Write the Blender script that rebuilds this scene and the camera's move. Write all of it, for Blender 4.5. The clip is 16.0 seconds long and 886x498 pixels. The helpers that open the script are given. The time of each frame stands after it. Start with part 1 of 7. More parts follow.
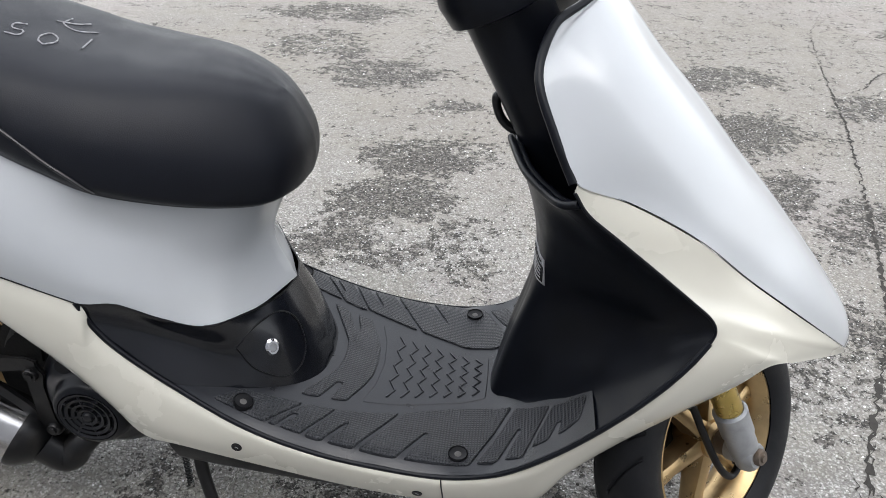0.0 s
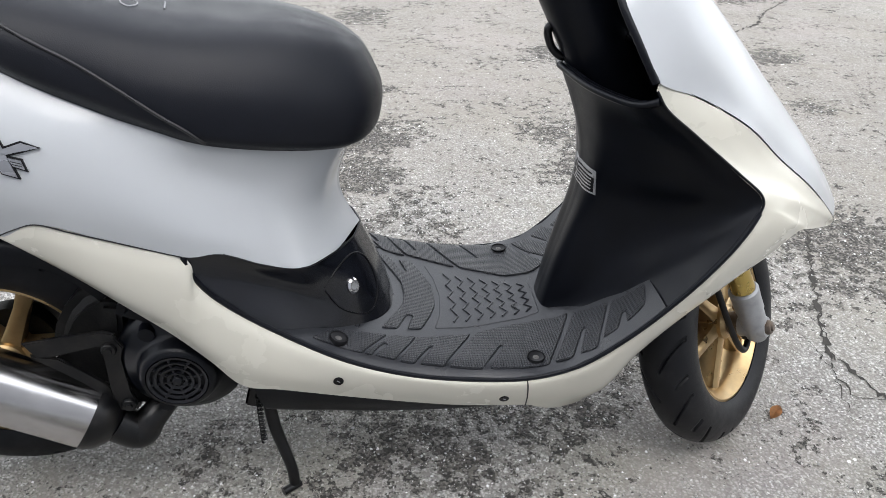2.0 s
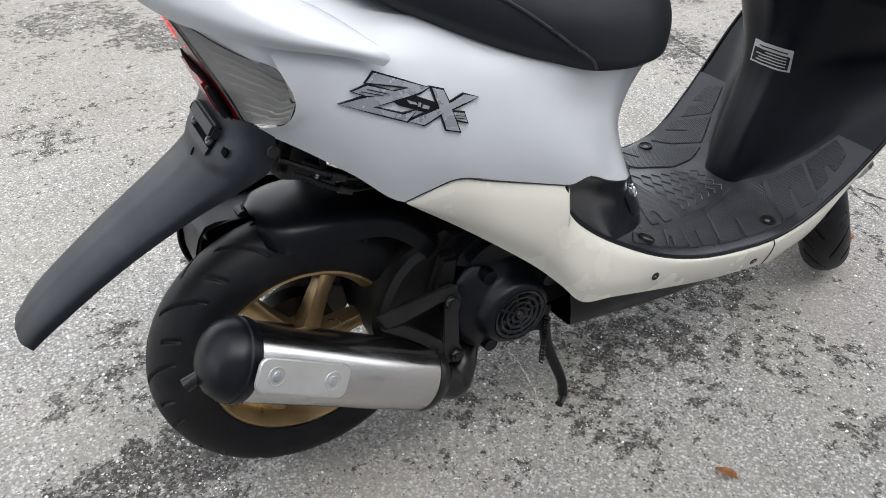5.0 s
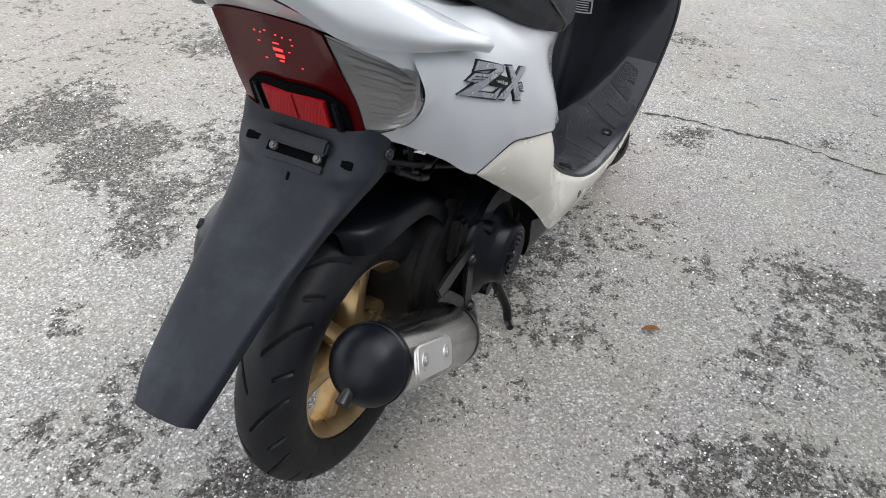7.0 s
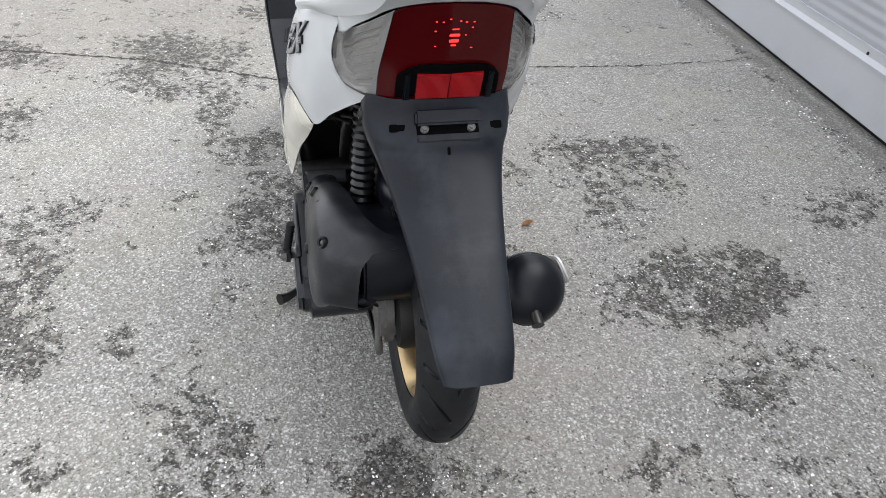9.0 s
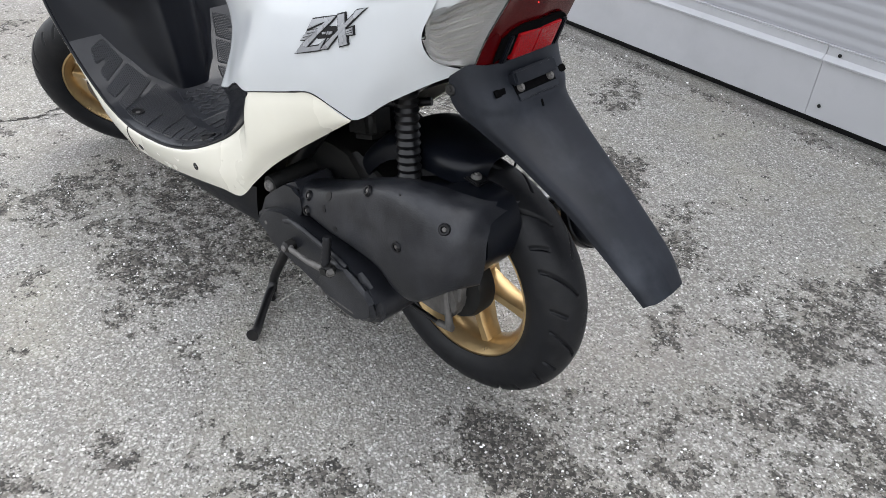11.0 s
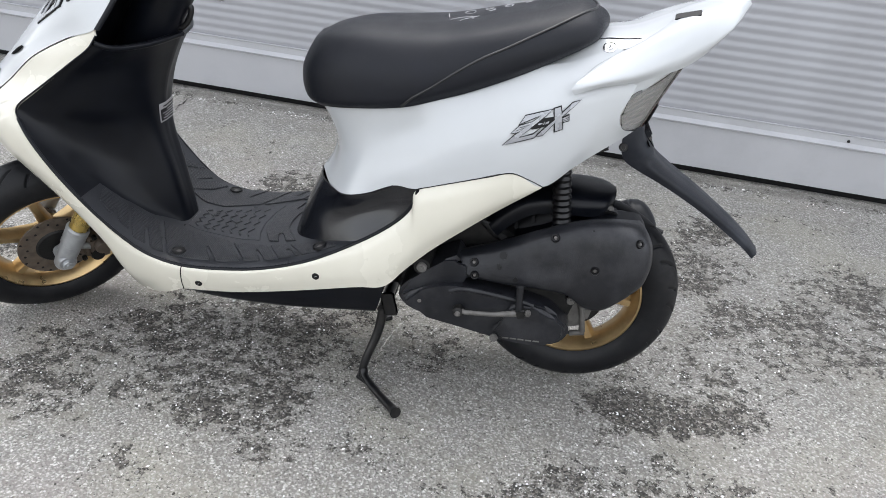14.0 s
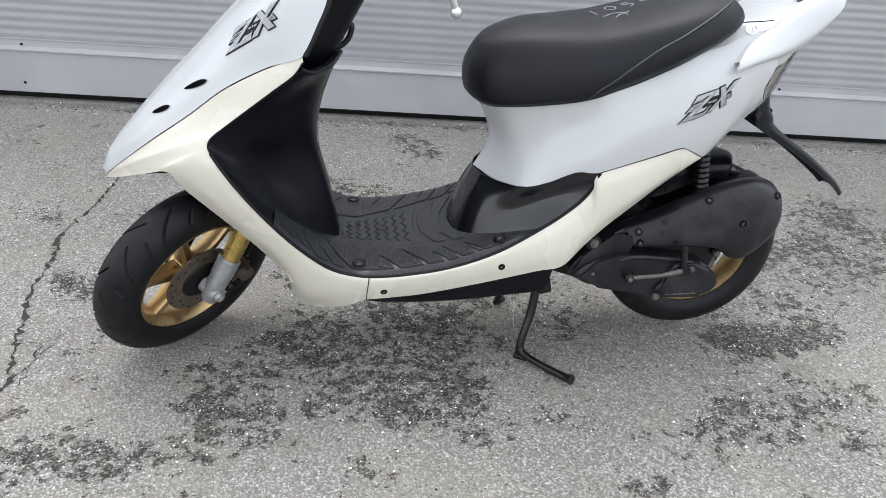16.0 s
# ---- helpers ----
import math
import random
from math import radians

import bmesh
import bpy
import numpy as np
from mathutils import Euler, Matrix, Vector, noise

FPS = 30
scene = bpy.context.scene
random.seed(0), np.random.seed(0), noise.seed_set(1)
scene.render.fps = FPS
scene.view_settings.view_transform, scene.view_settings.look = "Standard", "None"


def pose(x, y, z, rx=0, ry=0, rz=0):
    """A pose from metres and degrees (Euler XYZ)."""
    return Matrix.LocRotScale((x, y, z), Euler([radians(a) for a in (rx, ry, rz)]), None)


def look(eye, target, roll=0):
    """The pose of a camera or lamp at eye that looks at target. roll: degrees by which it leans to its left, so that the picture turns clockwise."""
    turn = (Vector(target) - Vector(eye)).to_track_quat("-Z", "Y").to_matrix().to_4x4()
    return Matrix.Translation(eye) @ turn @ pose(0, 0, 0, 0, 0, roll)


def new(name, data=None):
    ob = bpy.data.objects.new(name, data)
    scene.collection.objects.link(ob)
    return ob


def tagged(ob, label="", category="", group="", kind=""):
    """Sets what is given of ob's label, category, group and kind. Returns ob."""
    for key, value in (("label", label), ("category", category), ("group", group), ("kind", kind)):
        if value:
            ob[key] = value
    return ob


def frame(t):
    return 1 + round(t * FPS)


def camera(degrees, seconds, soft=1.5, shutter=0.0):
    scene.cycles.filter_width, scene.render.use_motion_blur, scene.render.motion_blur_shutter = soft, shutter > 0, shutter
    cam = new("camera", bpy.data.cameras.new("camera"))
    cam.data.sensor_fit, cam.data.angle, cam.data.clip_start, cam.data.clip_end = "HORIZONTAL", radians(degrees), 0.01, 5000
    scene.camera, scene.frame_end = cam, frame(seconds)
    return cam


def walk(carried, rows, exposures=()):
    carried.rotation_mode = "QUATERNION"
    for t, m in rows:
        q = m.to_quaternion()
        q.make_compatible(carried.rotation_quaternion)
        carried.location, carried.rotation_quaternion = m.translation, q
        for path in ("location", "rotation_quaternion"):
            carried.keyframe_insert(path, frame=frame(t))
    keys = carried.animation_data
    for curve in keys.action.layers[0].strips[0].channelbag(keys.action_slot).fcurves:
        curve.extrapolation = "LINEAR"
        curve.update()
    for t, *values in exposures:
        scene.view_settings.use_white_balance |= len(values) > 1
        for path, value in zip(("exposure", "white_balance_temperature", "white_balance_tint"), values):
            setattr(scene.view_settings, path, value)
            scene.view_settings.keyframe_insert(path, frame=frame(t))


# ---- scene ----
cam = camera(60.5, 16.0, soft=0.8)
METRES, EYE, TILT, LEAN, TURN = 4.917, 1.0378, 0.0, 0.0, 5.28
ROWS = [
    (0.0, 0.0, 0.0, 0.0, 1.02, -32.03, -1.64),
    (0.5, -0.0109, -0.0089, -0.0039, -2.8, -31.19, -2.13),
    (1.0, -0.0281, -0.0179, -0.0061, -6.3, -30.78, -1.6),
    (1.5, -0.0428, -0.0222, -0.0088, -9.2, -30.96, -1.21),
    (2.0, -0.0608, -0.0225, -0.0098, -12.03, -31.38, -1.08),
    (2.5, -0.0816, -0.0188, -0.0057, -14.84, -31.6, -1.54),
    (3.0, -0.1033, -0.0185, -0.0055, -18.02, -31.67, -2.23),
    (3.5, -0.1397, -0.0127, -0.0031, -21.62, -31.76, -2.47),
    (4.0, -0.1666, -0.0017, -0.0062, -25.11, -32.51, -1.93),
    (4.5, -0.1896, 0.0135, -0.0118, -29.42, -33.81, -0.97),
    (5.0, -0.2125, 0.0259, -0.0115, -34.43, -35.24, -0.25),
    (7.5, -0.3268, 0.1391, -0.0037, -78.09, -35.64, -3.71),
    (8.0, -0.347, 0.1777, -0.0039, -88.74, -35.17, -3.71),
    (8.5, -0.3424, 0.211, -0.0092, -98.51, -34.99, -3.23),
    (9.0, -0.3339, 0.2489, -0.0053, -107.56, -35.11, -2.83),
    (11.5, -0.2372, 0.3802, -0.0112, -148.2, -35.25, -2.81),
    (12.0, -0.2064, 0.4067, -0.0098, -155.36, -33.75, -3.48),
    (12.5, -0.1786, 0.4122, -0.0099, -161.82, -32.06, -3.78),
    (13.0, -0.1456, 0.4208, -0.0062, -167.9, -30.4, -4.68),
    (13.5, -0.1214, 0.4405, -0.0035, -173.12, -28.97, -5.2),
    (14.0, -0.0907, 0.4721, -0.0014, -177.82, -28.06, -5.38),
    (14.5, -0.0579, 0.4743, -0.0059, -181.59, -27.64, -5.09),
    (15.0, -0.0199, 0.4677, -0.0036, -185.24, -27.78, -4.61),
    (15.5, 0.0135, 0.4681, -0.0024, -189.2, -27.95, -4.19),
    (16.0, 0.0516, 0.4771, 0.0005, -193.4, -28.28, -3.98),
]
walk(cam, [(t, pose(0.8244, -0.8625, EYE, TILT, LEAN, TURN) @ pose(METRES * x, METRES * y, METRES * z, 90 + pitch, roll, yaw)) for t, x, y, z, yaw, pitch, roll in ROWS],
     exposures=[(0.0, 0.88), (2.0, 1.04), (4.5, 1.09), (7.5, 1.10), (9.0, 1.06), (11.5, 1.12), (12.5, 1.12), (14.0, 1.00), (16.0, 0.90)])

# ---- world, sun, exposure ----
from mathutils.bvhtree import BVHTree
from mathutils.geometry import delaunay_2d_cdt

world = bpy.data.worlds.new("overcast_sky")
scene.world = world
world.use_nodes = True
wn, wl = world.node_tree.nodes, world.node_tree.links
sky = wn.new("ShaderNodeTexSky")
sky.sky_type, sky.sun_disc = "NISHITA", False
sky.sun_elevation, sky.sun_rotation = radians(62), radians(180)
sky.air_density, sky.dust_density, sky.ozone_density = 1.2, 2.0, 1.5
tone = wn.new("ShaderNodeHueSaturation")
tone.inputs["Saturation"].default_value = 0.28
wl.new(sky.outputs[0], tone.inputs["Color"])
cloud = wn.new("ShaderNodeMix")
cloud.data_type = "RGBA"
cloud.inputs["Factor"].default_value = 0.5
cloud.inputs["B"].default_value = (3.3, 3.35, 3.5, 1)
wl.new(tone.outputs[0], cloud.inputs["A"])
wl.new(cloud.outputs["Result"], wn["Background"].inputs[0])
wn["Background"].inputs[1].default_value = 0.285
sun = new("sun", bpy.data.lights.new("sun", "SUN"))
sun.data.energy, sun.data.angle, sun.data.color = 0.62, radians(60), (0.995, 0.99, 1.0)
sun.matrix_world = look((0.5, -3.6, 6), (0.4, 0, 0))


# ---- materials ----
def material(name, base, rough=0.5, metal=0.0, vary=0.15, scale=40.0, bump=0.0, bump_scale=300.0, coat=0.0, spec=0.5, dirt=None, dirt_amount=0.0, dirt_scale=6.0):
    m = bpy.data.materials.new(name)
    m.use_nodes = True
    n, l = m.node_tree.nodes, m.node_tree.links
    b = n["Principled BSDF"]
    co = n.new("ShaderNodeTexCoord")
    tex = n.new("ShaderNodeTexNoise")
    tex.inputs["Scale"].default_value, tex.inputs["Detail"].default_value = scale, 6
    l.new(co.outputs["Object"], tex.inputs["Vector"])
    ramp = n.new("ShaderNodeMapRange")
    ramp.inputs["From Min"].default_value, ramp.inputs["From Max"].default_value = 0.3, 0.7
    ramp.inputs["To Min"].default_value, ramp.inputs["To Max"].default_value = 1 - vary, 1 + vary
    l.new(tex.outputs["Fac"], ramp.inputs["Value"])
    mul = n.new("ShaderNodeMix")
    mul.data_type, mul.blend_type = "RGBA", "MULTIPLY"
    mul.inputs["Factor"].default_value = 1.0
    mul.inputs["A"].default_value = (*base, 1)
    l.new(ramp.outputs[0], mul.inputs["B"])
    col = mul.outputs["Result"]
    if dirt:
        t2 = n.new("ShaderNodeTexNoise")
        t2.inputs["Scale"].default_value, t2.inputs["Detail"].default_value = dirt_scale, 9
        t2.inputs["Roughness"].default_value = 0.65
        l.new(co.outputs["Object"], t2.inputs["Vector"])
        r2 = n.new("ShaderNodeMapRange")
        r2.inputs["From Min"].default_value, r2.inputs["From Max"].default_value = 0.48, 0.75
        r2.inputs["To Max"].default_value = dirt_amount
        l.new(t2.outputs["Fac"], r2.inputs["Value"])
        mx = n.new("ShaderNodeMix")
        mx.data_type = "RGBA"
        l.new(r2.outputs[0], mx.inputs["Factor"])
        l.new(col, mx.inputs["A"])
        mx.inputs["B"].default_value = (*dirt, 1)
        col = mx.outputs["Result"]
    l.new(col, b.inputs["Base Color"])
    rr = n.new("ShaderNodeMapRange")
    rr.inputs["From Min"].default_value, rr.inputs["From Max"].default_value = 0.3, 0.7
    rr.inputs["To Min"].default_value, rr.inputs["To Max"].default_value = max(rough - 0.06, 0.02), min(rough + 0.06, 1)
    l.new(tex.outputs["Fac"], rr.inputs["Value"])
    l.new(rr.outputs[0], b.inputs["Roughness"])
    b.inputs["Metallic"].default_value = metal
    b.inputs["Specular IOR Level"].default_value = spec
    b.inputs["Coat Weight"].default_value = coat
    b.inputs["Coat Roughness"].default_value = 0.06
    if bump:
        t3 = n.new("ShaderNodeTexNoise")
        t3.inputs["Scale"].default_value, t3.inputs["Detail"].default_value = bump_scale, 3
        l.new(co.outputs["Object"], t3.inputs["Vector"])
        bp = n.new("ShaderNodeBump")
        bp.inputs["Strength"].default_value, bp.inputs["Distance"].default_value = bump, 0.001
        l.new(t3.outputs["Fac"], bp.inputs["Height"])
        l.new(bp.outputs[0], b.inputs["Normal"])
    return m


WHITE = material("white_pearl_paint", (0.482, 0.500, 0.516), 0.19, vary=0.02, scale=8, coat=0.35, spec=0.4, dirt=(0.46, 0.45, 0.42), dirt_amount=0.10, dirt_scale=14)
CREAM = material("yellowed_cream_paint", (0.62, 0.60, 0.52), 0.26, vary=0.03, scale=9, coat=0.5, dirt=(0.52, 0.485, 0.385), dirt_amount=0.12, dirt_scale=16)
BLACK = material("black_moulded_plastic", (0.0032, 0.0040, 0.0066), 0.34, vary=0.2, scale=30, bump=0.08, bump_scale=900, spec=0.22, dirt=(0.010, 0.0105, 0.012), dirt_amount=0.25)
GLOSSBLACK = material("shiny_black_plastic", (0.0050, 0.0058, 0.0085), 0.15, vary=0.3, scale=22, bump=0.06, bump_scale=500, spec=0.6, dirt=(0.020, 0.021, 0.024), dirt_amount=0.4, dirt_scale=24)
FLOORBLACK = material("floorboard_plastic", (0.0150, 0.0163, 0.0202), 0.33, spec=0.46, vary=0.2, scale=30, bump=0.2, bump_scale=700, dirt=(0.036, 0.037, 0.041), dirt_amount=0.35, dirt_scale=18)
GREYBLACK = material("faded_black_plastic", (0.0105, 0.0122, 0.0165), 0.42, vary=0.25, scale=14, bump=0.15, bump_scale=700, spec=0.18, dirt=(0.040, 0.045, 0.055), dirt_amount=0.6, dirt_scale=9)
CASE = material("engine_cover_plastic", (0.0085, 0.0092, 0.0118), 0.36, spec=0.33, vary=0.3, scale=25, bump=0.35, bump_scale=420, dirt=(0.046, 0.047, 0.052), dirt_amount=0.65, dirt_scale=11)
DARK = material("grimy_engine_metal", (0.006, 0.006, 0.006), 0.55, spec=0.3, vary=0.4, scale=40, bump=0.5, bump_scale=250, dirt=(0.035, 0.031, 0.027), dirt_amount=0.4, dirt_scale=20)
STEELBLACK = material("black_painted_steel", (0.0045, 0.0047, 0.0055), 0.34, spec=0.4, vary=0.3, scale=50, dirt=(0.05, 0.042, 0.036), dirt_amount=0.3, dirt_scale=30)
SEAT = material("seat_vinyl", (0.0056, 0.0067, 0.0106), 0.42, vary=0.12, scale=18, bump=0.35, bump_scale=1300, spec=0.25, dirt=(0.015, 0.0155, 0.018), dirt_amount=0.4, dirt_scale=7)
RUBBER = material("tyre_rubber", (0.0052, 0.0056, 0.0072), 0.50, spec=0.26, vary=0.25, scale=60, bump=0.2, bump_scale=500, dirt=(0.035, 0.035, 0.035), dirt_amount=0.25, dirt_scale=26)
GOLD = material("gold_wheel_paint", (0.47, 0.335, 0.170), 0.32, metal=0.85, vary=0.12, scale=30, dirt=(0.20, 0.15, 0.09), dirt_amount=0.35, dirt_scale=25)
GOLDTUBE = material("gold_anodised_tube", (0.52, 0.38, 0.12), 0.28, metal=0.8, vary=0.1, scale=50)
ALU = material("cast_aluminium", (0.36, 0.37, 0.38), 0.46, metal=0.55, vary=0.15, scale=60, bump=0.2, bump_scale=600)
STEEL = material("polished_stainless_steel", (0.60, 0.59, 0.585), 0.21, metal=1.0, vary=0.05, scale=30, dirt=(0.40, 0.36, 0.31), dirt_amount=0.3, dirt_scale=22)
BRUSHED = material("brushed_heat_shield", (0.60, 0.59, 0.57), 0.38, metal=0.75, vary=0.06, scale=30)
CHROME = material("chrome", (0.72, 0.72, 0.73), 0.12, metal=1.0, vary=0.04, scale=80)
RUST = material("rusty_brown_steel", (0.13, 0.105, 0.085), 0.5, metal=0.5, vary=0.3, scale=60, dirt=(0.16, 0.10, 0.06), dirt_amount=0.5, dirt_scale=40)
GEARBOX = material("dull_gearbox_alloy", (0.12, 0.115, 0.11), 0.6, metal=0.4, vary=0.3, scale=40, bump=0.4, bump_scale=300, dirt=(0.03, 0.027, 0.024), dirt_amount=0.6, dirt_scale=25)
PIPING = material("seat_piping", (0.012, 0.012, 0.013), 0.3)
CHALK = material("white_chalk_mark", (0.27, 0.27, 0.28), 0.9, vary=0.5, scale=200)
SILVER = material("silver_emblem", (0.30, 0.31, 0.33), 0.28, metal=0.4, vary=0.08, scale=60)
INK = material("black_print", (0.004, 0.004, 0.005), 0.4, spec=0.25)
LABEL = material("silver_label", (0.36, 0.36, 0.37), 0.35, metal=0.3, vary=0.05)
SHUTTER = material("grey_shutter_paint", (0.335, 0.34, 0.362), 0.40, metal=0.15, vary=0.04, scale=3, dirt=(0.235, 0.235, 0.245), dirt_amount=0.3, dirt_scale=2.5)
RAIL = material("grey_shutter_rail", (0.43, 0.435, 0.455), 0.38, metal=0.2, vary=0.04, scale=3, dirt=(0.26, 0.26, 0.27), dirt_amount=0.25, dirt_scale=4)
GRAVEL = material("gravel", (0.34, 0.33, 0.31), 0.8, vary=0.6, scale=55)
isle = GRAVEL.node_tree.nodes.new("ShaderNodeNewGeometry")
shade = GRAVEL.node_tree.nodes.new("ShaderNodeValToRGB")
for spot, (place, tone_at) in zip((shade.color_ramp.elements[0], shade.color_ramp.elements[1], shade.color_ramp.elements.new(0.35), shade.color_ramp.elements.new(0.75)), ((0.0, (0.05, 0.047, 0.040)), (1.0, (0.70, 0.69, 0.665)), (0.35, (0.13, 0.126, 0.112)), (0.75, (0.34, 0.335, 0.32)))):
    spot.position, spot.color = place, (*tone_at, 1)
GRAVEL.node_tree.links.new(isle.outputs["Random Per Island"], shade.inputs[0])
GRAVEL.node_tree.links.new(shade.outputs[0], GRAVEL.node_tree.nodes["Principled BSDF"].inputs["Base Color"])
# Flat black painted as the shade inside holes; also colours the black lamp surround.
HOLLOW = material("black_hollow_shade", (0.0015, 0.0015, 0.0018), 0.9, spec=0.05)
CRACK = material("crack_dirt", (0.035, 0.032, 0.028), 0.95, vary=0.3, scale=60)
SCRAPE = material("scraped_pale_stone", (0.50, 0.49, 0.46), 0.9, vary=0.5, scale=150)
LEAF = material("dry_leaf", (0.33, 0.15, 0.05), 0.7, vary=0.3, scale=90)
LEVER = material("bare_lever_alloy", (0.62, 0.62, 0.62), 0.3, metal=0.8)


def lens(name, colour, rough=0.08, mixed=0.5, ribs=120.0, bands="Z", deep=0.3):
    m = bpy.data.materials.new(name)
    m.use_nodes = True
    n, l = m.node_tree.nodes, m.node_tree.links
    b = n["Principled BSDF"]
    b.inputs["Base Color"].default_value = (*colour, 1)
    b.inputs["Roughness"].default_value = rough
    b.inputs["Transmission Weight"].default_value = mixed
    b.inputs["IOR"].default_value = 1.45
    co, w = n.new("ShaderNodeTexCoord"), n.new("ShaderNodeTexWave")
    w.inputs["Scale"].default_value = ribs
    w.bands_direction = bands
    l.new(co.outputs["Object"], w.inputs["Vector"])
    bp = n.new("ShaderNodeBump")
    bp.inputs["Strength"].default_value, bp.inputs["Distance"].default_value = deep, 0.002
    l.new(w.outputs["Fac"], bp.inputs["Height"])
    l.new(bp.outputs[0], b.inputs["Normal"])
    return m


def mat_material():
    """Floor pads: fine ribs that run across the machine."""
    m = material("ribbed_floor_pad", (0.0130, 0.0142, 0.0175), 0.40, vary=0.25, scale=14, spec=0.40, dirt=(0.045, 0.046, 0.050), dirt_amount=0.40, dirt_scale=15)
    n, l = m.node_tree.nodes, m.node_tree.links
    co, w = n.new("ShaderNodeTexCoord"), n.new("ShaderNodeTexWave")
    w.bands_direction = "X"
    w.inputs["Scale"].default_value = 80.0
    w.inputs["Distortion"].default_value = 0.0
    l.new(co.outputs["Object"], w.inputs["Vector"])
    bp = n.new("ShaderNodeBump")
    bp.inputs["Strength"].default_value, bp.inputs["Distance"].default_value = 0.7, 0.0016
    w2 = n.new("ShaderNodeTexWave")
    w2.bands_direction = "Y"
    w2.inputs["Scale"].default_value = 80.0
    l.new(co.outputs["Object"], w2.inputs["Vector"])
    both_ways = n.new("ShaderNodeMath")
    both_ways.operation = "MULTIPLY"
    l.new(w.outputs["Fac"], both_ways.inputs[0])
    l.new(w2.outputs["Fac"], both_ways.inputs[1])
    l.new(both_ways.outputs[0], bp.inputs["Height"])
    l.new(bp.outputs[0], n["Principled BSDF"].inputs["Normal"])
    return m


MAT = mat_material()
REDLENS = lens("red_tail_lens", (0.050, 0.0006, 0.0012), 0.16, 0.0, 30, "Z", 0.0)
REDLENS.node_tree.nodes["Principled BSDF"].inputs["Specular IOR Level"].default_value = 0.28
REFLECTOR = lens("red_reflector", (0.27, 0.004, 0.007), 0.15, 0.0, 200)
CLEARLENS = lens("smoked_clear_lens", (0.70, 0.695, 0.69), 0.02, 1.0, 14, "Z", 0.1)
BOWL = lens("ribbed_silver_bowl", (0.70, 0.70, 0.70), 0.20, 0.0, 20, "DIAGONAL", 1.0)
BOWL.node_tree.nodes["Principled BSDF"].inputs["Metallic"].default_value = 0.25


# emission that paints the red glints of the tail lamp
GLOW = bpy.data.materials.new("lamp_glint_red")
GLOW.use_nodes = True
GLOW.node_tree.nodes["Principled BSDF"].inputs["Base Color"].default_value = (0.6, 0.02, 0.02, 1)
GLOW.node_tree.nodes["Principled BSDF"].inputs["Emission Color"].default_value = (1.0, 0.03, 0.03, 1)
GLOW.node_tree.nodes["Principled BSDF"].inputs["Emission Strength"].default_value = 0.9


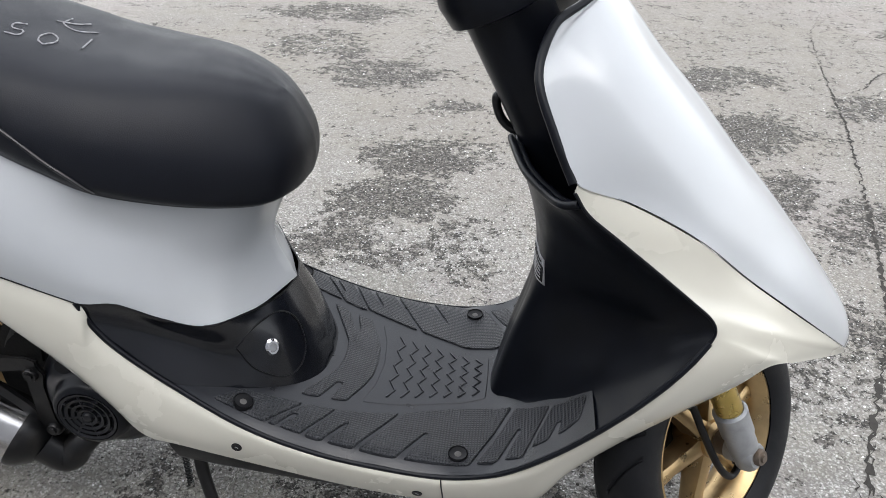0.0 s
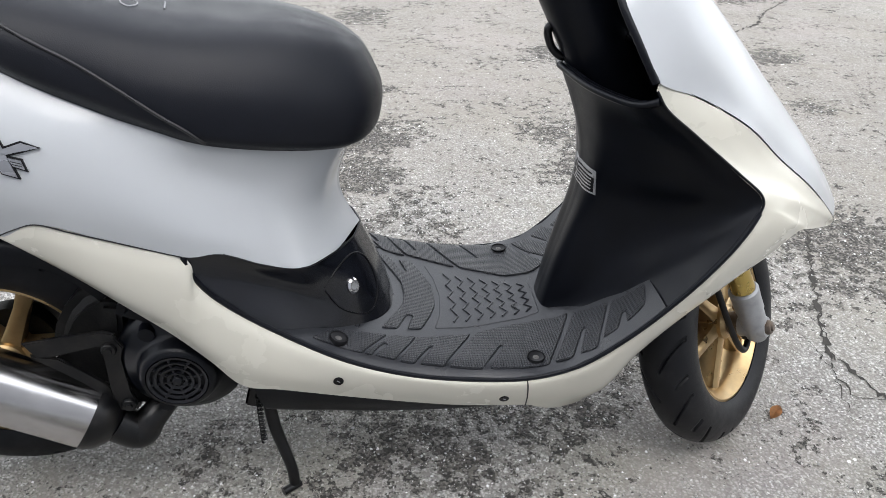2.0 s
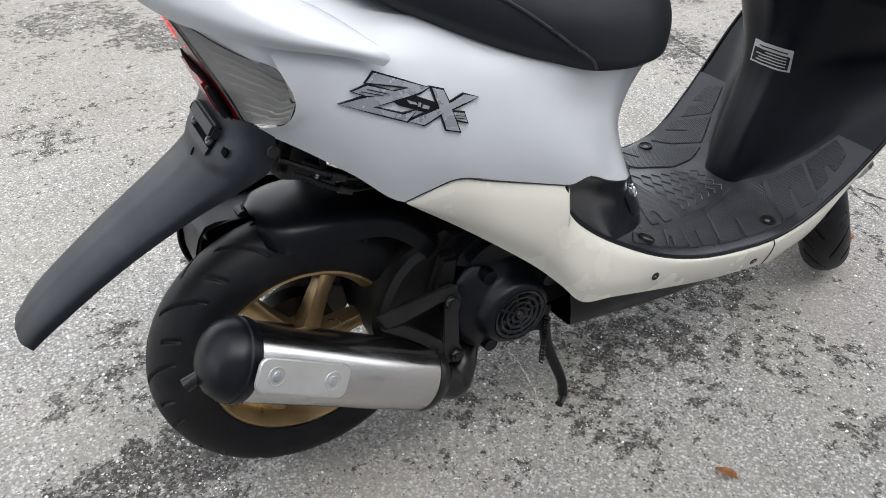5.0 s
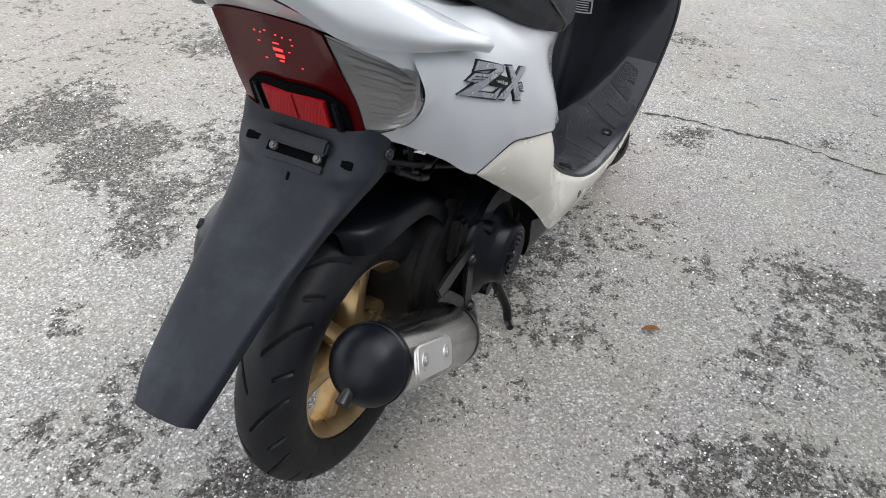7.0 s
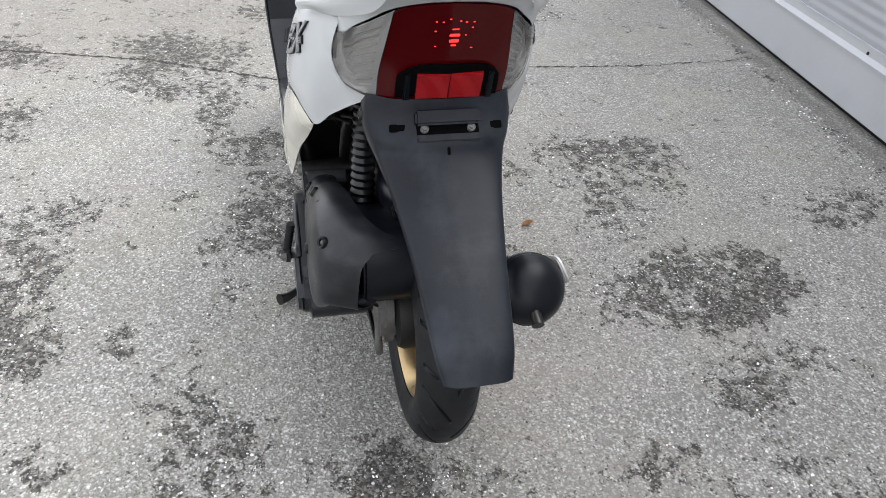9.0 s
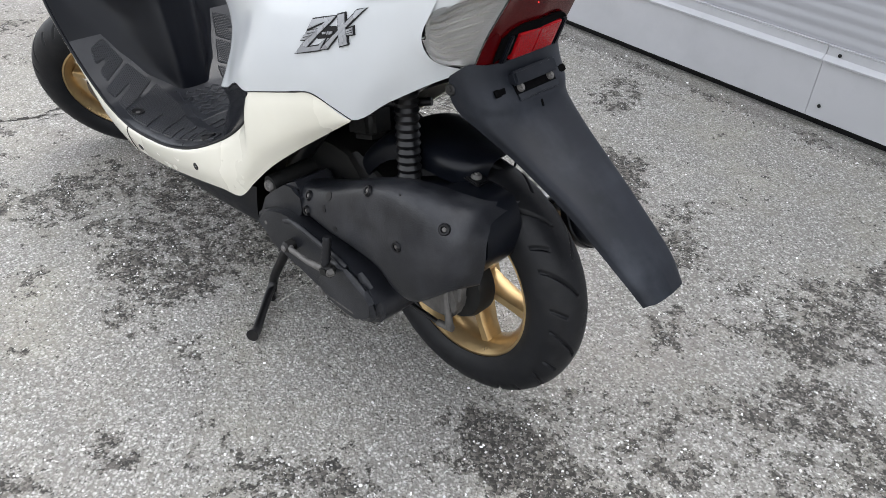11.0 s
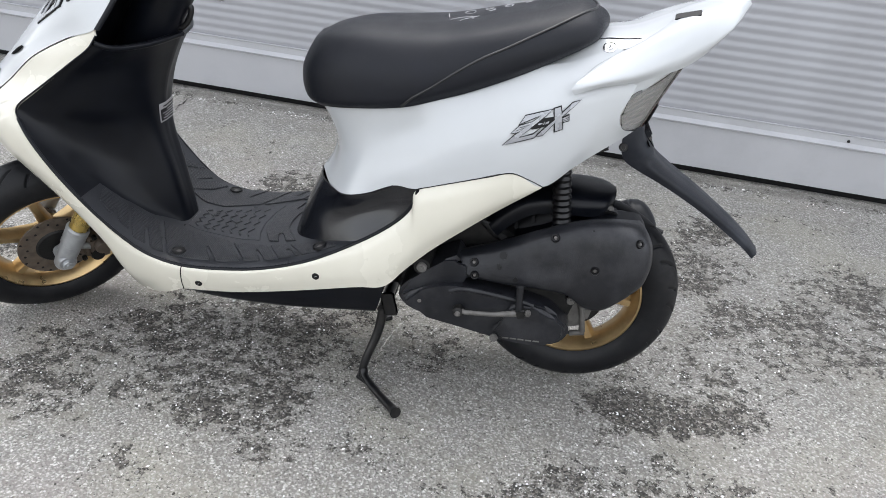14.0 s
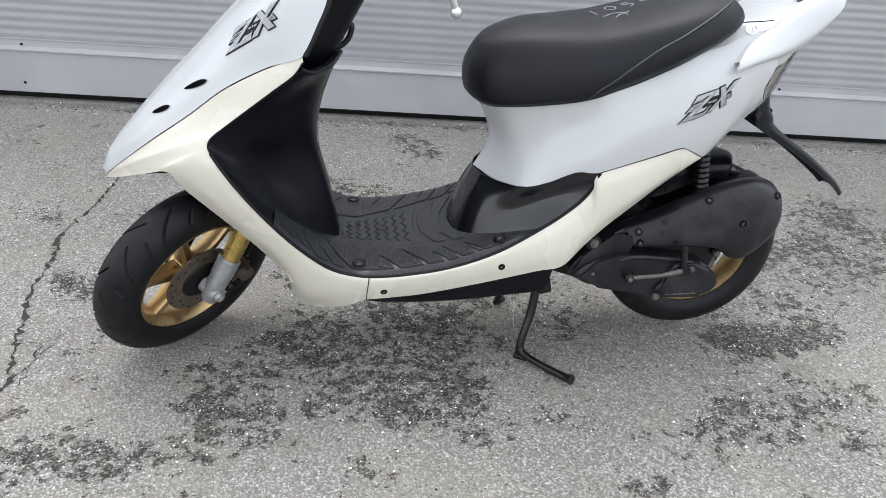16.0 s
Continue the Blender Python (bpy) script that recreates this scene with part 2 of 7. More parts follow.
def ground_material():
    m = bpy.data.materials.new("worn_asphalt")
    m.use_nodes = True
    n, l = m.node_tree.nodes, m.node_tree.links
    b = n["Principled BSDF"]
    co = n.new("ShaderNodeTexCoord")

    def noise_tex(scale, detail=8, rough=0.6):
        t = n.new("ShaderNodeTexNoise")
        t.inputs["Scale"].default_value, t.inputs["Detail"].default_value, t.inputs["Roughness"].default_value = scale, detail, rough
        l.new(co.outputs["Object"], t.inputs["Vector"])
        return t.outputs["Fac"]

    def stretch(value, a, z, lo=0.0, hi=1.0):
        r = n.new("ShaderNodeMapRange")
        r.inputs["From Min"].default_value, r.inputs["From Max"].default_value = a, z
        r.inputs["To Min"].default_value, r.inputs["To Max"].default_value = lo, hi
        l.new(value, r.inputs["Value"])
        return r.outputs[0]

    def mix(f, a, c):
        x = n.new("ShaderNodeMix")
        x.data_type = "RGBA"
        for key, v in (("Factor", f), ("A", a), ("B", c)):
            if isinstance(v, tuple):
                x.inputs[key].default_value = (*v, 1)
            elif isinstance(v, float):
                x.inputs[key].default_value = v
            else:
                l.new(v, x.inputs[key])
        return x.outputs["Result"]

    def maths(op, a, c):
        x = n.new("ShaderNodeMath")
        x.operation = op
        for i, v in enumerate((a, c)):
            if isinstance(v, float):
                x.inputs[i].default_value = v
            else:
                l.new(v, x.inputs[i])
        return x.outputs[0]

    warp = n.new("ShaderNodeTexNoise")
    warp.inputs["Scale"].default_value, warp.inputs["Detail"].default_value = 130.0, 4
    l.new(co.outputs["Object"], warp.inputs["Vector"])
    shift = n.new("ShaderNodeVectorMath")
    shift.operation = "MULTIPLY_ADD"
    shift.inputs[1].default_value = (0.011, 0.011, 0.0)
    l.new(warp.outputs["Color"], shift.inputs[0])
    l.new(co.outputs["Object"], shift.inputs[2])

    def stones(scale):
        v = n.new("ShaderNodeTexVoronoi")
        v.inputs["Scale"].default_value = scale
        l.new(shift.outputs[0], v.inputs["Vector"])
        return v

    v1, v2 = stones(190.0), stones(105.0)
    sep = n.new("ShaderNodeSeparateColor")
    l.new(v1.outputs["Color"], sep.inputs[0])
    sep2 = n.new("ShaderNodeSeparateColor")
    l.new(v2.outputs["Color"], sep2.inputs[0])
    # matrix of fine stones
    base = mix(stretch(noise_tex(2.2, 6), 0.35, 0.65), (0.430, 0.415, 0.388), (0.560, 0.542, 0.510))
    base = mix(stretch(sep.outputs[0], 0.0, 1.0, 0.0, 0.60), base, (0.19, 0.186, 0.174))
    base = mix(stretch(sep.outputs[1], 0.74, 0.95, 0.0, 0.80), base, (0.70, 0.69, 0.665))
    base = mix(maths("MULTIPLY", stretch(sep2.outputs[0], 0.90, 0.93), stretch(v2.outputs["Distance"], 0.15, 0.45, 1.0, 0.0)), base, (0.72, 0.71, 0.69))
    gaps = stretch(v1.outputs["Distance"], 0.28, 0.60, 0.0, 0.65)
    base = mix(gaps, base, (0.12, 0.115, 0.102))
    # faint olive, brown and mauve tints
    base = mix(stretch(noise_tex(3.1, 7), 0.46, 0.66, 0.0, 0.45), base, (0.345, 0.328, 0.27))
    att3 = n.new("ShaderNodeAttribute")
    att3.attribute_name = "brown"
    base = mix(maths("MULTIPLY", att3.outputs["Fac"], 0.58), base, (0.235, 0.212, 0.182))
    base = mix(stretch(noise_tex(1.3, 4), 0.52, 0.70, 0.0, 0.30), base, (0.38, 0.33, 0.325))
    base = mix(stretch(noise_tex(9.0, 8, 0.7), 0.52, 0.70, 0.0, 0.50), base, (0.20, 0.19, 0.155))
    # dark lichen and dirt in flakes, with a shadow under the machine painted in
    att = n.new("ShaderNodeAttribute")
    att.attribute_name = "stain_shade"
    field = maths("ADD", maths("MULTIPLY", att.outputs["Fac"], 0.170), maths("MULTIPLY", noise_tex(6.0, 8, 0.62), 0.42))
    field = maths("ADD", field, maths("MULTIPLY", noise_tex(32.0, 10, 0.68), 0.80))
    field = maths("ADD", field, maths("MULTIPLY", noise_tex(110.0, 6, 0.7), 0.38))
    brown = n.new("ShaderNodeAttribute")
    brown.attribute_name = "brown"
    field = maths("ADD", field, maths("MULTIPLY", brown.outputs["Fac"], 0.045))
    stain_shade = stretch(field, 0.910, 0.935, 0.0, 0.93)
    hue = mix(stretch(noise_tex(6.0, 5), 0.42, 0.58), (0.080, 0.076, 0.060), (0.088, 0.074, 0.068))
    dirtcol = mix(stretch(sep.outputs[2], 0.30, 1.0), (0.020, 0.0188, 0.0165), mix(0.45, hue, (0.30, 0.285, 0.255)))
    base = mix(stain_shade, base, dirtcol)
    # pale chips show through everywhere
    v3 = stones(175.0)
    sep3 = n.new("ShaderNodeSeparateColor")
    l.new(v3.outputs["Color"], sep3.inputs[0])
    chips = maths("MULTIPLY", stretch(sep3.outputs[0], 0.70, 0.74), stretch(v3.outputs["Distance"], 0.18, 0.42, 1.0, 0.0))
    base = mix(chips, base, mix(sep3.outputs[1], (0.22, 0.21, 0.195), (0.74, 0.73, 0.705)))
    pits = maths("MULTIPLY", stretch(sep3.outputs[2], 0.84, 0.88), stretch(v3.outputs["Distance"], 0.10, 0.45, 0.8, 0.0))
    base = mix(pits, base, (0.05, 0.048, 0.045))
    # dirt line and shade at the shutter's foot, both put into the colour
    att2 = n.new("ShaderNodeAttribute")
    att2.attribute_name = "darkening"
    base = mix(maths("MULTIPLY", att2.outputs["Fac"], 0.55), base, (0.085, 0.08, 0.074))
    l.new(base, b.inputs["Base Color"])
    b.inputs["Roughness"].default_value = 0.82
    b.inputs["Specular IOR Level"].default_value = 0.35
    h = maths("ADD", maths("MULTIPLY", v1.outputs["Distance"], -0.9), maths("MULTIPLY", noise_tex(220.0, 4), 0.8))
    bp = n.new("ShaderNodeBump")
    bp.inputs["Strength"].default_value, bp.inputs["Distance"].default_value = 0.9, 0.005
    l.new(h, bp.inputs["Height"])
    l.new(bp.outputs[0], b.inputs["Normal"])
    return m


GROUND = ground_material()


# ---- builders ----
def finish(bm, name, mat, parent=None, label="", smooth=40):
    bmesh.ops.recalc_face_normals(bm, faces=bm.faces[:])
    me = bpy.data.meshes.new(name)
    bm.to_mesh(me)
    bm.free()
    me.materials.append(mat)
    me.shade_smooth()
    me.set_sharp_from_angle(angle=radians(smooth))
    ob = new(name, me)
    ob.parent = parent
    return tagged(ob, label)


part = lambda name, bm, mat, parent, label="", smooth=40: finish(bm, name, mat, parent, label, smooth)


def spline(points, n):
    """n + 1 points on a smooth curve through the given ones."""
    p = [Vector(q) for q in points]
    if len(p) == 2:
        return [p[0].lerp(p[1], i / n) for i in range(n + 1)]
    p = [2 * p[0] - p[1]] + p + [2 * p[-1] - p[-2]]
    out = []
    for i in range(n + 1):
        u = i / n * (len(p) - 3)
        k = min(int(u), len(p) - 4)
        u -= k
        a, b, c, d = p[k:k + 4]
        out.append(0.5 * (2 * b + (c - a) * u + (2 * a - 5 * b + 4 * c - d) * u * u + (3 * b - a - 3 * c + d) * u ** 3))
    return out


def dense(grid, nu, nv):
    rows = [spline(r, nv) for r in grid]
    cols = [spline([r[j] for r in rows], nu) for j in range(nv + 1)]
    return [[cols[j][i] for j in range(nv + 1)] for i in range(nu + 1)]


def sheet(grid, nu, nv, thick=0.0, bm=None, mirror=False, m=None):
    """A smooth sheet through a grid of points, given a thickness away from its outer side."""
    bm = bm or bmesh.new()
    pts = dense(grid, nu, nv)
    for side in ((1, -1) if mirror else (1,)):
        vs = [[bm.verts.new(((q := (m @ p if m else p)).x, q.y * side, q.z)) for p in row] for row in pts]
        faces = []
        for i in range(nu):
            for j in range(nv):
                quad = [vs[i][j], vs[i][j + 1], vs[i + 1][j + 1], vs[i + 1][j]]
                try:
                    faces.append(bm.faces.new(quad))
                except ValueError:
                    pass
    bmesh.ops.remove_doubles(bm, verts=bm.verts[:], dist=1e-4)
    bmesh.ops.dissolve_degenerate(bm, dist=1e-5, edges=bm.edges[:])
    if thick:
        thicken(bm, thick)
    return bm


def thicken(bm, thick):
    """Gives a sheet a second side, moved in along the corner normals, and closes its rim."""
    bmesh.ops.recalc_face_normals(bm, faces=bm.faces[:])
    bm.normal_update()
    old, faces = bm.verts[:], bm.faces[:]
    rim = [e for e in bm.edges if e.is_boundary]
    twin = {v: bm.verts.new(v.co - v.normal * thick) for v in old}
    for f in faces:
        bm.faces.new([twin[v] for v in reversed(f.verts)])
    for e in rim:
        a, b = e.verts
        bm.faces.new((a, b, twin[b], twin[a]))


def tube(points, radius, seg=12, bm=None, n=0, caps=True, flat=1.0):
    """A round rod along points; radius is one number or one for each point."""
    bm = bm or bmesh.new()
    pts = [Vector(p) for p in points]
    rad = radius if isinstance(radius, (list, tuple)) else [radius] * len(pts)
    if n:
        k = len(pts) - 1
        pts = spline(pts, n)
        rad = [rad[min(int(i / n * k), k - 1)] * (1 - (i / n * k - min(int(i / n * k), k - 1))) + rad[min(int(i / n * k), k - 1) + 1] * (i / n * k - min(int(i / n * k), k - 1)) for i in range(n + 1)]
    t0 = (pts[1] - pts[0]).normalized()
    ref = t0.orthogonal().normalized()
    rings = []
    for i, p in enumerate(pts):
        t = (pts[min(i + 1, len(pts) - 1)] - pts[max(i - 1, 0)]).normalized()
        ref = (ref - t * ref.dot(t)).normalized()
        up = t.cross(ref)
        rings.append([bm.verts.new(p + rad[i] * (math.cos(a) * ref + flat * math.sin(a) * up)) for a in (2 * math.pi * s / seg for s in range(seg))])
    for a, b in zip(rings, rings[1:]):
        for s in range(seg):
            bm.faces.new((a[s], a[(s + 1) % seg], b[(s + 1) % seg], b[s]))
    if caps:
        bm.faces.new(rings[0][::-1])
        bm.faces.new(rings[-1])
    return bm


def lathe(profile, centre, axis, seg=48, bm=None, closed=False, squash=1.0, up=(0, 0, 1)):
    """Turns (radius, along) pairs round an axis through centre."""
    bm = bm or bmesh.new()
    a = Vector(axis).normalized()
    e1 = Vector(up)
    e1 = (e1 - a * e1.dot(a)).normalized()
    e2 = a.cross(e1)
    c = Vector(centre)
    rings = []
    for r, d in profile:
        if r < 1e-6:
            rings.append([bm.verts.new(c + a * d)])
        else:
            rings.append([bm.verts.new(c + a * d + r * (math.cos(t) * e1 + squash * math.sin(t) * e2)) for t in (2 * math.pi * s / seg for s in range(seg))])
    pairs = list(zip(rings, rings[1:])) + ([(rings[-1], rings[0])] if closed else [])
    for p, q in pairs:
        for s in range(seg):
            t = (s + 1) % seg
            if len(p) == 1 and len(q) > 1:
                bm.faces.new((p[0], q[s], q[t]))
            elif len(q) == 1 and len(p) > 1:
                bm.faces.new((p[s], p[t], q[0]))
            elif len(p) > 1:
                bm.faces.new((p[s], p[t], q[t], q[s]))
    return bm


def prism(outline, y0, y1, bevel=0.004, bm=None, m=None, seg=2, smooth_n=0, taper=1.0):
    """An outline in x and z, drawn out from y0 to y1, with rounded rims."""
    bm = bm or bmesh.new()
    pts = [Vector((x, 0, z)) for x, z in outline]
    if smooth_n:
        k = len(pts)
        ring = spline(pts[-1:] + pts + pts[:2], (k + 2) * smooth_n)
        pts = ring[smooth_n:smooth_n * (k + 1)]
    mid = sum(pts, Vector()) / len(pts)
    a = [bm.verts.new((p.x, y0, p.z)) for p in pts]
    b = [bm.verts.new((mid.x + (p.x - mid.x) * taper, y1, mid.z + (p.z - mid.z) * taper)) for p in pts]
    k = len(pts)
    f = [bm.faces.new(a), bm.faces.new(b[::-1])]
    f += [bm.faces.new((a[i], b[i], b[(i + 1) % k], a[(i + 1) % k])) for i in range(k)]
    if bevel:
        rim = [e for e in bm.edges if (e.verts[0] in a and e.verts[1] in a) or (e.verts[0] in b and e.verts[1] in b)]
        bmesh.ops.bevel(bm, geom=rim, offset=bevel, segments=seg, affect="EDGES", clamp_overlap=True)
    if m:
        bmesh.ops.transform(bm, matrix=m, verts=bm.verts[:])
    return bm


def block(size, m, bevel=0.003, bm=None, seg=2):
    """A bevelled box of that size at the pose m."""
    bm = bm or bmesh.new()
    made = bmesh.ops.create_cube(bm, size=1, matrix=m @ Matrix.Diagonal((*size, 1)))["verts"]
    if bevel:
        edges = list({e for v in made for e in v.link_edges})
        bmesh.ops.bevel(bm, geom=edges, offset=bevel, segments=seg, affect="EDGES", clamp_overlap=True)
    return bm


def bolt(place, axis, radius=0.007, height=0.005, bm=None):
    return lathe([(0, height), (radius * 0.45, height), (radius * 0.5, height * 0.7), (radius * 0.85, height * 0.7), (radius, height * 0.4), (radius, -0.002)], place, axis, 12, bm)


def skin(ob):
    """A search tree of an object's mesh, to lay things on it."""
    bm = bmesh.new()
    bm.from_mesh(ob.data)
    tree = BVHTree.FromBMesh(bm)
    bm.free()
    return tree


def onto(tree, start, way):
    """The place and outward normal where a ray first meets a surface."""
    place, normal, _, _ = tree.ray_cast(Vector(start), Vector(way).normalized())
    if place is None:
        place, normal, _, _ = tree.find_nearest(Vector(start))
    return place, (normal if normal.dot(Vector(way)) < 0 else -normal)


def arc(values, x):
    """Straight interpolation in a table of (x, value)."""
    return float(np.interp(x, [v[0] for v in values], [v[1] for v in values]))


# ---- ground ----
STAINS_SHADE = []
STAINS_SHADE += [(0.57, -0.01, 0.17, 0.06, 153, 0.8), (0.45, -0.2, 0.11, 0.06, 156, 0.9), (0.27, -0.21, 0.04, 0.03, 161, 0.7), (0.15, -0.14, 0.04, 0.03, 150, 0.6), (0.88, -0.27, 0.13, 0.08, 170, 0.7), (0.67, -0.2, 0.07, 0.05, -179, 0.7), (0.79, -0.16, 0.09, 0.05, 174, 0.9), (0.93, -0.12, 0.05, 0.04, -153, 0.7), (0.3, -0.09, 0.09, 0.04, 168, 0.6), (1.29, -0.09, 0.11, 0.07, -153, 0.5), (1.76, 0.49, 0.22, 0.19, -129, 0.8), (1.54, 0.55, 0.24, 0.15, -103, 0.7), (2.21, 0.25, 0.13, 0.08, -95, 0.5), (2.27, -0.0, 0.14, 0.07, -93, 0.5), (0.27, 0.54, 0.07, 0.03, -168, 0.6), (0.04, 0.38, 0.13, 0.07, -172, 0.9)]  # under and beside the machine
STAINS_SHADE += [(-0.12, 0.11, 0.1, 0.05, -101, 0.6), (-0.16, -0.03, 0.06, 0.04, -95, 0.8), (0.55, 0.34, 0.13, 0.06, -176, 0.5), (-0.08, 0.39, 0.1, 0.07, 56, 0.7), (-0.24, 0.44, 0.06, 0.04, 68, 0.7), (-0.22, 0.22, 0.06, 0.04, 100, 0.8), (0.67, 0.23, 0.18, 0.13, -172, 0.9), (0.32, 0.34, 0.03, 0.03, 150, 0.6), (-0.37, -0.08, 0.15, 0.1, -114, 0.6), (-0.56, -0.24, 0.13, 0.07, 69, 0.6), (0.04, 0.15, 0.02, 0.02, 70, 0.5), (1.32, 0.38, 0.13, 0.08, 161, 0.9), (1.05, 0.27, 0.12, 0.09, 154, 0.9), (0.76, 0.21, 0.13, 0.07, 177, 1), (0.82, 0.05, 0.32, 0.09, 177, 0.8), (-0.14, 0.32, 0.23, 0.06, 179, 0.8)]  # under and beside the machine; the long blob at (0.82, 0.05) paints its shadow
STAINS_SHADE += [(-0.27, 0.07, 0.23, 0.08, -178, 1), (1.45, -0.25, 0.11, 0.07, 169, 0.7), (0.27, -0.0, 0.12, 0.06, -178, 0.5), (0.77, 0.44, 0.06, 0.04, 175, 0.5), (0.72, -0.07, 0.24, 0.09, -169, 0.8)]  # under and beside the machine
STAINS_SHADE += [(0.79, -0.43, 0.09, 0.06, -177, 0.8), (0.81, -0.74, 0.21, 0.16, 124, 0.8), (0.26, -0.71, 0.26, 0.15, -88, 1), (-0.06, -0.64, 0.12, 0.08, -62, 0.9), (0.5, -1.25, 0.15, 0.09, 123, 0.9), (-0.2, -0.39, 0.09, 0.06, -83, 0.7), (0.51, -0.58, 0.11, 0.08, 135, 0.7), (0.96, -0.63, 0.14, 0.08, 153, 0.5), (-0.23, -0.62, 0.09, 0.06, -70, 0.6), (2.07, -0.92, 0.16, 0.13, -60, 0.4), (0.56, -0.66, 0.12, 0.08, 140, 0.8), (0.26, -0.47, 0.06, 0.05, -26, 0.7), (-0.38, -0.58, 0.18, 0.11, -125, 0.8), (-0.5, -0.91, 0.17, 0.1, -128, 0.8), (-0.84, -0.44, 0.38, 0.11, 51, 0.7), (1.7, -0.66, 0.12, 0.08, 126, 0.5)]  # towards the shutter
STAINS_SHADE += [(-0.55, -0.33, 0.27, 0.14, -154, 0.7), (-0.82, -0.64, 0.21, 0.11, -144, 0.7)]  # towards the shutter
STAINS_SHADE += [(-0.1, 2.95, 0.37, 0.16, -168, 0.8), (-0.13, 2.43, 0.18, 0.16, 175, 0.6), (0.29, 2.08, 0.22, 0.17, -168, 0.8), (0.57, 1.35, 0.24, 0.13, -169, 0.9), (0.49, 1.03, 0.21, 0.14, -171, 1), (0.43, 0.8, 0.11, 0.1, 123, 0.9), (1.58, 2.27, 0.3, 0.15, -161, 0.9), (1.65, 1.7, 0.24, 0.15, 56, 1), (1.66, 1.24, 0.18, 0.1, 59, 1), (0.6, 2.86, 0.19, 0.16, 73, 0.6), (0.6, 1.77, 0.13, 0.08, -166, 0.6), (2.16, 2.06, 0.21, 0.11, 55, 0.7), (2.74, 3.15, 0.23, 0.13, -148, 0.7), (2.32, 2.07, 0.24, 0.12, -165, 0.6), (1.81, 1.1, 0.24, 0.1, 62, 0.7), (2.22, 1.47, 0.13, 0.08, -143, 0.6)]  # out in the yard
STAINS_SHADE += [(1.22, 0.99, 0.24, 0.12, 173, 0.7), (2.99, 1.78, 0.3, 0.14, 37, 0.8), (-0.01, 2.44, 0.28, 0.16, 140, 0.5), (-0.24, 1.35, 0.18, 0.12, 125, 0.4), (0.48, 0.72, 0.17, 0.06, -166, 0.8), (0.74, 0.69, 0.09, 0.06, -132, 0.6), (-0.03, 0.62, 0.05, 0.04, -138, 0.7), (0.33, 0.78, 0.2, 0.11, 43, 0.9), (0.71, 0.79, 0.16, 0.12, 105, 0.7), (1.26, 1.31, 0.21, 0.18, 86, 0.7)]  # out in the yard
STAINS_SHADE += [(-0.41, -0.68, 0.17, 0.13, -145, 0.72), (-0.27, -0.11, 0.13, 0.07, -146, 0.58), (-0.5, -0.4, 0.1, 0.08, -146, 0.72), (-0.44, -0.02, 0.14, 0.06, -147, 0.5), (0.06, 0.35, 0.08, 0.03, -147, 0.58), (1.04, 0.14, 0.12, 0.17, -145, 0.5), (0.59, 0.29, 0.08, 0.09, -146, 0.58), (0.39, 0.32, 0.04, 0.04, -147, 0.43), (-0.53, -0.66, 0.07, 0.09, -146, 0.63), (1.07, 0.12, 0.09, 0.09, 178, 0.58), (0.83, 0.26, 0.14, 0.06, 177, 0.58), (0.61, 0.36, 0.12, 0.05, 176, 0.43), (1.39, 0.36, 0.06, 0.06, 176, 0.72), (1.17, 0.37, 0.08, 0.04, 176, 0.5)]  # broad worn patches
STAINS_SHADE += [(-0.2, -0.01, 0.08, 0.13, 178, 0.58), (-0.36, 0.05, 0.08, 0.08, 178, 0.5), (-0.04, 0.33, 0.11, 0.07, 176, 0.58), (-0.28, 0.29, 0.09, 0.07, 177, 0.58), (0.11, 0.46, 0.08, 0.05, 176, 0.43), (0.68, -0.07, 0.17, 0.06, 178, 0.43), (0.88, -0.6, 0.12, 0.1, -77, 0.81), (0.68, -0.8, 0.08, 0.12, -78, 0.72), (0.26, -0.68, 0.11, 0.08, -80, 0.81), (0.01, -0.77, 0.08, 0.06, -80, 0.72), (0.22, 0.75, 0.07, 0.07, -79, 0.65), (0.04, 0.39, 0.04, 0.05, -79, 0.58), (-0.1, 0.42, 0.04, 0.05, -80, 0.5), (0.54, 0.9, 0.08, 0.08, -77, 0.5)]  # broad worn patches
STAINS_SHADE += [(1.6, 1.22, 0.08, 0.13, -73, 0.5), (0.47, -0.28, 0.06, 0.05, -78, 0.36), (-0.18, 0.08, 0.05, 0.02, -81, 0.43), (0.69, -0.08, 0.13, 0.07, -23, 0.5), (0.62, -0.26, 0.1, 0.04, -24, 0.5), (0.35, -0.21, 0.04, 0.02, -24, 0.36), (0.9, -0.14, 0.07, 0.05, -23, 0.43)]  # broad worn patches
edge_rng = random.Random(21)
for step in range(24):  # dirt gathered along the foot of the shutter
    sx = -1.5 + 0.18 * step + edge_rng.uniform(-0.05, 0.05)
    STAINS_SHADE.append((sx, -1.425 - 0.107 * sx + edge_rng.uniform(-0.01, 0.03), edge_rng.uniform(0.06, 0.13), edge_rng.uniform(0.012, 0.032), -6, edge_rng.uniform(0.4, 0.9)))
BROWN = [(1.3, 2.6, 2.6, 1.7, 0, 1.0), (2.2, 0.9, 0.7, 1.2, 0, 0.8)]
# First entry: dirt and painted shade along the shutter's foot; then two faint dark patches.
DARKENING = [(0.45, -1.49, 3.2, 0.035, -6, 0.8), (-0.35, -0.35, 0.4, 0.16, 60, 0.2), (-0.9, -0.4, 0.5, 0.25, 50, 0.25)]


def ground_h(x, y):
    """Height of the uneven yard: a shallow dip under the front wheel."""
    return -0.013 * np.exp(-(((x - 1.22) / 0.42) ** 2 + ((y - 0.02) / 0.40) ** 2))


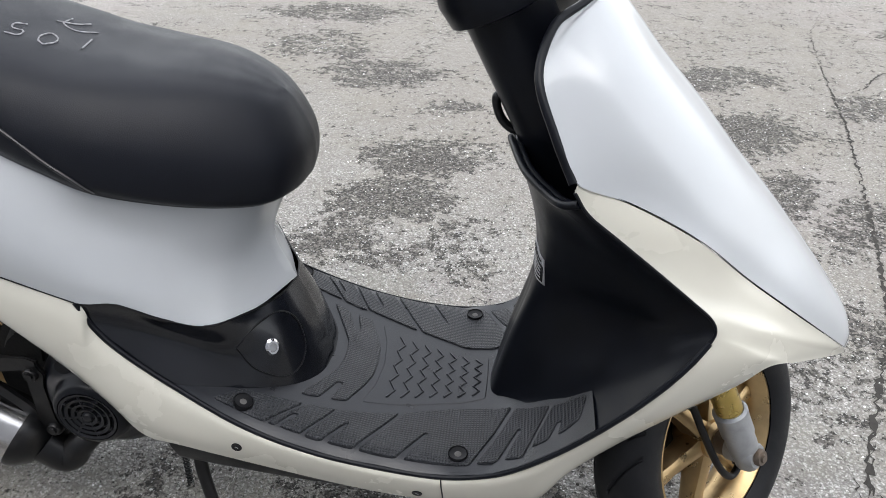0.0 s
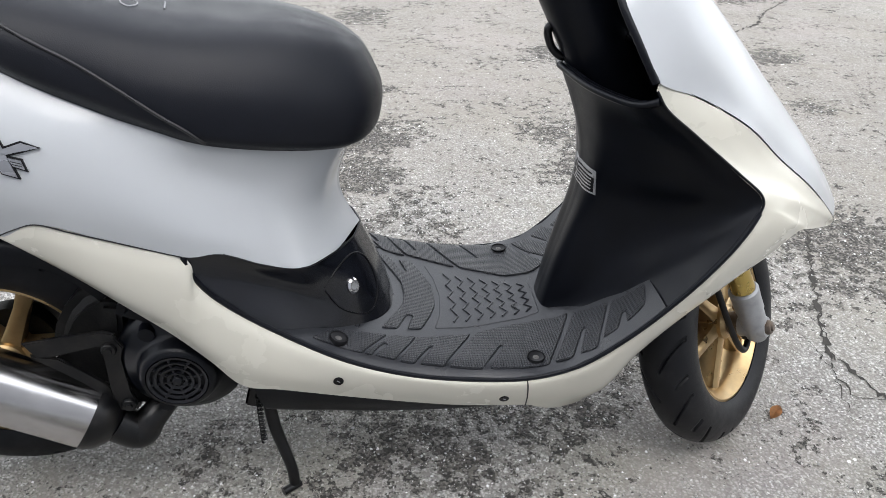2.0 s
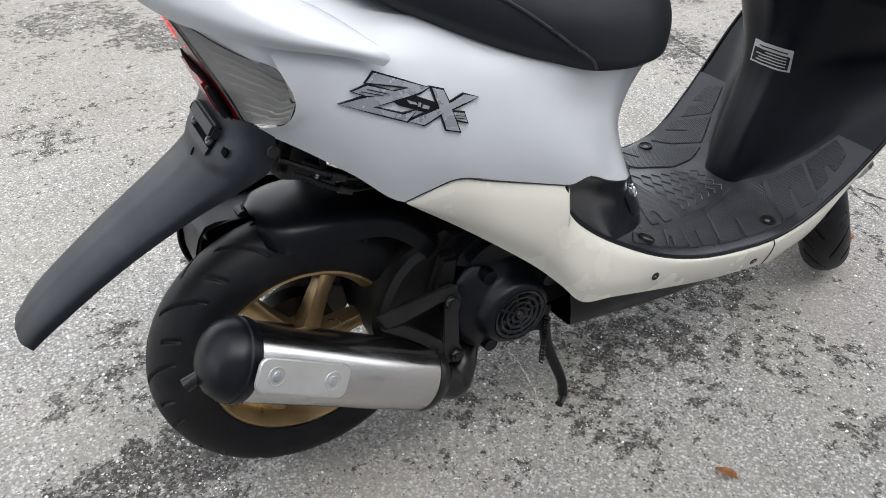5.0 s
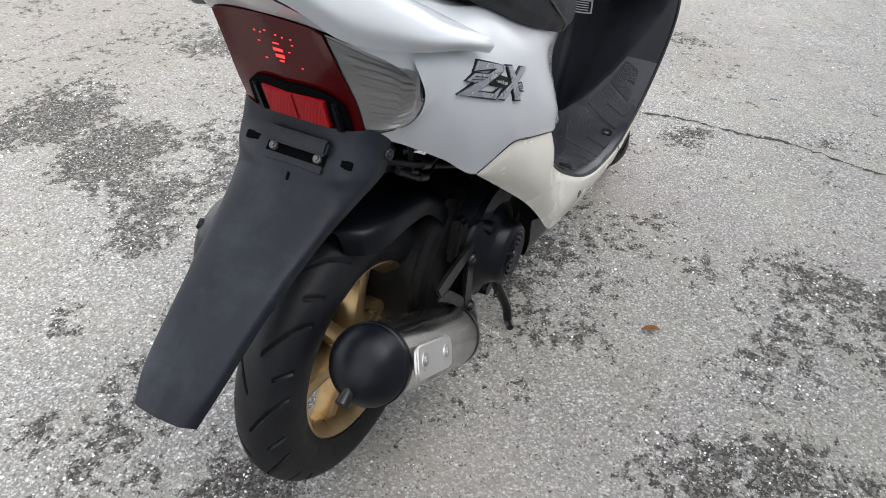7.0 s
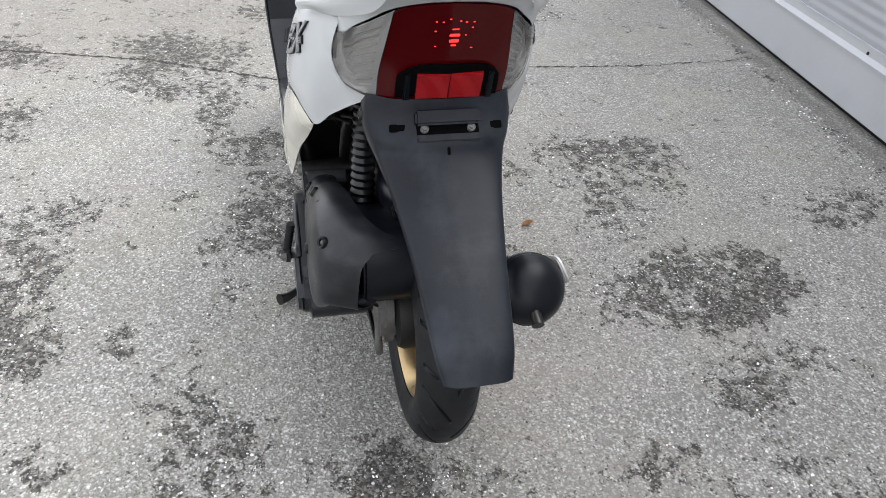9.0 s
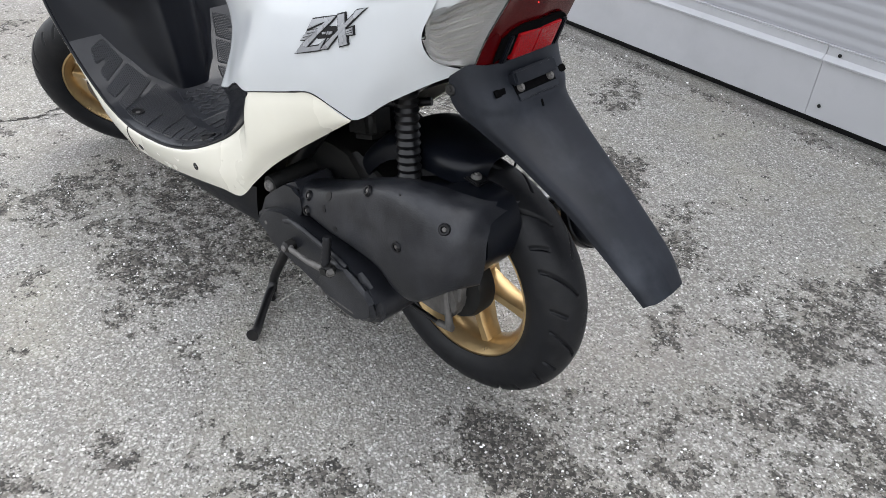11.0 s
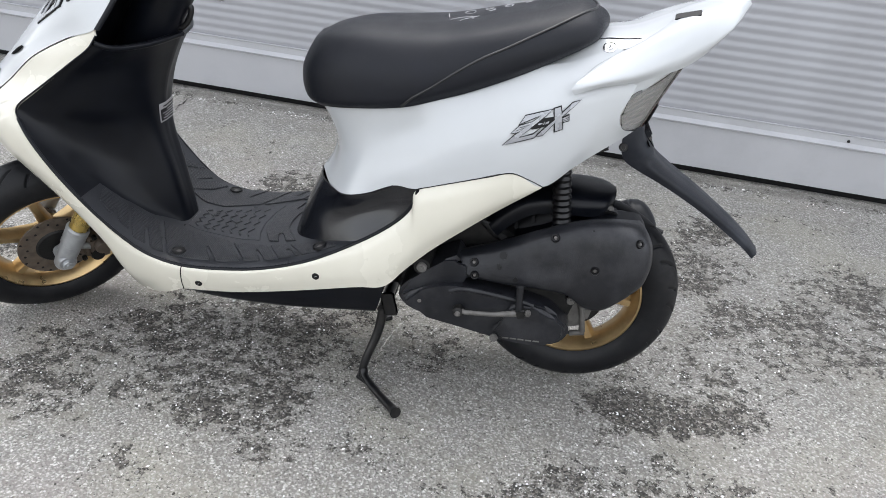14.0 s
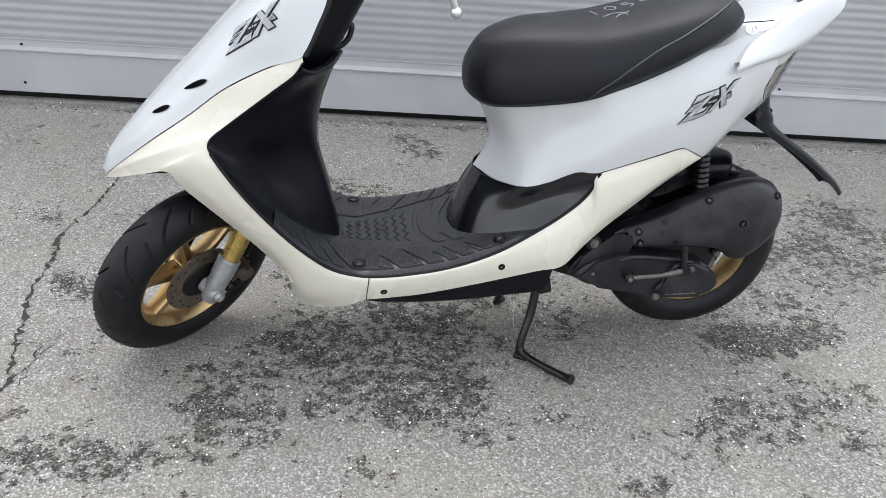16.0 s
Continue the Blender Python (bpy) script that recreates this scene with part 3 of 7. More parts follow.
def build_ground():
    near_x = list(np.arange(-1.6, 3.4, 0.035))
    near_y = list(np.arange(-2.0, 4.2, 0.035))
    far = [0.3, 0.8, 2, 5, 12, 30, 80, 200, 500]
    xs = [near_x[0] - f for f in far[::-1]] + near_x + [near_x[-1] + f for f in far]
    ys = [near_y[0] - f for f in far[::-1]] + near_y + [near_y[-1] + f for f in far]
    gx, gy = np.meshgrid(xs, ys, indexing="ij")
    nx, ny = gx.shape
    verts = np.stack([gx, gy, ground_h(gx, gy)], -1).reshape(-1, 3)
    idx = np.arange(nx * ny).reshape(nx, ny)
    faces = np.stack([idx[:-1, :-1], idx[1:, :-1], idx[1:, 1:], idx[:-1, 1:]], -1).reshape(-1, 4)
    me = bpy.data.meshes.new("ground")
    me.from_pydata(verts.tolist(), [], faces.tolist())
    wob = np.array([noise.noise(Vector((3 * a, 3 * b, 0))) + 0.6 * noise.noise(Vector((9 * a, 9 * b, 4))) for a, b, c in verts])
    for name, table in (("stain_shade", STAINS_SHADE), ("darkening", DARKENING), ("brown", BROWN)):
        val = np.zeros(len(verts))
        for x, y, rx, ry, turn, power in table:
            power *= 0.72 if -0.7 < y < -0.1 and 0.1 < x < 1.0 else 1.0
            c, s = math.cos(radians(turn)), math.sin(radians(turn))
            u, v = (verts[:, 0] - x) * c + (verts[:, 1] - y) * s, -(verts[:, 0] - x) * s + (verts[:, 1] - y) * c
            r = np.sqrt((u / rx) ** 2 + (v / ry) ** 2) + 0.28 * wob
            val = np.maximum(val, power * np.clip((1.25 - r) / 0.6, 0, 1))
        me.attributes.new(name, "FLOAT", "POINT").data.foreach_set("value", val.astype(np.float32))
    me.materials.append(GROUND)
    return tagged(new("ground", me), "worn grey asphalt yard with dark lichen patches and painted shade", "ground", kind="structure")


# ---- shutter door beside the yard ----
def build_shutter():
    turn = math.degrees(math.atan(-0.107))
    root = tagged(new("wall_south"), "pale grey ribbed metal roller shutter, closed", "shutter", kind="structure")
    root.matrix_world = pose(0, -1.5, 0, 0, 0, turn)
    # ribs: one wave high each
    prof = [(0.0009 * (1 - math.cos(2 * math.pi * k / 12)), 0.0340 * k / 12) for k in range(13)]
    bm = bmesh.new()
    a = [bm.verts.new((-4.9, y, z)) for y, z in prof]
    b = [bm.verts.new((7.1, y, z)) for y, z in prof]
    for i in range(len(prof) - 1):
        bm.faces.new((a[i], b[i], b[i + 1], a[i + 1]))
    slat = part("slat", bm, SHUTTER, root, smooth=60)
    slat.location = (0, 0, 0.241)
    for i in range(1, 54):
        o = new("slat", slat.data)
        o.parent, o.location = root, (0, 0, 0.241 + 0.034 * i)
    rail = [(0.012, 0.032), (0.012, 0.195), (0.024, 0.200), (0.024, 0.204), (0.006, 0.215), (0.006, 0.239), (0.010, 0.2415), (0.010, 0.244), (-0.03, 0.244), (-0.03, 0.032)]
    def length(xa, xb, name):
        bm = bmesh.new()
        p = [bm.verts.new((xa, y, z)) for y, z in rail]
        q = [bm.verts.new((xb, y, z)) for y, z in rail]
        k = len(rail)
        for i in range(k):
            bm.faces.new((p[i], p[(i + 1) % k], q[(i + 1) % k], q[i]))
        bm.faces.new(p), bm.faces.new(q[::-1])
        return part(name, bm, RAIL, root, "smooth grey metal bottom rail", 25)
    length(-4.9, 0.018, "bottom_rail")
    length(0.0195, 3.04, "bottom_rail")
    length(3.0415, 7.1, "bottom_rail")
    for x in (-2.06, -1.04, -0.02, 1.01, 2.035, 3.06):
        part("bolt", bolt((x, 0.006, 0.222), (0, 1, 0), 0.0055, 0.005), DARK, root)
    for x in (-2.05, -0.014, 2.045):
        part("bolt", bolt((x, 0.012, 0.070), (0, 1, 0), 0.0055, 0.005), DARK, root)
    # the wall round the shutter, out of sight
    part("lintel", block((12.0, 0.3, 0.22), pose(1.1, -0.17, 2.19), 0.01), SHUTTER, root, "plain grey wall above the shutter")
    # black block added to give the gap under the rail its shade
    part("sill", block((12.0, 0.26, 0.05), pose(1.1, -0.155, 0.010), 0.003), INK, root, "black block painted as the shade in the gap under the shutter")


# ---- the scooter ----
scooter = tagged(new("scooter"), "white and cream motor scooter with gold wheels, parked on its stand", "scooter")
Y = Vector((0, 1, 0))


def build_wheel(name, centre, axis, spin, disc=False):
    c, a = Vector(centre), Vector(axis).normalized()
    hub = part(name, lathe([(0, 0.034), (0.022, 0.034), (0.028, 0.028), (0.030, 0.016), (0.030, -0.030), (0.024, -0.036), (0, -0.036)], c, a, 32), GOLD, scooter, "gold cast wheel")
    # tyre with cut grooves
    seg, across = 1080, 96
    e1 = Vector((0, 0, 1))
    e1 = (e1 - a * e1.dot(a)).normalized()
    e2 = a.cross(e1)
    bm = bmesh.new()
    prof = []
    for j in range(across + 1):
        u = -1 + 2 * j / across
        ang = u * radians(128)
        w = 0.0465 * math.sin(ang) * (1 if abs(ang) < 1.57 else 0.94 + 0.06 * math.sin(abs(ang)))
        r = 0.1660 + (0.0470 if abs(ang) < 1.57 else 0.045) * math.cos(ang)
        prof.append((r, w, u))
    rings = []
    for s in range(seg):
        t = 2 * math.pi * s / seg
        ring = []
        for r, w, u in prof:
            deep = 0.0
            if abs(u) < 0.66:
                for side in (-1, 1):
                    # long slanted grooves and short ones between them
                    for off, lo, hi, lean in ((0.0, 0.04, 0.50, 1.3), (0.5, 0.24, 0.46, 0.9)):
                        v = u * side
                        if lo < v < hi:
                            ph = (t * 12 / (2 * math.pi) + off + 0.25 * side - lean * (v - 0.1) * (1.3 - v)) % 1.0
                            d = min(ph, 1 - ph)
                            deep = max(deep, 0.0045 * max(0, 1 - (d / 0.042) ** 2))
            ring.append(bm.verts.new(c + a * w * (1 - deep * 3) + (r - deep) * (math.cos(t) * e1 + math.sin(t) * e2)))
        rings.append(ring)
    for s in range(seg):
        p, q = rings[s], rings[(s + 1) % seg]
        for j in range(across):
            bm.faces.new((p[j], q[j], q[j + 1], p[j + 1]))
    part("tyre", bm, RUBBER, hub, "black rubber tyre with slanted grooves", 38)
    half = 0.0345
    prof = [(0.1385, half), (0.1385, half - 0.004), (0.133, half - 0.007), (0.128, 0.014), (0.126, 0.0), (0.128, -0.014), (0.133, -half + 0.007), (0.1385, -half + 0.004),
            (0.1385, -half), (0.134, -half - 0.001), (0.128, -half + 0.006), (0.121, -0.018), (0.118, -0.010), (0.118, 0.010), (0.121, 0.018), (0.128, half - 0.006), (0.134, half + 0.001)]
    part("rim", lathe(prof, c, a, 96, closed=True), GOLD, hub, "gold painted rim", 50)
    for i in range(6):
        t = spin + math.pi / 3 * i
        d = math.cos(t) * e1 + math.sin(t) * e2
        s = a.cross(d)
        bm = bmesh.new()
        rows = []
        for r, wid, lo, hi in ((0.022, 0.0145, -0.022, 0.020), (0.05, 0.0120, -0.018, 0.019), (0.088, 0.0105, -0.013, 0.018), (0.121, 0.013, -0.011, 0.017)):
            prof = [(-wid, lo), (-wid, hi - 0.008), (-wid * 0.55, hi), (wid * 0.55, hi), (wid, hi - 0.008), (wid, lo), (wid * 0.6, lo - 0.003), (-wid * 0.6, lo - 0.003)]
            rows.append([bm.verts.new(c + d * r + s * x + a * y) for x, y in prof])
        for p, q in zip(rows, rows[1:]):
            for k in range(8):
                bm.faces.new((p[k], p[(k + 1) % 8], q[(k + 1) % 8], q[k]))
        part("spoke", bm, GOLD, hub)
    return hub, e1, e2


def build_rear_wheel():
    c = Vector((-0.003, -0.006, 0.2335))
    hub, e1, e2 = build_wheel("rear_wheel", c, Y, radians(25))
    part("brake_drum", lathe([(0, 0.055), (0.03, 0.055), (0.058, 0.05), (0.062, 0.042), (0.062, 0.018), (0, 0.016)], c, Y, 40), DARK, hub, "grimy brake drum")
    part("axle_nut", bolt(c - Y * 0.036, -Y, 0.013, 0.012), RUST, hub, "rusty axle nut")


# Steering: the fork and bars stand turned to the left lock.
RAKE, STEER = radians(27), radians(48)
FRONT = Vector((1.147, 0.016, 0.1925))
UP = Vector((-math.sin(RAKE), 0, math.cos(RAKE)))
PIVOT = Vector((1.132, 0, 0.184))
TURNED = Matrix.Translation(PIVOT) @ Matrix.Rotation(STEER, 4, UP) @ Matrix.Translation(-PIVOT)
AXLE = (TURNED.to_3x3() @ Y).normalized()
AHEAD = UP.cross(Y).normalized() * -1
NOSEWARD = (TURNED.to_3x3() @ AHEAD).normalized()
if NOSEWARD.x < 0:
    NOSEWARD = -NOSEWARD


def build_front_end():
    hub, e1, e2 = build_wheel("front_wheel", FRONT, AXLE, radians(20))
    # drilled brake disc on the left of the hub
    bm = bmesh.new()
    seg = 72
    o = FRONT + AXLE * 0.040
    rows = [(0.040, 0.0022), (0.055, 0.0022), (0.081, 0.0022), (0.081, -0.0022), (0.055, -0.0022), (0.040, -0.0022)]
    lathe(rows, o, AXLE, seg, bm, closed=True)
    disc = part("brake_disc", bm, RUST, hub, "brown drilled brake disc")
    part("disc_carrier", lathe([(0, 0.008), (0.042, 0.006), (0.048, 0.0), (0.048, -0.006), (0, -0.008)], o, AXLE, 40), DARK, hub)
    for i in range(24):
        t = 2 * math.pi * i / 24
        r = (0.062, 0.070, 0.077)[i % 3]
        q = o + r * (math.cos(t) * e1 + math.sin(t) * e2) + AXLE * 0.0021
        part("disc_hole", lathe([(0, 0.0006), (0.0028, 0.0006), (0.0028, -0.001)], q, AXLE, 10), INK, hub)
    for side, name in ((1, "left"), (-1, "right")):
        foot = FRONT + AXLE * (0.080 * side) + NOSEWARD * -0.004
        leg = part("fork_leg", tube([foot - UP * 0.026, foot - UP * 0.018, foot + UP * 0.02, foot + UP * 0.042, foot + UP * 0.044, foot + UP * 0.068, foot + UP * 0.086, foot + UP * 0.090],
                   [0.014, 0.019, 0.0215, 0.0215, 0.0235, 0.0235, 0.0245, 0.021], 28), ALU, scooter, "dull grey cast fork leg")
        part("fork_tube", tube([foot + UP * 0.086, foot + UP * 0.28], 0.0195, 24), GOLDTUBE, leg, "gold fork tube")
        part("axle_nut", bolt(foot + AXLE * (0.020 * side), AXLE * side, 0.0125, 0.011), ALU if side > 0 else RUST, leg)
        part("axle_boss", lathe([(0, 0.0), (0.017, 0.0), (0.019, -0.004), (0.019, -0.045), (0, -0.045)], foot + AXLE * (0.020 * side), AXLE * side, 24), ALU, leg)
    part("axle_spacer", tube([FRONT - AXLE * 0.062, FRONT - AXLE * 0.030], 0.019, 20), RUST, hub, "rusty hub spacer")
    # caliper behind the left leg
    q = FRONT + AXLE * 0.058 - NOSEWARD * 0.070 + UP * 0.030
    basis = Matrix((NOSEWARD, AXLE, UP)).transposed().to_4x4()
    cal = part("brake_caliper", block((0.058, 0.046, 0.074), Matrix.Translation(q) @ basis @ pose(0, 0, 0, 0, 24, 0), 0.010, seg=3), RUST, scooter, "weathered brown brake caliper")
    part("piston_cap", lathe([(0, 0.016), (0.016, 0.016), (0.0180, 0.012), (0.0180, -0.01)], q + AXLE * 0.022 + UP * 0.014, AXLE, 24), RUST, cal)
    part("piston_cap", lathe([(0, 0.009), (0.012, 0.009), (0.0135, 0.005), (0.0135, -0.01)], q + AXLE * 0.022 - UP * 0.017, AXLE, 24), DARK, cal)
    for d in (0.030, -0.032):
        part("caliper_bolt", bolt(q + AXLE * 0.02 + UP * d + NOSEWARD * 0.024, AXLE, 0.006, 0.008), STEELBLACK, cal)
    part("caliper_arm", tube([FRONT + AXLE * 0.072 + UP * 0.03, q + AXLE * 0.012], 0.009, 10), ALU, cal)
    # cables by the right leg
    r = FRONT - AXLE * 0.060
    part("speedometer_cable", tube([r + UP * 0.36 - NOSEWARD * 0.035, r + UP * 0.16 - NOSEWARD * 0.045, r + UP * 0.02 - NOSEWARD * 0.045, r - UP * 0.035 - NOSEWARD * 0.030, r - UP * 0.030 - NOSEWARD * 0.002, r + UP * 0.0 + NOSEWARD * 0.004 + AXLE * 0.01], 0.0055, 10, n=40), INK, scooter, "black rubber cable")
    part("cable_end", tube([r - UP * 0.030 - NOSEWARD * 0.004, r + UP * 0.004 + NOSEWARD * 0.004 + AXLE * 0.01], 0.009, 12), STEELBLACK, scooter)
    l = FRONT + AXLE * 0.075
    part("brake_hose", tube([q + UP * 0.02 - NOSEWARD * 0.01, q + UP * 0.09 - NOSEWARD * 0.01, l + UP * 0.25 - NOSEWARD * 0.03, l + UP * 0.38 - NOSEWARD * 0.03 - AXLE * 0.03], 0.005, 10, n=24), INK, scooter, "black brake hose")
    # wheel arch behind the front wheel
    bm = sheet([[(0.84, 0.14, 0.20), (0.85, 0, 0.195)], [(0.90, 0.125, 0.30), (0.905, 0, 0.30)], [(0.98, 0.13, 0.42), (0.97, 0, 0.43)], [(1.07, 0.13, 0.46), (1.06, 0, 0.50)], [(1.16, 0.10, 0.45), (1.16, 0, 0.48)], [(1.25, 0.04, 0.42), (1.26, 0, 0.43)]], 20, 8, 0.004, mirror=True)
    part("wheel_arch", bm, BLACK, scooter, "black plastic wheel arch")


def build_handlebar():
    c = PIVOT + UP * 0.825
    m = TURNED
    bar = [m @ (c + Y * y + UP * z + AHEAD * x) for x, y, z in ((0, 0, 0.02), (0, 0.10, 0.03), (-0.01, 0.16, 0.04), (-0.035, 0.30, 0.03))]
    part("neck", tube([PIVOT + UP * 0.42, PIVOT + UP * 0.60, PIVOT + UP * 0.74, PIVOT + UP * 0.82], [0.048, 0.049, 0.052, 0.060], 28), BLACK, scooter, "black steering column cover")
    cover = part("handlebar_cover", sheet([[m @ (c + v) for v in row] for row in (
        [Y * 0.17 - UP * 0.0 - AHEAD * 0.03, Y * 0.17 + UP * 0.035 - AHEAD * 0.012, Y * 0.17 + UP * 0.05, Y * 0.17 + UP * 0.03 + AHEAD * 0.03, Y * 0.17 - UP * 0.005 + AHEAD * 0.02, Y * 0.17 - UP * 0.0 - AHEAD * 0.03],
        [Y * 0.08 - UP * 0.02 - AHEAD * 0.05, Y * 0.08 + UP * 0.05 - AHEAD * 0.04, Y * 0.08 + UP * 0.09, Y * 0.08 + UP * 0.05 + AHEAD * 0.07, Y * 0.08 - UP * 0.03 + AHEAD * 0.06, Y * 0.08 - UP * 0.02 - AHEAD * 0.05],
        [-UP * 0.03 - AHEAD * 0.06, UP * 0.055 - AHEAD * 0.05, UP * 0.105, UP * 0.06 + AHEAD * 0.09, -UP * 0.04 + AHEAD * 0.07, -UP * 0.03 - AHEAD * 0.06],
        [-Y * 0.08 - UP * 0.02 - AHEAD * 0.05, -Y * 0.08 + UP * 0.05 - AHEAD * 0.04, -Y * 0.08 + UP * 0.09, -Y * 0.08 + UP * 0.05 + AHEAD * 0.07, -Y * 0.08 - UP * 0.03 + AHEAD * 0.06, -Y * 0.08 - UP * 0.02 - AHEAD * 0.05],
        [-Y * 0.17 - UP * 0.0 - AHEAD * 0.03, -Y * 0.17 + UP * 0.035 - AHEAD * 0.012, -Y * 0.17 + UP * 0.05, -Y * 0.17 + UP * 0.03 + AHEAD * 0.03, -Y * 0.17 - UP * 0.005 + AHEAD * 0.02, -Y * 0.17 - UP * 0.0 - AHEAD * 0.03])], 24, 30), WHITE, scooter, "white handlebar cover")
    part("neck_collar", lathe([(0.050, -0.05), (0.066, -0.045), (0.070, -0.02), (0.066, 0.0), (0.045, 0.01)], PIVOT + UP * 0.765, UP, 36), BLACK, scooter)
    for side in (1, -1):
        grip = part("grip", tube([m @ (c + Y * (0.16 * side) + UP * 0.025 - AHEAD * 0.005), m @ (c + Y * (0.17 * side) + UP * 0.025 - AHEAD * 0.007), m @ (c + Y * (0.285 * side) + UP * 0.022 - AHEAD * 0.03), m @ (c + Y * (0.29 * side) + UP * 0.022 - AHEAD * 0.031)], [0.017, 0.0165, 0.0165, 0.018], 20), RUBBER, scooter, "black rubber grip")
        tip = m.inverted() @ Vector((0.643, 0.243, 0.795))
        tip.y *= side
        ends = [c + Y * (0.13 * side) + UP * 0.015 + AHEAD * 0.045, c + Y * (0.18 * side) + UP * 0.008 + AHEAD * 0.062, tip + UP * 0.035 - Y * (0.03 * side) + AHEAD * 0.02, tip]
        lever = part("brake_lever", tube([m @ p for p in ends], [0.009, 0.0075, 0.006, 0.0055], 12, n=18), LEVER, scooter, "bare metal brake lever")
        bm = bmesh.new()
        bmesh.ops.create_uvsphere(bm, u_segments=16, v_segments=10, radius=0.0095, matrix=Matrix.Translation(m @ ends[-1]))
        part("lever_ball", bm, LEVER, lever)


# ---- bodywork ----
def across(*lines):
    """Stations from feature lines that run along the body."""
    return [list(row) for row in zip(*lines)]


REAR = across(  # stations from the front centre round to the tail, each from the lower edge up
    [(0.54, 0, 0.432), (0.505, 0.08, 0.43), (0.464, 0.138, 0.441), (0.419, 0.153, 0.456), (0.367, 0.168, 0.485), (0.321, 0.1775, 0.489), (0.24, 0.1775, 0.516), (0.162, 0.1745, 0.541), (0.104, 0.151, 0.514), (0.052, 0.128, 0.552), (0, 0.105, 0.588), (-0.046, 0.086, 0.616)],
    [(0.518, 0, 0.475), (0.492, 0.074, 0.472), (0.452, 0.13, 0.475), (0.412, 0.149, 0.486), (0.362, 0.167, 0.51), (0.312, 0.178, 0.525), (0.228, 0.179, 0.555), (0.148, 0.176, 0.575), (0.088, 0.159, 0.566), (0.042, 0.143, 0.598), (0.006, 0.124, 0.62), (-0.017, 0.117, 0.627)],
    [(0.514, 0, 0.51), (0.488, 0.072, 0.51), (0.44, 0.122, 0.52), (0.405, 0.14, 0.528), (0.355, 0.158, 0.548), (0.302, 0.172, 0.565), (0.216, 0.175, 0.598), (0.135, 0.172, 0.622), (0.076, 0.16, 0.63), (0.034, 0.147, 0.65), (0.012, 0.137, 0.656), (-0.007, 0.1295, 0.655)],
    [(0.528, 0, 0.552), (0.5, 0.076, 0.552), (0.442, 0.118, 0.562), (0.4, 0.134, 0.57), (0.35, 0.147, 0.59), (0.295, 0.16, 0.608), (0.212, 0.162, 0.645), (0.13, 0.158, 0.672), (0.075, 0.148, 0.69), (0.036, 0.139, 0.7), (0.01, 0.132, 0.704), (-0.020, 0.1265, 0.692)],
    [(0.55, 0, 0.59), (0.52, 0.082, 0.592), (0.452, 0.124, 0.61), (0.41, 0.138, 0.618), (0.362, 0.147, 0.629), (0.302, 0.145, 0.65), (0.24, 0.135, 0.674), (0.157, 0.126, 0.713), (0.09, 0.108, 0.728), (0.045, 0.094, 0.745), (0.010, 0.094, 0.757), (-0.036, 0.108, 0.742)],
)
SKIRT = across(  # cream side panel, rear to front, each from the upper edge down
    [(0.104, 0.151, 0.514), (0.162, 0.1745, 0.54), (0.24, 0.1775, 0.515), (0.321, 0.1765, 0.488), (0.332, 0.172, 0.449), (0.361, 0.172, 0.413), (0.42, 0.175, 0.368), (0.51, 0.184, 0.318), (0.6, 0.186, 0.285), (0.69, 0.185, 0.268), (0.768, 0.186, 0.264)],
    [(0.105, 0.1515, 0.5125), (0.165, 0.177, 0.515), (0.24, 0.184, 0.485), (0.314, 0.187, 0.455), (0.330, 0.184, 0.422), (0.362, 0.183, 0.386), (0.421, 0.186, 0.348), (0.516, 0.191, 0.305), (0.612, 0.191, 0.275), (0.698, 0.19, 0.258), (0.769, 0.191, 0.254)],
    [(0.106, 0.1515, 0.511), (0.17, 0.172, 0.484), (0.241, 0.184, 0.441), (0.298, 0.189, 0.403), (0.330, 0.189, 0.363), (0.366, 0.19, 0.330), (0.423, 0.192, 0.306), (0.526, 0.19, 0.275), (0.63, 0.187, 0.247), (0.709, 0.185, 0.233), (0.771, 0.186, 0.23)],
    [(0.107, 0.151, 0.51), (0.175, 0.156, 0.459), (0.240, 0.166, 0.408), (0.290, 0.171, 0.365), (0.332, 0.176, 0.322), (0.371, 0.182, 0.281), (0.426, 0.186, 0.272), (0.54, 0.181, 0.242), (0.65, 0.177, 0.217), (0.72, 0.176, 0.208), (0.772, 0.176, 0.204)],
)
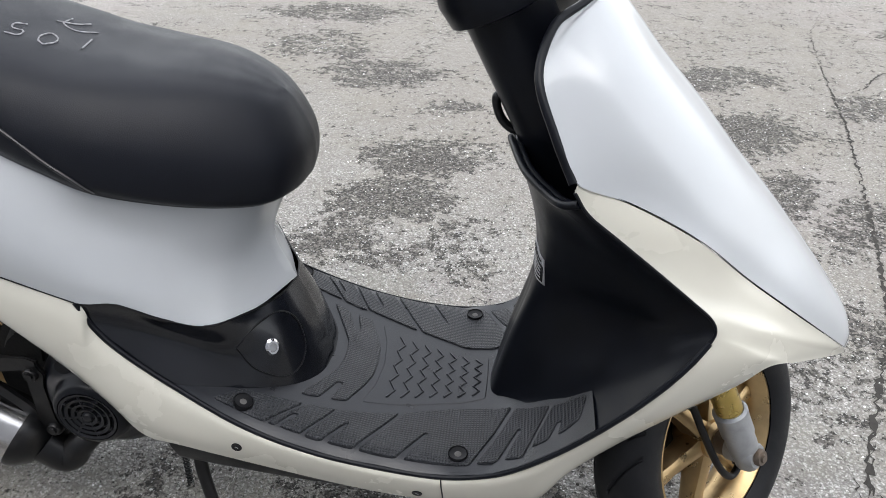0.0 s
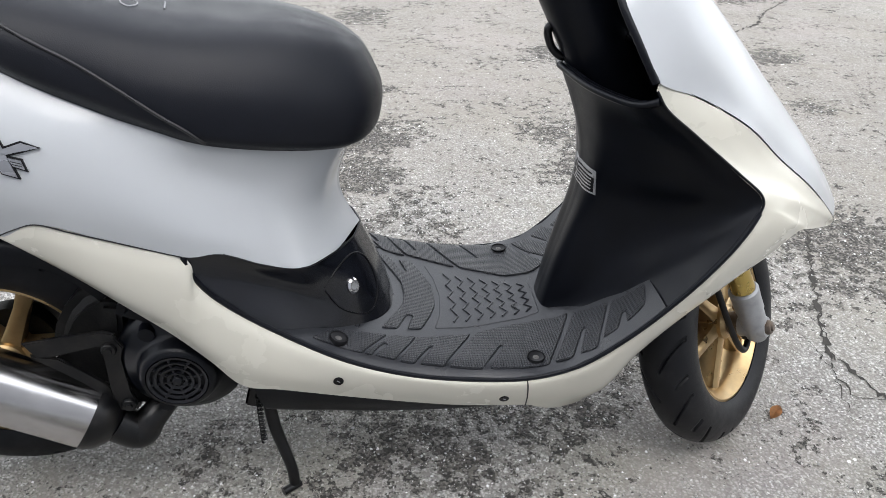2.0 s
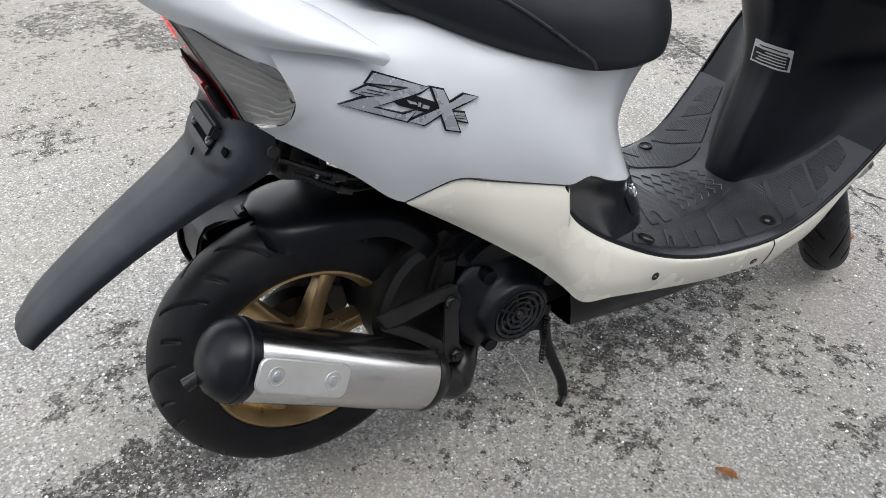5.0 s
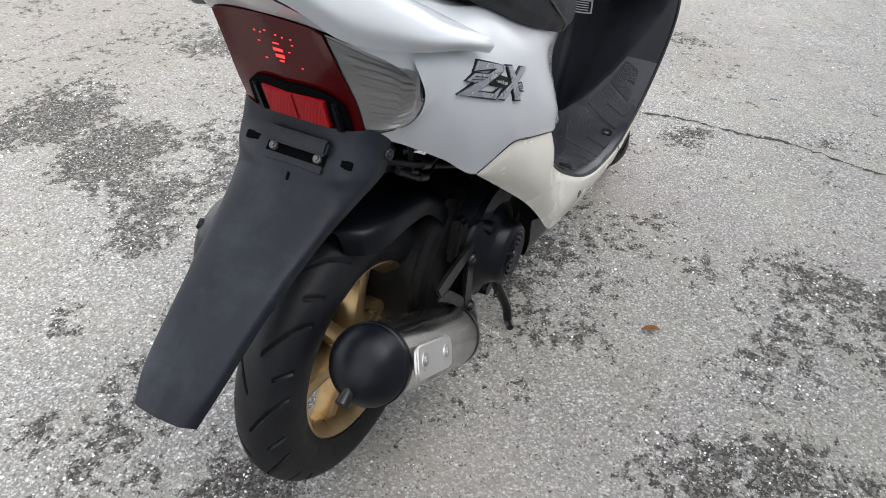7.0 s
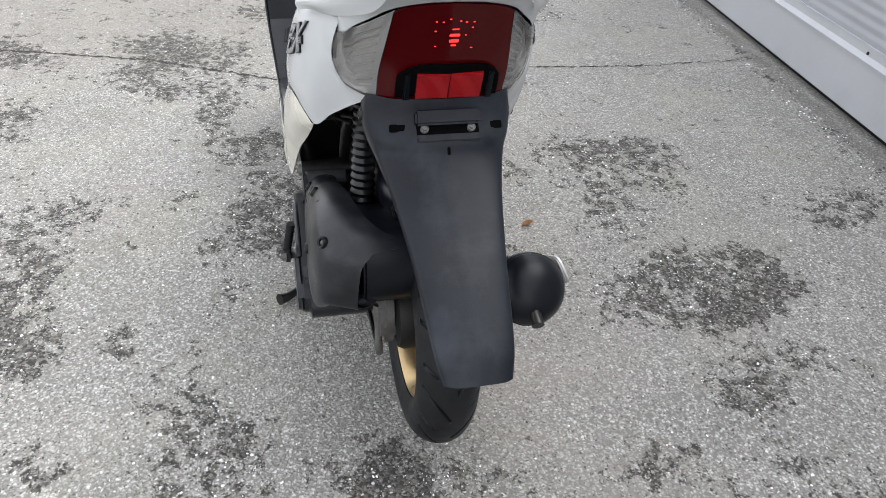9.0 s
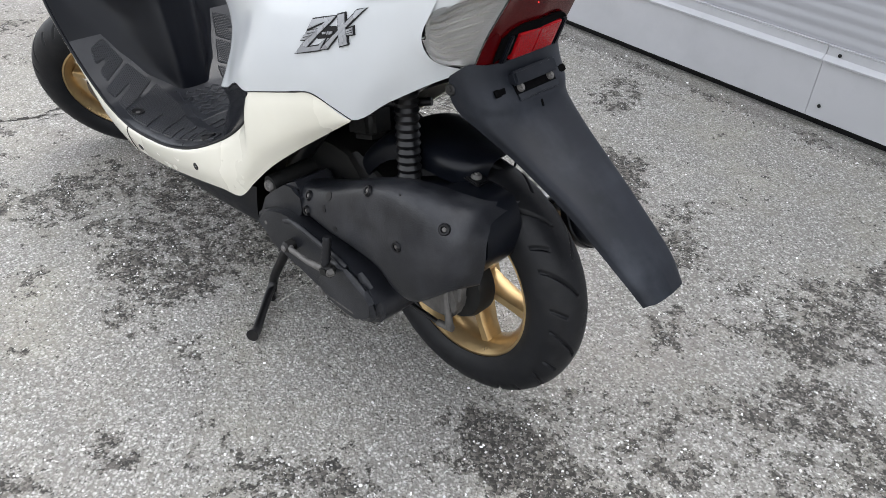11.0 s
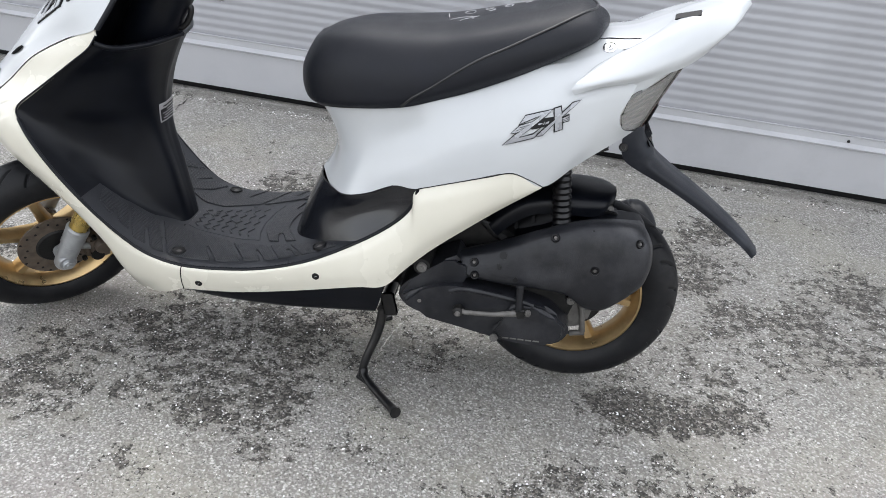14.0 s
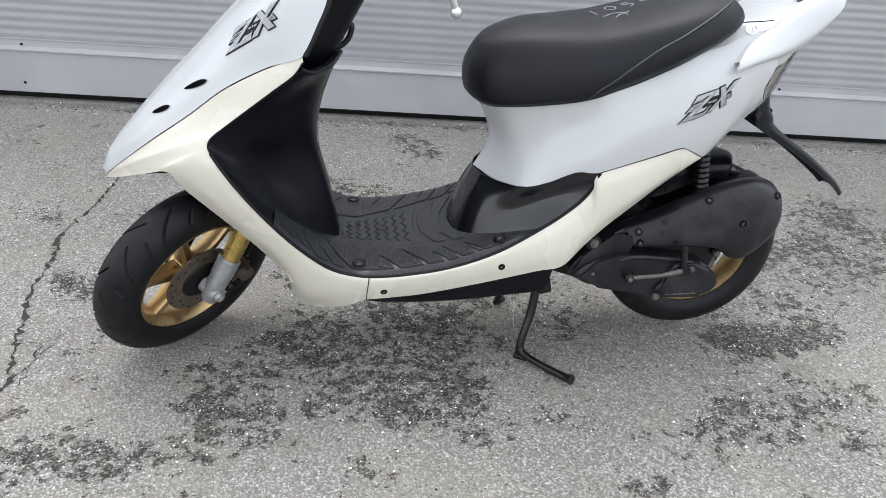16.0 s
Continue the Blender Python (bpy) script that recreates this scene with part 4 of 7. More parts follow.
SHIELD = across(  # cream front shield, from the seam below the floor forward and up to the point by the glove box
    [(0.77, 0.186, 0.264), (0.83, 0.187, 0.277), (0.873, 0.191, 0.304), (0.925, 0.197, 0.353), (0.974, 0.202, 0.41), (1.012, 0.203, 0.46), (1.038, 0.199, 0.497), (1.056, 0.190, 0.523), (1.0600, 0.187, 0.533), (1.0580, 0.185, 0.543), (1.0500, 0.183, 0.553), (1.030, 0.182, 0.569), (0.992, 0.182, 0.599), (0.944, 0.184, 0.637), (0.908, 0.186, 0.666), (0.891, 0.185, 0.690)],
    [(0.771, 0.191, 0.254), (0.831, 0.19, 0.262), (0.88, 0.192, 0.282), (0.929, 0.195, 0.335), (0.98, 0.199, 0.391), (1.026, 0.2, 0.442), (1.062, 0.195, 0.49), (1.085, 0.186, 0.514), (1.098, 0.178, 0.518), (1.118, 0.164, 0.522), (1.11, 0.163, 0.532), (1.0836, 0.1615, 0.550), (1.0315, 0.1695, 0.590), (0.9767, 0.1770, 0.6343), (0.9262, 0.1820, 0.6683), (0.892, 0.1848, 0.693)],
    [(0.773, 0.186, 0.23), (0.83, 0.18, 0.222), (0.892, 0.168, 0.22), (0.934, 0.174, 0.287), (0.988, 0.18, 0.355), (1.046, 0.182, 0.415), (1.09, 0.182, 0.465), (1.116, 0.176, 0.495), (1.146, 0.153, 0.486), (1.195, 0.112, 0.47), (1.185, 0.117, 0.488), (1.1358, 0.1365, 0.5305), (1.070, 0.1530, 0.5815), (1.0085, 0.1675, 0.6320), (0.944, 0.1765, 0.6705), (0.893, 0.1840, 0.697)],
    [(0.774, 0.176, 0.204), (0.828, 0.157, 0.176), (0.905, 0.112, 0.158), (0.936, 0.125, 0.236), (0.995, 0.144, 0.318), (1.064, 0.15, 0.388), (1.113, 0.154, 0.438), (1.14, 0.158, 0.474), (1.192, 0.116, 0.452), (1.274, 0.04, 0.412), (1.257, 0.06, 0.44), (1.171, 0.115, 0.517), (1.096, 0.139, 0.575), (1.03, 0.16, 0.63), (0.956, 0.172, 0.672), (0.893, 0.1838, 0.699)],
)
NOSE = across(  # white front cover, nose to top, each from the side seam to the middle
    [(1.279, 0.036, 0.419), (1.257, 0.06, 0.442), (1.171, 0.115, 0.519), (1.096, 0.139, 0.577), (1.03, 0.16, 0.632), (0.956, 0.172, 0.674), (0.889, 0.186, 0.702), (0.867, 0.17, 0.742), (0.847, 0.142, 0.790), (0.858, 0.096, 0.827)],
    [(1.286, 0.024, 0.424), (1.264, 0.045, 0.458), (1.186, 0.092, 0.535), (1.116, 0.114, 0.596), (1.056, 0.133, 0.65), (1, 0.146, 0.702), (0.945, 0.156, 0.752), (0.908, 0.146, 0.798), (0.872, 0.116, 0.824), (0.888, 0.066, 0.842)],
    [(1.29, 0.01, 0.428), (1.267, 0.022, 0.47), (1.2, 0.05, 0.546), (1.138, 0.062, 0.611), (1.082, 0.075, 0.668), (1.028, 0.085, 0.724), (0.974, 0.095, 0.778), (0.93, 0.09, 0.826), (0.902, 0.072, 0.846), (0.908, 0.036, 0.852)],
    [(1.291, 0, 0.429), (1.267, 0, 0.474), (1.205, 0, 0.549), (1.146, 0, 0.615), (1.09, 0, 0.673), (1.038, 0, 0.73), (0.985, 0, 0.784), (0.94, 0, 0.834), (0.916, 0, 0.852), (0.914, 0, 0.856)],
)
INNER = across(  # black leg shield, floor to the glove box lip, each from the edge to the middle
    [(0.832, 0.184, 0.279), (0.878, 0.189, 0.308), (0.928, 0.195, 0.355), (0.976, 0.200, 0.411), (1.013, 0.201, 0.461), (1.039, 0.197, 0.498), (1.0585, 0.186, 0.533), (1.0530, 0.182, 0.549), (1.029, 0.180, 0.569), (0.991, 0.180, 0.599), (0.943, 0.182, 0.637), (0.897, 0.184, 0.677)],
    [(0.832, 0.085, 0.275), (0.873, 0.094, 0.303), (0.920, 0.114, 0.347), (0.962, 0.136, 0.402), (0.996, 0.155, 0.450), (1.020, 0.165, 0.488), (1.026, 0.162, 0.512), (1.020, 0.163, 0.538), (1.004, 0.164, 0.560), (0.972, 0.165, 0.590), (0.934, 0.167, 0.625), (0.882, 0.170, 0.668)],
    [(0.829, 0.045, 0.270), (0.852, 0.052, 0.294), (0.884, 0.070, 0.338), (0.920, 0.086, 0.388), (0.950, 0.096, 0.430), (0.962, 0.102, 0.468), (0.956, 0.106, 0.500), (0.945, 0.118, 0.530), (0.938, 0.126, 0.556), (0.926, 0.130, 0.584), (0.908, 0.132, 0.620), (0.868, 0.140, 0.662)],
    [(0.823, 0.025, 0.270), (0.830, 0.030, 0.298), (0.840, 0.034, 0.340), (0.852, 0.038, 0.382), (0.864, 0.042, 0.420), (0.874, 0.045, 0.455), (0.879, 0.048, 0.485), (0.881, 0.054, 0.515), (0.880, 0.062, 0.545), (0.875, 0.070, 0.580), (0.862, 0.077, 0.622), (0.842, 0.080, 0.661)],
    [(0.821, 0, 0.270), (0.826, 0, 0.298), (0.836, 0, 0.340), (0.846, 0, 0.382), (0.856, 0, 0.420), (0.864, 0, 0.455), (0.868, 0, 0.485), (0.868, 0, 0.515), (0.865, 0, 0.545), (0.857, 0, 0.580), (0.842, 0, 0.622), (0.824, 0, 0.664)],
)
TUNNEL = across(  # black centre piece below the white body
    [(0.321, 0.176, 0.486), (0.367, 0.166, 0.483), (0.419, 0.151, 0.454), (0.464, 0.136, 0.439), (0.505, 0.08, 0.429), (0.53, 0.042, 0.43), (0.54, 0, 0.431)],
    [(0.323, 0.172, 0.468), (0.363, 0.160, 0.450), (0.42, 0.143, 0.415), (0.476, 0.122, 0.39), (0.53, 0.088, 0.376), (0.556, 0.048, 0.375), (0.564, 0, 0.375)],
    [(0.331, 0.171, 0.448), (0.362, 0.170, 0.411), (0.420, 0.171, 0.365), (0.470, 0.148, 0.336), (0.548, 0.1, 0.306), (0.583, 0.054, 0.294), (0.592, 0, 0.290)],
)
FLOOR_Z = [(0.30, 0.47), (0.36, 0.406), (0.42, 0.366), (0.503, 0.330), (0.60, 0.297), (0.69, 0.279), (0.788, 0.272), (0.832, 0.2785), (0.876, 0.3075), (0.924, 0.3535), (0.970, 0.4105), (1.0, 0.45)]
EDGE_Y = [(0.33, 0.168), (0.36, 0.169), (0.42, 0.175), (0.51, 0.184), (0.60, 0.185), (0.69, 0.184), (0.768, 0.185), (0.83, 0.186), (0.90, 0.192), (0.97, 0.199)]
EDGE_Z = [(0.332, 0.448), (0.361, 0.412), (0.42, 0.367), (0.51, 0.318), (0.60, 0.286), (0.69, 0.269), (0.768, 0.265), (0.83, 0.279), (0.876, 0.3080), (0.924, 0.3540), (0.970, 0.4085)]


def floor_z(x, y):
    w = arc(EDGE_Y, x)
    k = min(max((abs(y) - (w - 0.028)) / 0.028, 0), 1)
    return arc(FLOOR_Z, x) * (1 - k * k) + arc(EDGE_Z, x) * k * k


def both(name, grid, nu, nv, mat, label, thick=0.003, smooth=40):
    out = []
    for side in (1, -1):
        g = [[(x, y * side, z) for x, y, z in row] for row in grid]
        out.append(part(name, sheet(g, nu, nv, thick), mat, scooter, label, smooth))
    return out


def build_body():
    part("rear_cowl", sheet(REAR, 66, 24, mirror=True), WHITE, scooter, "glossy pearl white rear body cowl")
    both("side_skirt", SKIRT, 60, 14, CREAM, "yellowed cream lower side panel")
    both("front_shield", SHIELD, 75, 16, CREAM, "yellowed cream front leg shield")
    part("front_cover", sheet(NOSE, 54, 24, mirror=True), WHITE, scooter, "glossy pearl white pointed front cover")
    part("inner_shield", sheet(INNER, 66, 32, mirror=True), BLACK, scooter, "black inner leg shield with open glove box")
    part("centre_tunnel", sheet(TUNNEL, 42, 14, mirror=True), GLOSSBLACK, scooter, "black plastic tunnel under the seat")
    xs = np.linspace(0.335, 0.951, 64)
    bm = bmesh.new()
    rows = []
    for x in xs:
        w = arc(EDGE_Y, x)
        rows.append([bm.verts.new((x, y, floor_z(x, y))) for y in [w * k for k in (-1, -0.985, -0.96, -0.93, -0.89, -0.84, -0.7, -0.5, -0.25, 0, 0.25, 0.5, 0.7, 0.84, 0.89, 0.93, 0.96, 0.985, 1)]])
    for p, q in zip(rows, rows[1:]):
        for j in range(len(p) - 1):
            bm.faces.new((p[j], p[j + 1], q[j + 1], q[j]))
    board = part("floorboard", bm, FLOORBLACK, scooter, "black plastic floorboard")
    # dark cavity behind the glove box lip, and the panel above it
    lip = [INNER[-1][0], INNER[-1][1], INNER[-1][2], INNER[-1][3], INNER[-1][4]]
    low = [(0.990, 0.150, 0.590), (0.978, 0.140, 0.580), (0.960, 0.115, 0.570), (0.915, 0.07, 0.565), (0.890, 0, 0.565)]
    rim = [(x + 0.010, y * 0.965, z + 0.003) for x, y, z in lip]
    part("glove_box", sheet([lip, rim, [(x + 0.016, y * 0.93, z - 0.02) for x, y, z in lip], low], 16, 20, mirror=True), BLACK, scooter, "open black glove box")
    for side in (1, -1):
        part("glove_box_rim", tube([(x, y * side, z) for x, y, z in lip], 0.0050, 10, n=30), BLACK, scooter, "rounded black glove box rim")
    part("upper_inner_panel", sheet([[(0.992, 0.150, 0.588), (0.985, 0.08, 0.588), (0.985, 0, 0.588)], [(0.896, 0.180, 0.690), (0.945, 0.09, 0.67), (0.955, 0, 0.67)], [(0.865, 0.165, 0.742), (0.915, 0.085, 0.745), (0.925, 0, 0.745)],
                                     [(0.846, 0.136, 0.792), (0.88, 0.07, 0.80), (0.89, 0, 0.80)], [(0.858, 0.092, 0.826), (0.892, 0.05, 0.842), (0.905, 0, 0.85)]], 28, 20, mirror=True), BLACK, scooter, "black inner panel behind the front cover")
    # keel cover under the floor
    part("belly_cover", sheet([[(0.372, 0.150, 0.285), (0.385, 0.145, 0.215), (0.395, 0.120, 0.186), (0.395, 0, 0.180)], [(0.45, 0.160, 0.262), (0.455, 0.148, 0.205), (0.455, 0.120, 0.180), (0.455, 0, 0.172)], [(0.58, 0.160, 0.230), (0.585, 0.148, 0.190), (0.585, 0.118, 0.166), (0.585, 0, 0.160)],
                               [(0.73, 0.165, 0.215), (0.73, 0.150, 0.185), (0.73, 0.118, 0.166), (0.73, 0, 0.158)], [(0.84, 0.140, 0.190), (0.84, 0.130, 0.185), (0.84, 0.110, 0.180), (0.84, 0, 0.178)]], 24, 14, mirror=True), BLACK, scooter, "black plastic belly cover")
    # seat
    SEATG = across(
        [(0.03, 0, 0.768), (0.062, 0.094, 0.756), (0.157, 0.132, 0.708), (0.243, 0.143, 0.668), (0.302, 0.15, 0.646), (0.365, 0.153, 0.625), (0.454, 0.13, 0.605), (0.521, 0.086, 0.588), (0.545, 0.042, 0.582), (0.551, 0, 0.581)],
        [(0.028, 0, 0.78), (0.056, 0.098, 0.772), (0.152, 0.142, 0.728), (0.24, 0.154, 0.692), (0.3, 0.16, 0.668), (0.365, 0.161, 0.645), (0.46, 0.141, 0.622), (0.536, 0.096, 0.604), (0.566, 0.048, 0.602), (0.574, 0, 0.602)],
        [(0.03, 0, 0.792), (0.062, 0.094, 0.79), (0.155, 0.138, 0.757), (0.242, 0.149, 0.728), (0.302, 0.153, 0.706), (0.368, 0.153, 0.69), (0.462, 0.134, 0.674), (0.538, 0.092, 0.655), (0.57, 0.046, 0.648), (0.578, 0, 0.646)],
        [(0.04, 0, 0.803), (0.078, 0.075, 0.806), (0.163, 0.112, 0.781), (0.248, 0.12, 0.758), (0.307, 0.12, 0.742), (0.372, 0.116, 0.732), (0.458, 0.1, 0.722), (0.522, 0.068, 0.706), (0.552, 0.034, 0.694), (0.56, 0, 0.69)],
        [(0.052, 0, 0.808), (0.088, 0.04, 0.813), (0.17, 0.06, 0.791), (0.252, 0.062, 0.768), (0.31, 0.062, 0.754), (0.375, 0.06, 0.745), (0.455, 0.052, 0.737), (0.512, 0.034, 0.722), (0.54, 0.018, 0.708), (0.548, 0, 0.705)],
        [(0.06, 0, 0.81), (0.09, 0, 0.814), (0.172, 0, 0.793), (0.253, 0, 0.769), (0.311, 0, 0.755), (0.376, 0, 0.746), (0.455, 0, 0.739), (0.51, 0, 0.725), (0.538, 0, 0.711), (0.545, 0, 0.708)],
    )
    bm = sheet(SEATG, 63, 35, mirror=True)
    under = [[row[0], (row[0][0], row[0][1] * 0.5, row[0][2] + 0.004), (row[0][0], 0, row[0][2] + 0.006)] for row in SEATG]
    sheet(under, 30, 6, bm=bm, mirror=True)
    seat = part("seat", bm, SEAT, scooter, "black vinyl seat with chalk marks on top")
    for side in (1, -1):
        pts = [(0.365, 0.158, 0.627), (0.349, 0.161, 0.646), (0.318, 0.1605, 0.668), (0.285, 0.158, 0.693), (0.240, 0.1515, 0.724), (0.190, 0.144, 0.752), (0.130, 0.119, 0.784), (0.085, 0.084, 0.803), (0.058, 0.042, 0.811), (0.052, 0, 0.812)]
        tree = skin(seat)
        line = []
        for p in spline([(x, y * side, z) for x, y, z in pts], 70):
            q, n, _, _ = tree.find_nearest(p)
            line.append(q + n * 0.0008 * (1 if n.dot(q - Vector((0.3, 0, 0.68))) > 0 else -1))
        part("seat_piping", tube(line, 0.0021, 8), PIPING, seat, "black piping seam")


def build_tail():
    # grab rail and spoiler over the tail
    G = across(
        [(0.078, 0.164, 0.689), (0.040, 0.152, 0.702), (-0.020, 0.132, 0.714), (-0.070, 0.112, 0.729), (-0.112, 0.090, 0.748), (-0.154, 0.066, 0.786), (-0.186, 0.0, 0.818)],
        [(0.084, 0.1672, 0.697), (0.040, 0.158, 0.713), (-0.020, 0.142, 0.730), (-0.070, 0.122, 0.750), (-0.115, 0.100, 0.772), (-0.166, 0.073, 0.808), (-0.203, 0.0, 0.834)],
        [(0.079, 0.162, 0.706), (0.040, 0.138, 0.728), (-0.020, 0.124, 0.754), (-0.070, 0.106, 0.780), (-0.114, 0.084, 0.806), (-0.162, 0.058, 0.828), (-0.200, 0.0, 0.846)],
        [(0.076, 0.150, 0.708), (0.040, 0.116, 0.736), (-0.018, 0.098, 0.770), (-0.066, 0.078, 0.800), (-0.108, 0.058, 0.822), (-0.152, 0.040, 0.838), (-0.186, 0.0, 0.851)],
        [(0.080, 0.125, 0.690), (0.042, 0.098, 0.722), (-0.015, 0.055, 0.760), (-0.060, 0.0, 0.800), (-0.100, 0.0, 0.824), (-0.140, 0.0, 0.842), (-0.170, 0.0, 0.852)],
    )
    rail = part("grab_rail", sheet(G, 42, 24, mirror=True), WHITE, scooter, "white moulded grab rail and spoiler")
    # deck between seat and rail
    deck = part("tail_deck", sheet(across([(0.157, 0.120, 0.711), (0.090, 0.104, 0.7265), (0.045, 0.092, 0.7435), (-0.010, 0.096, 0.7640), (-0.066, 0.081, 0.7980), (-0.105, 0.060, 0.8180)],
                                          [(0.140, 0.090, 0.718), (0.090, 0.088, 0.7360), (0.040, 0.082, 0.7540), (-0.014, 0.084, 0.7710), (-0.066, 0.066, 0.8010), (-0.105, 0.045, 0.8200)],
                                          [(0.130, 0.070, 0.722), (0.085, 0.072, 0.745), (0.036, 0.067, 0.7650), (-0.018, 0.070, 0.7770), (-0.066, 0.050, 0.8030), (-0.105, 0.032, 0.8215)],
                                          [(0.125, 0.035, 0.725), (0.085, 0.035, 0.752), (0.036, 0.035, 0.7700), (-0.018, 0.035, 0.7820), (-0.066, 0.025, 0.8050), (-0.105, 0.016, 0.8225)],
                                          [(0.120, 0.000, 0.727), (0.085, 0.000, 0.754), (0.036, 0.000, 0.7720), (-0.018, 0.000, 0.7840), (-0.066, 0.000, 0.8060), (-0.105, 0.000, 0.8230)]), 24, 20, mirror=True), WHITE, scooter, "white tail deck")
    tree = skin(deck)
    down = lambda x, y: onto(tree, (x, y, 0.95), (0, 0, -1))[0]
    for side in (1, -1):
        pts = [down(x, y * side) for x, y in ((0.048, 0.063), (0.030, 0.067), (0.012, 0.072), (-0.006, 0.076), (-0.022, 0.080))]
        part("rail_slot", tube(pts, [0.0010, 0.0014, 0.0014, 0.0012, 0.0008], 8, n=16), INK, rail, "dark slot")
    part("rail_slot", tube([down(x, -0.030) for x in (0.075, 0.060, 0.045)], [0.003, 0.0035, 0.001], 8, n=12), INK, rail, "dark slot")
    part("rail_cap", block((0.043, 0.020, 0.003), pose(-0.094, 0.052, 0.8172, -20, 18, -15), 0.0012), INK, rail, "black rubber plug")
    q, n = onto(tree, (0.027, 0.0860, 0.95), (0, 0, -1))
    lock = part("seat_lock", lathe([(0, 0.0030), (0.005, 0.0030), (0.0055, 0.0018), (0.0085, 0.0018), (0.0095, 0.0030), (0.0120, 0.0026), (0.0130, 0.0), (0.0130, -0.006)], q, n, 32), CHROME, scooter, "round chrome seat lock")
    part("key_slot", block((0.0014, 0.006, 0.0012), Matrix.Translation(q + n * 0.0031) @ n.to_track_quat("Z", "Y").to_matrix().to_4x4(), 0), INK, lock)
    # strip from the lamp's top edge to the rail
    part("tail_trim", sheet([[(-0.016, 0.1215, 0.677), (-0.014, 0.1225, 0.696), (-0.014, 0.1210, 0.716)], [(-0.048, 0.113, 0.706), (-0.046, 0.118, 0.715), (-0.040, 0.124, 0.722)], [(-0.080, 0.091, 0.729), (-0.082, 0.096, 0.734), (-0.078, 0.104, 0.738)], [(-0.101, 0.069, 0.746), (-0.108, 0.075, 0.752), (-0.112, 0.086, 0.756)], [(-0.112, 0.035, 0.755), (-0.132, 0.037, 0.770), (-0.166, 0.040, 0.797)], [(-0.118, 0, 0.758), (-0.142, 0, 0.776), (-0.186, 0, 0.819)]], 24, 8, mirror=True), WHITE, scooter, "white trim above the tail lamp")
    # lamp: red middle, smoked corners
    lamp = part("tail_lamp", sheet([[(-0.040, 0.082, 0.618), (-0.055, 0.060, 0.616), (-0.060, 0, 0.615)], [(-0.050, 0.082, 0.660), (-0.062, 0.055, 0.660), (-0.066, 0, 0.660)], [(-0.07, 0.074, 0.705), (-0.075, 0.055, 0.705), (-0.08, 0, 0.705)], [(-0.090, 0.066, 0.742), (-0.098, 0.050, 0.745), (-0.10, 0, 0.750)]], 12, 8, mirror=True), INK, scooter, "red tail lamp with smoked corner lenses, lit dimly")
    red = part("red_lens", sheet([[(-0.051, 0.0800, 0.623), (-0.057, 0.058, 0.621), (-0.062, 0, 0.620)], [(-0.066, 0.0795, 0.660), (-0.070, 0.055, 0.660), (-0.075, 0, 0.660)], [(-0.087, 0.0735, 0.705), (-0.088, 0.052, 0.708), (-0.093, 0, 0.710)], [(-0.106, 0.0680, 0.745), (-0.107, 0.048, 0.751), (-0.113, 0, 0.756)]], 20, 12, 0.002, mirror=True), REDLENS, lamp, "dark red plastic lens")
    for side in (1, -1):
        tip = [(-0.007, 0.1285, 0.655), (-0.008, 0.128, 0.655), (-0.009, 0.1275, 0.655), (-0.010, 0.127, 0.655)]
        C = [tip,
             [(-0.017, 0.1165, 0.6275), (-0.016, 0.121, 0.646), (-0.018, 0.124, 0.666), (-0.020, 0.1255, 0.690)],
             [(-0.040, 0.092, 0.622), (-0.035, 0.108, 0.642), (-0.042, 0.113, 0.676), (-0.056, 0.106, 0.709)],
             [(-0.051, 0.0800, 0.623), (-0.066, 0.0795, 0.660), (-0.087, 0.0735, 0.705), (-0.106, 0.0680, 0.745)]]
        g = [[(x, y * side, z) for x, y, z in row] for row in C]
        part("corner_lens", sheet(g, 18, 16, 0.0015), CLEARLENS, lamp, "smoked clear indicator lens")
        g = [[(x + (d if j else 0.002), y * side * (s if j else 0.99), z) for j, (x, y, z) in enumerate(row)] for row, d, s in zip(C, (0.004, 0.012, 0.012, 0.003), (0.97, 0.93, 0.93, 0.985))]
        bowl = part("lamp_bowl", sheet(g, 12, 10), BOWL, lamp, "silvered reflector bowl")
        fine = dense(g, 12, 20)
        for j in range(2, 18, 2):
            line = [fine[i][min(20, j + (i - 4) // 4)] for i in range(4, 12)]
            part("bowl_rib", tube(line, [0.0010] + [0.0018] * (len(line) - 2) + [0.0010], 8), BRUSHED, bowl)
    slope = Matrix.Translation((-0.0690, -0.006, 0.6440)) @ Matrix(((0, 0.945, -0.326), (1, 0, 0), (0, 0.326, 0.945))).to_4x4()
    face = skin(red)
    bm = bmesh.new()
    rows = []
    for i in range(25):
        u = -1 + i / 12
        top = 0.031 * (1 - 0.55 * abs(u) ** 5)
        row = []
        for k in range(9):
            h = -0.026 + (top + 0.026) * k / 8
            q, n = onto(face, (-0.20 - 0.326 * h, -0.005 + (0.064 - 0.09 * max(h, 0)) * u, 0.644 + 0.945 * h), (1, 0, 0))
            row.append(bm.verts.new(q + n * 0.0010))
        rows.append(row)
    for p, q in zip(rows, rows[1:]):
        for k in range(8):
            bm.faces.new((p[k], p[k + 1], q[k + 1], q[k]))
    thicken(bm, 0.003)
    part("reflector_frame", bm, HOLLOW, lamp, "black lamp surround")
    for y0, y1 in ((-0.041, -0.0004), (0.0004, 0.041)):
        part("reflector", prism([(y0, -0.019), (y1, -0.019), (y1, 0.019), (y0, 0.019)], -0.0075, 0.0, 0.0010, m=slope), REFLECTOR, lamp, "red reflector")
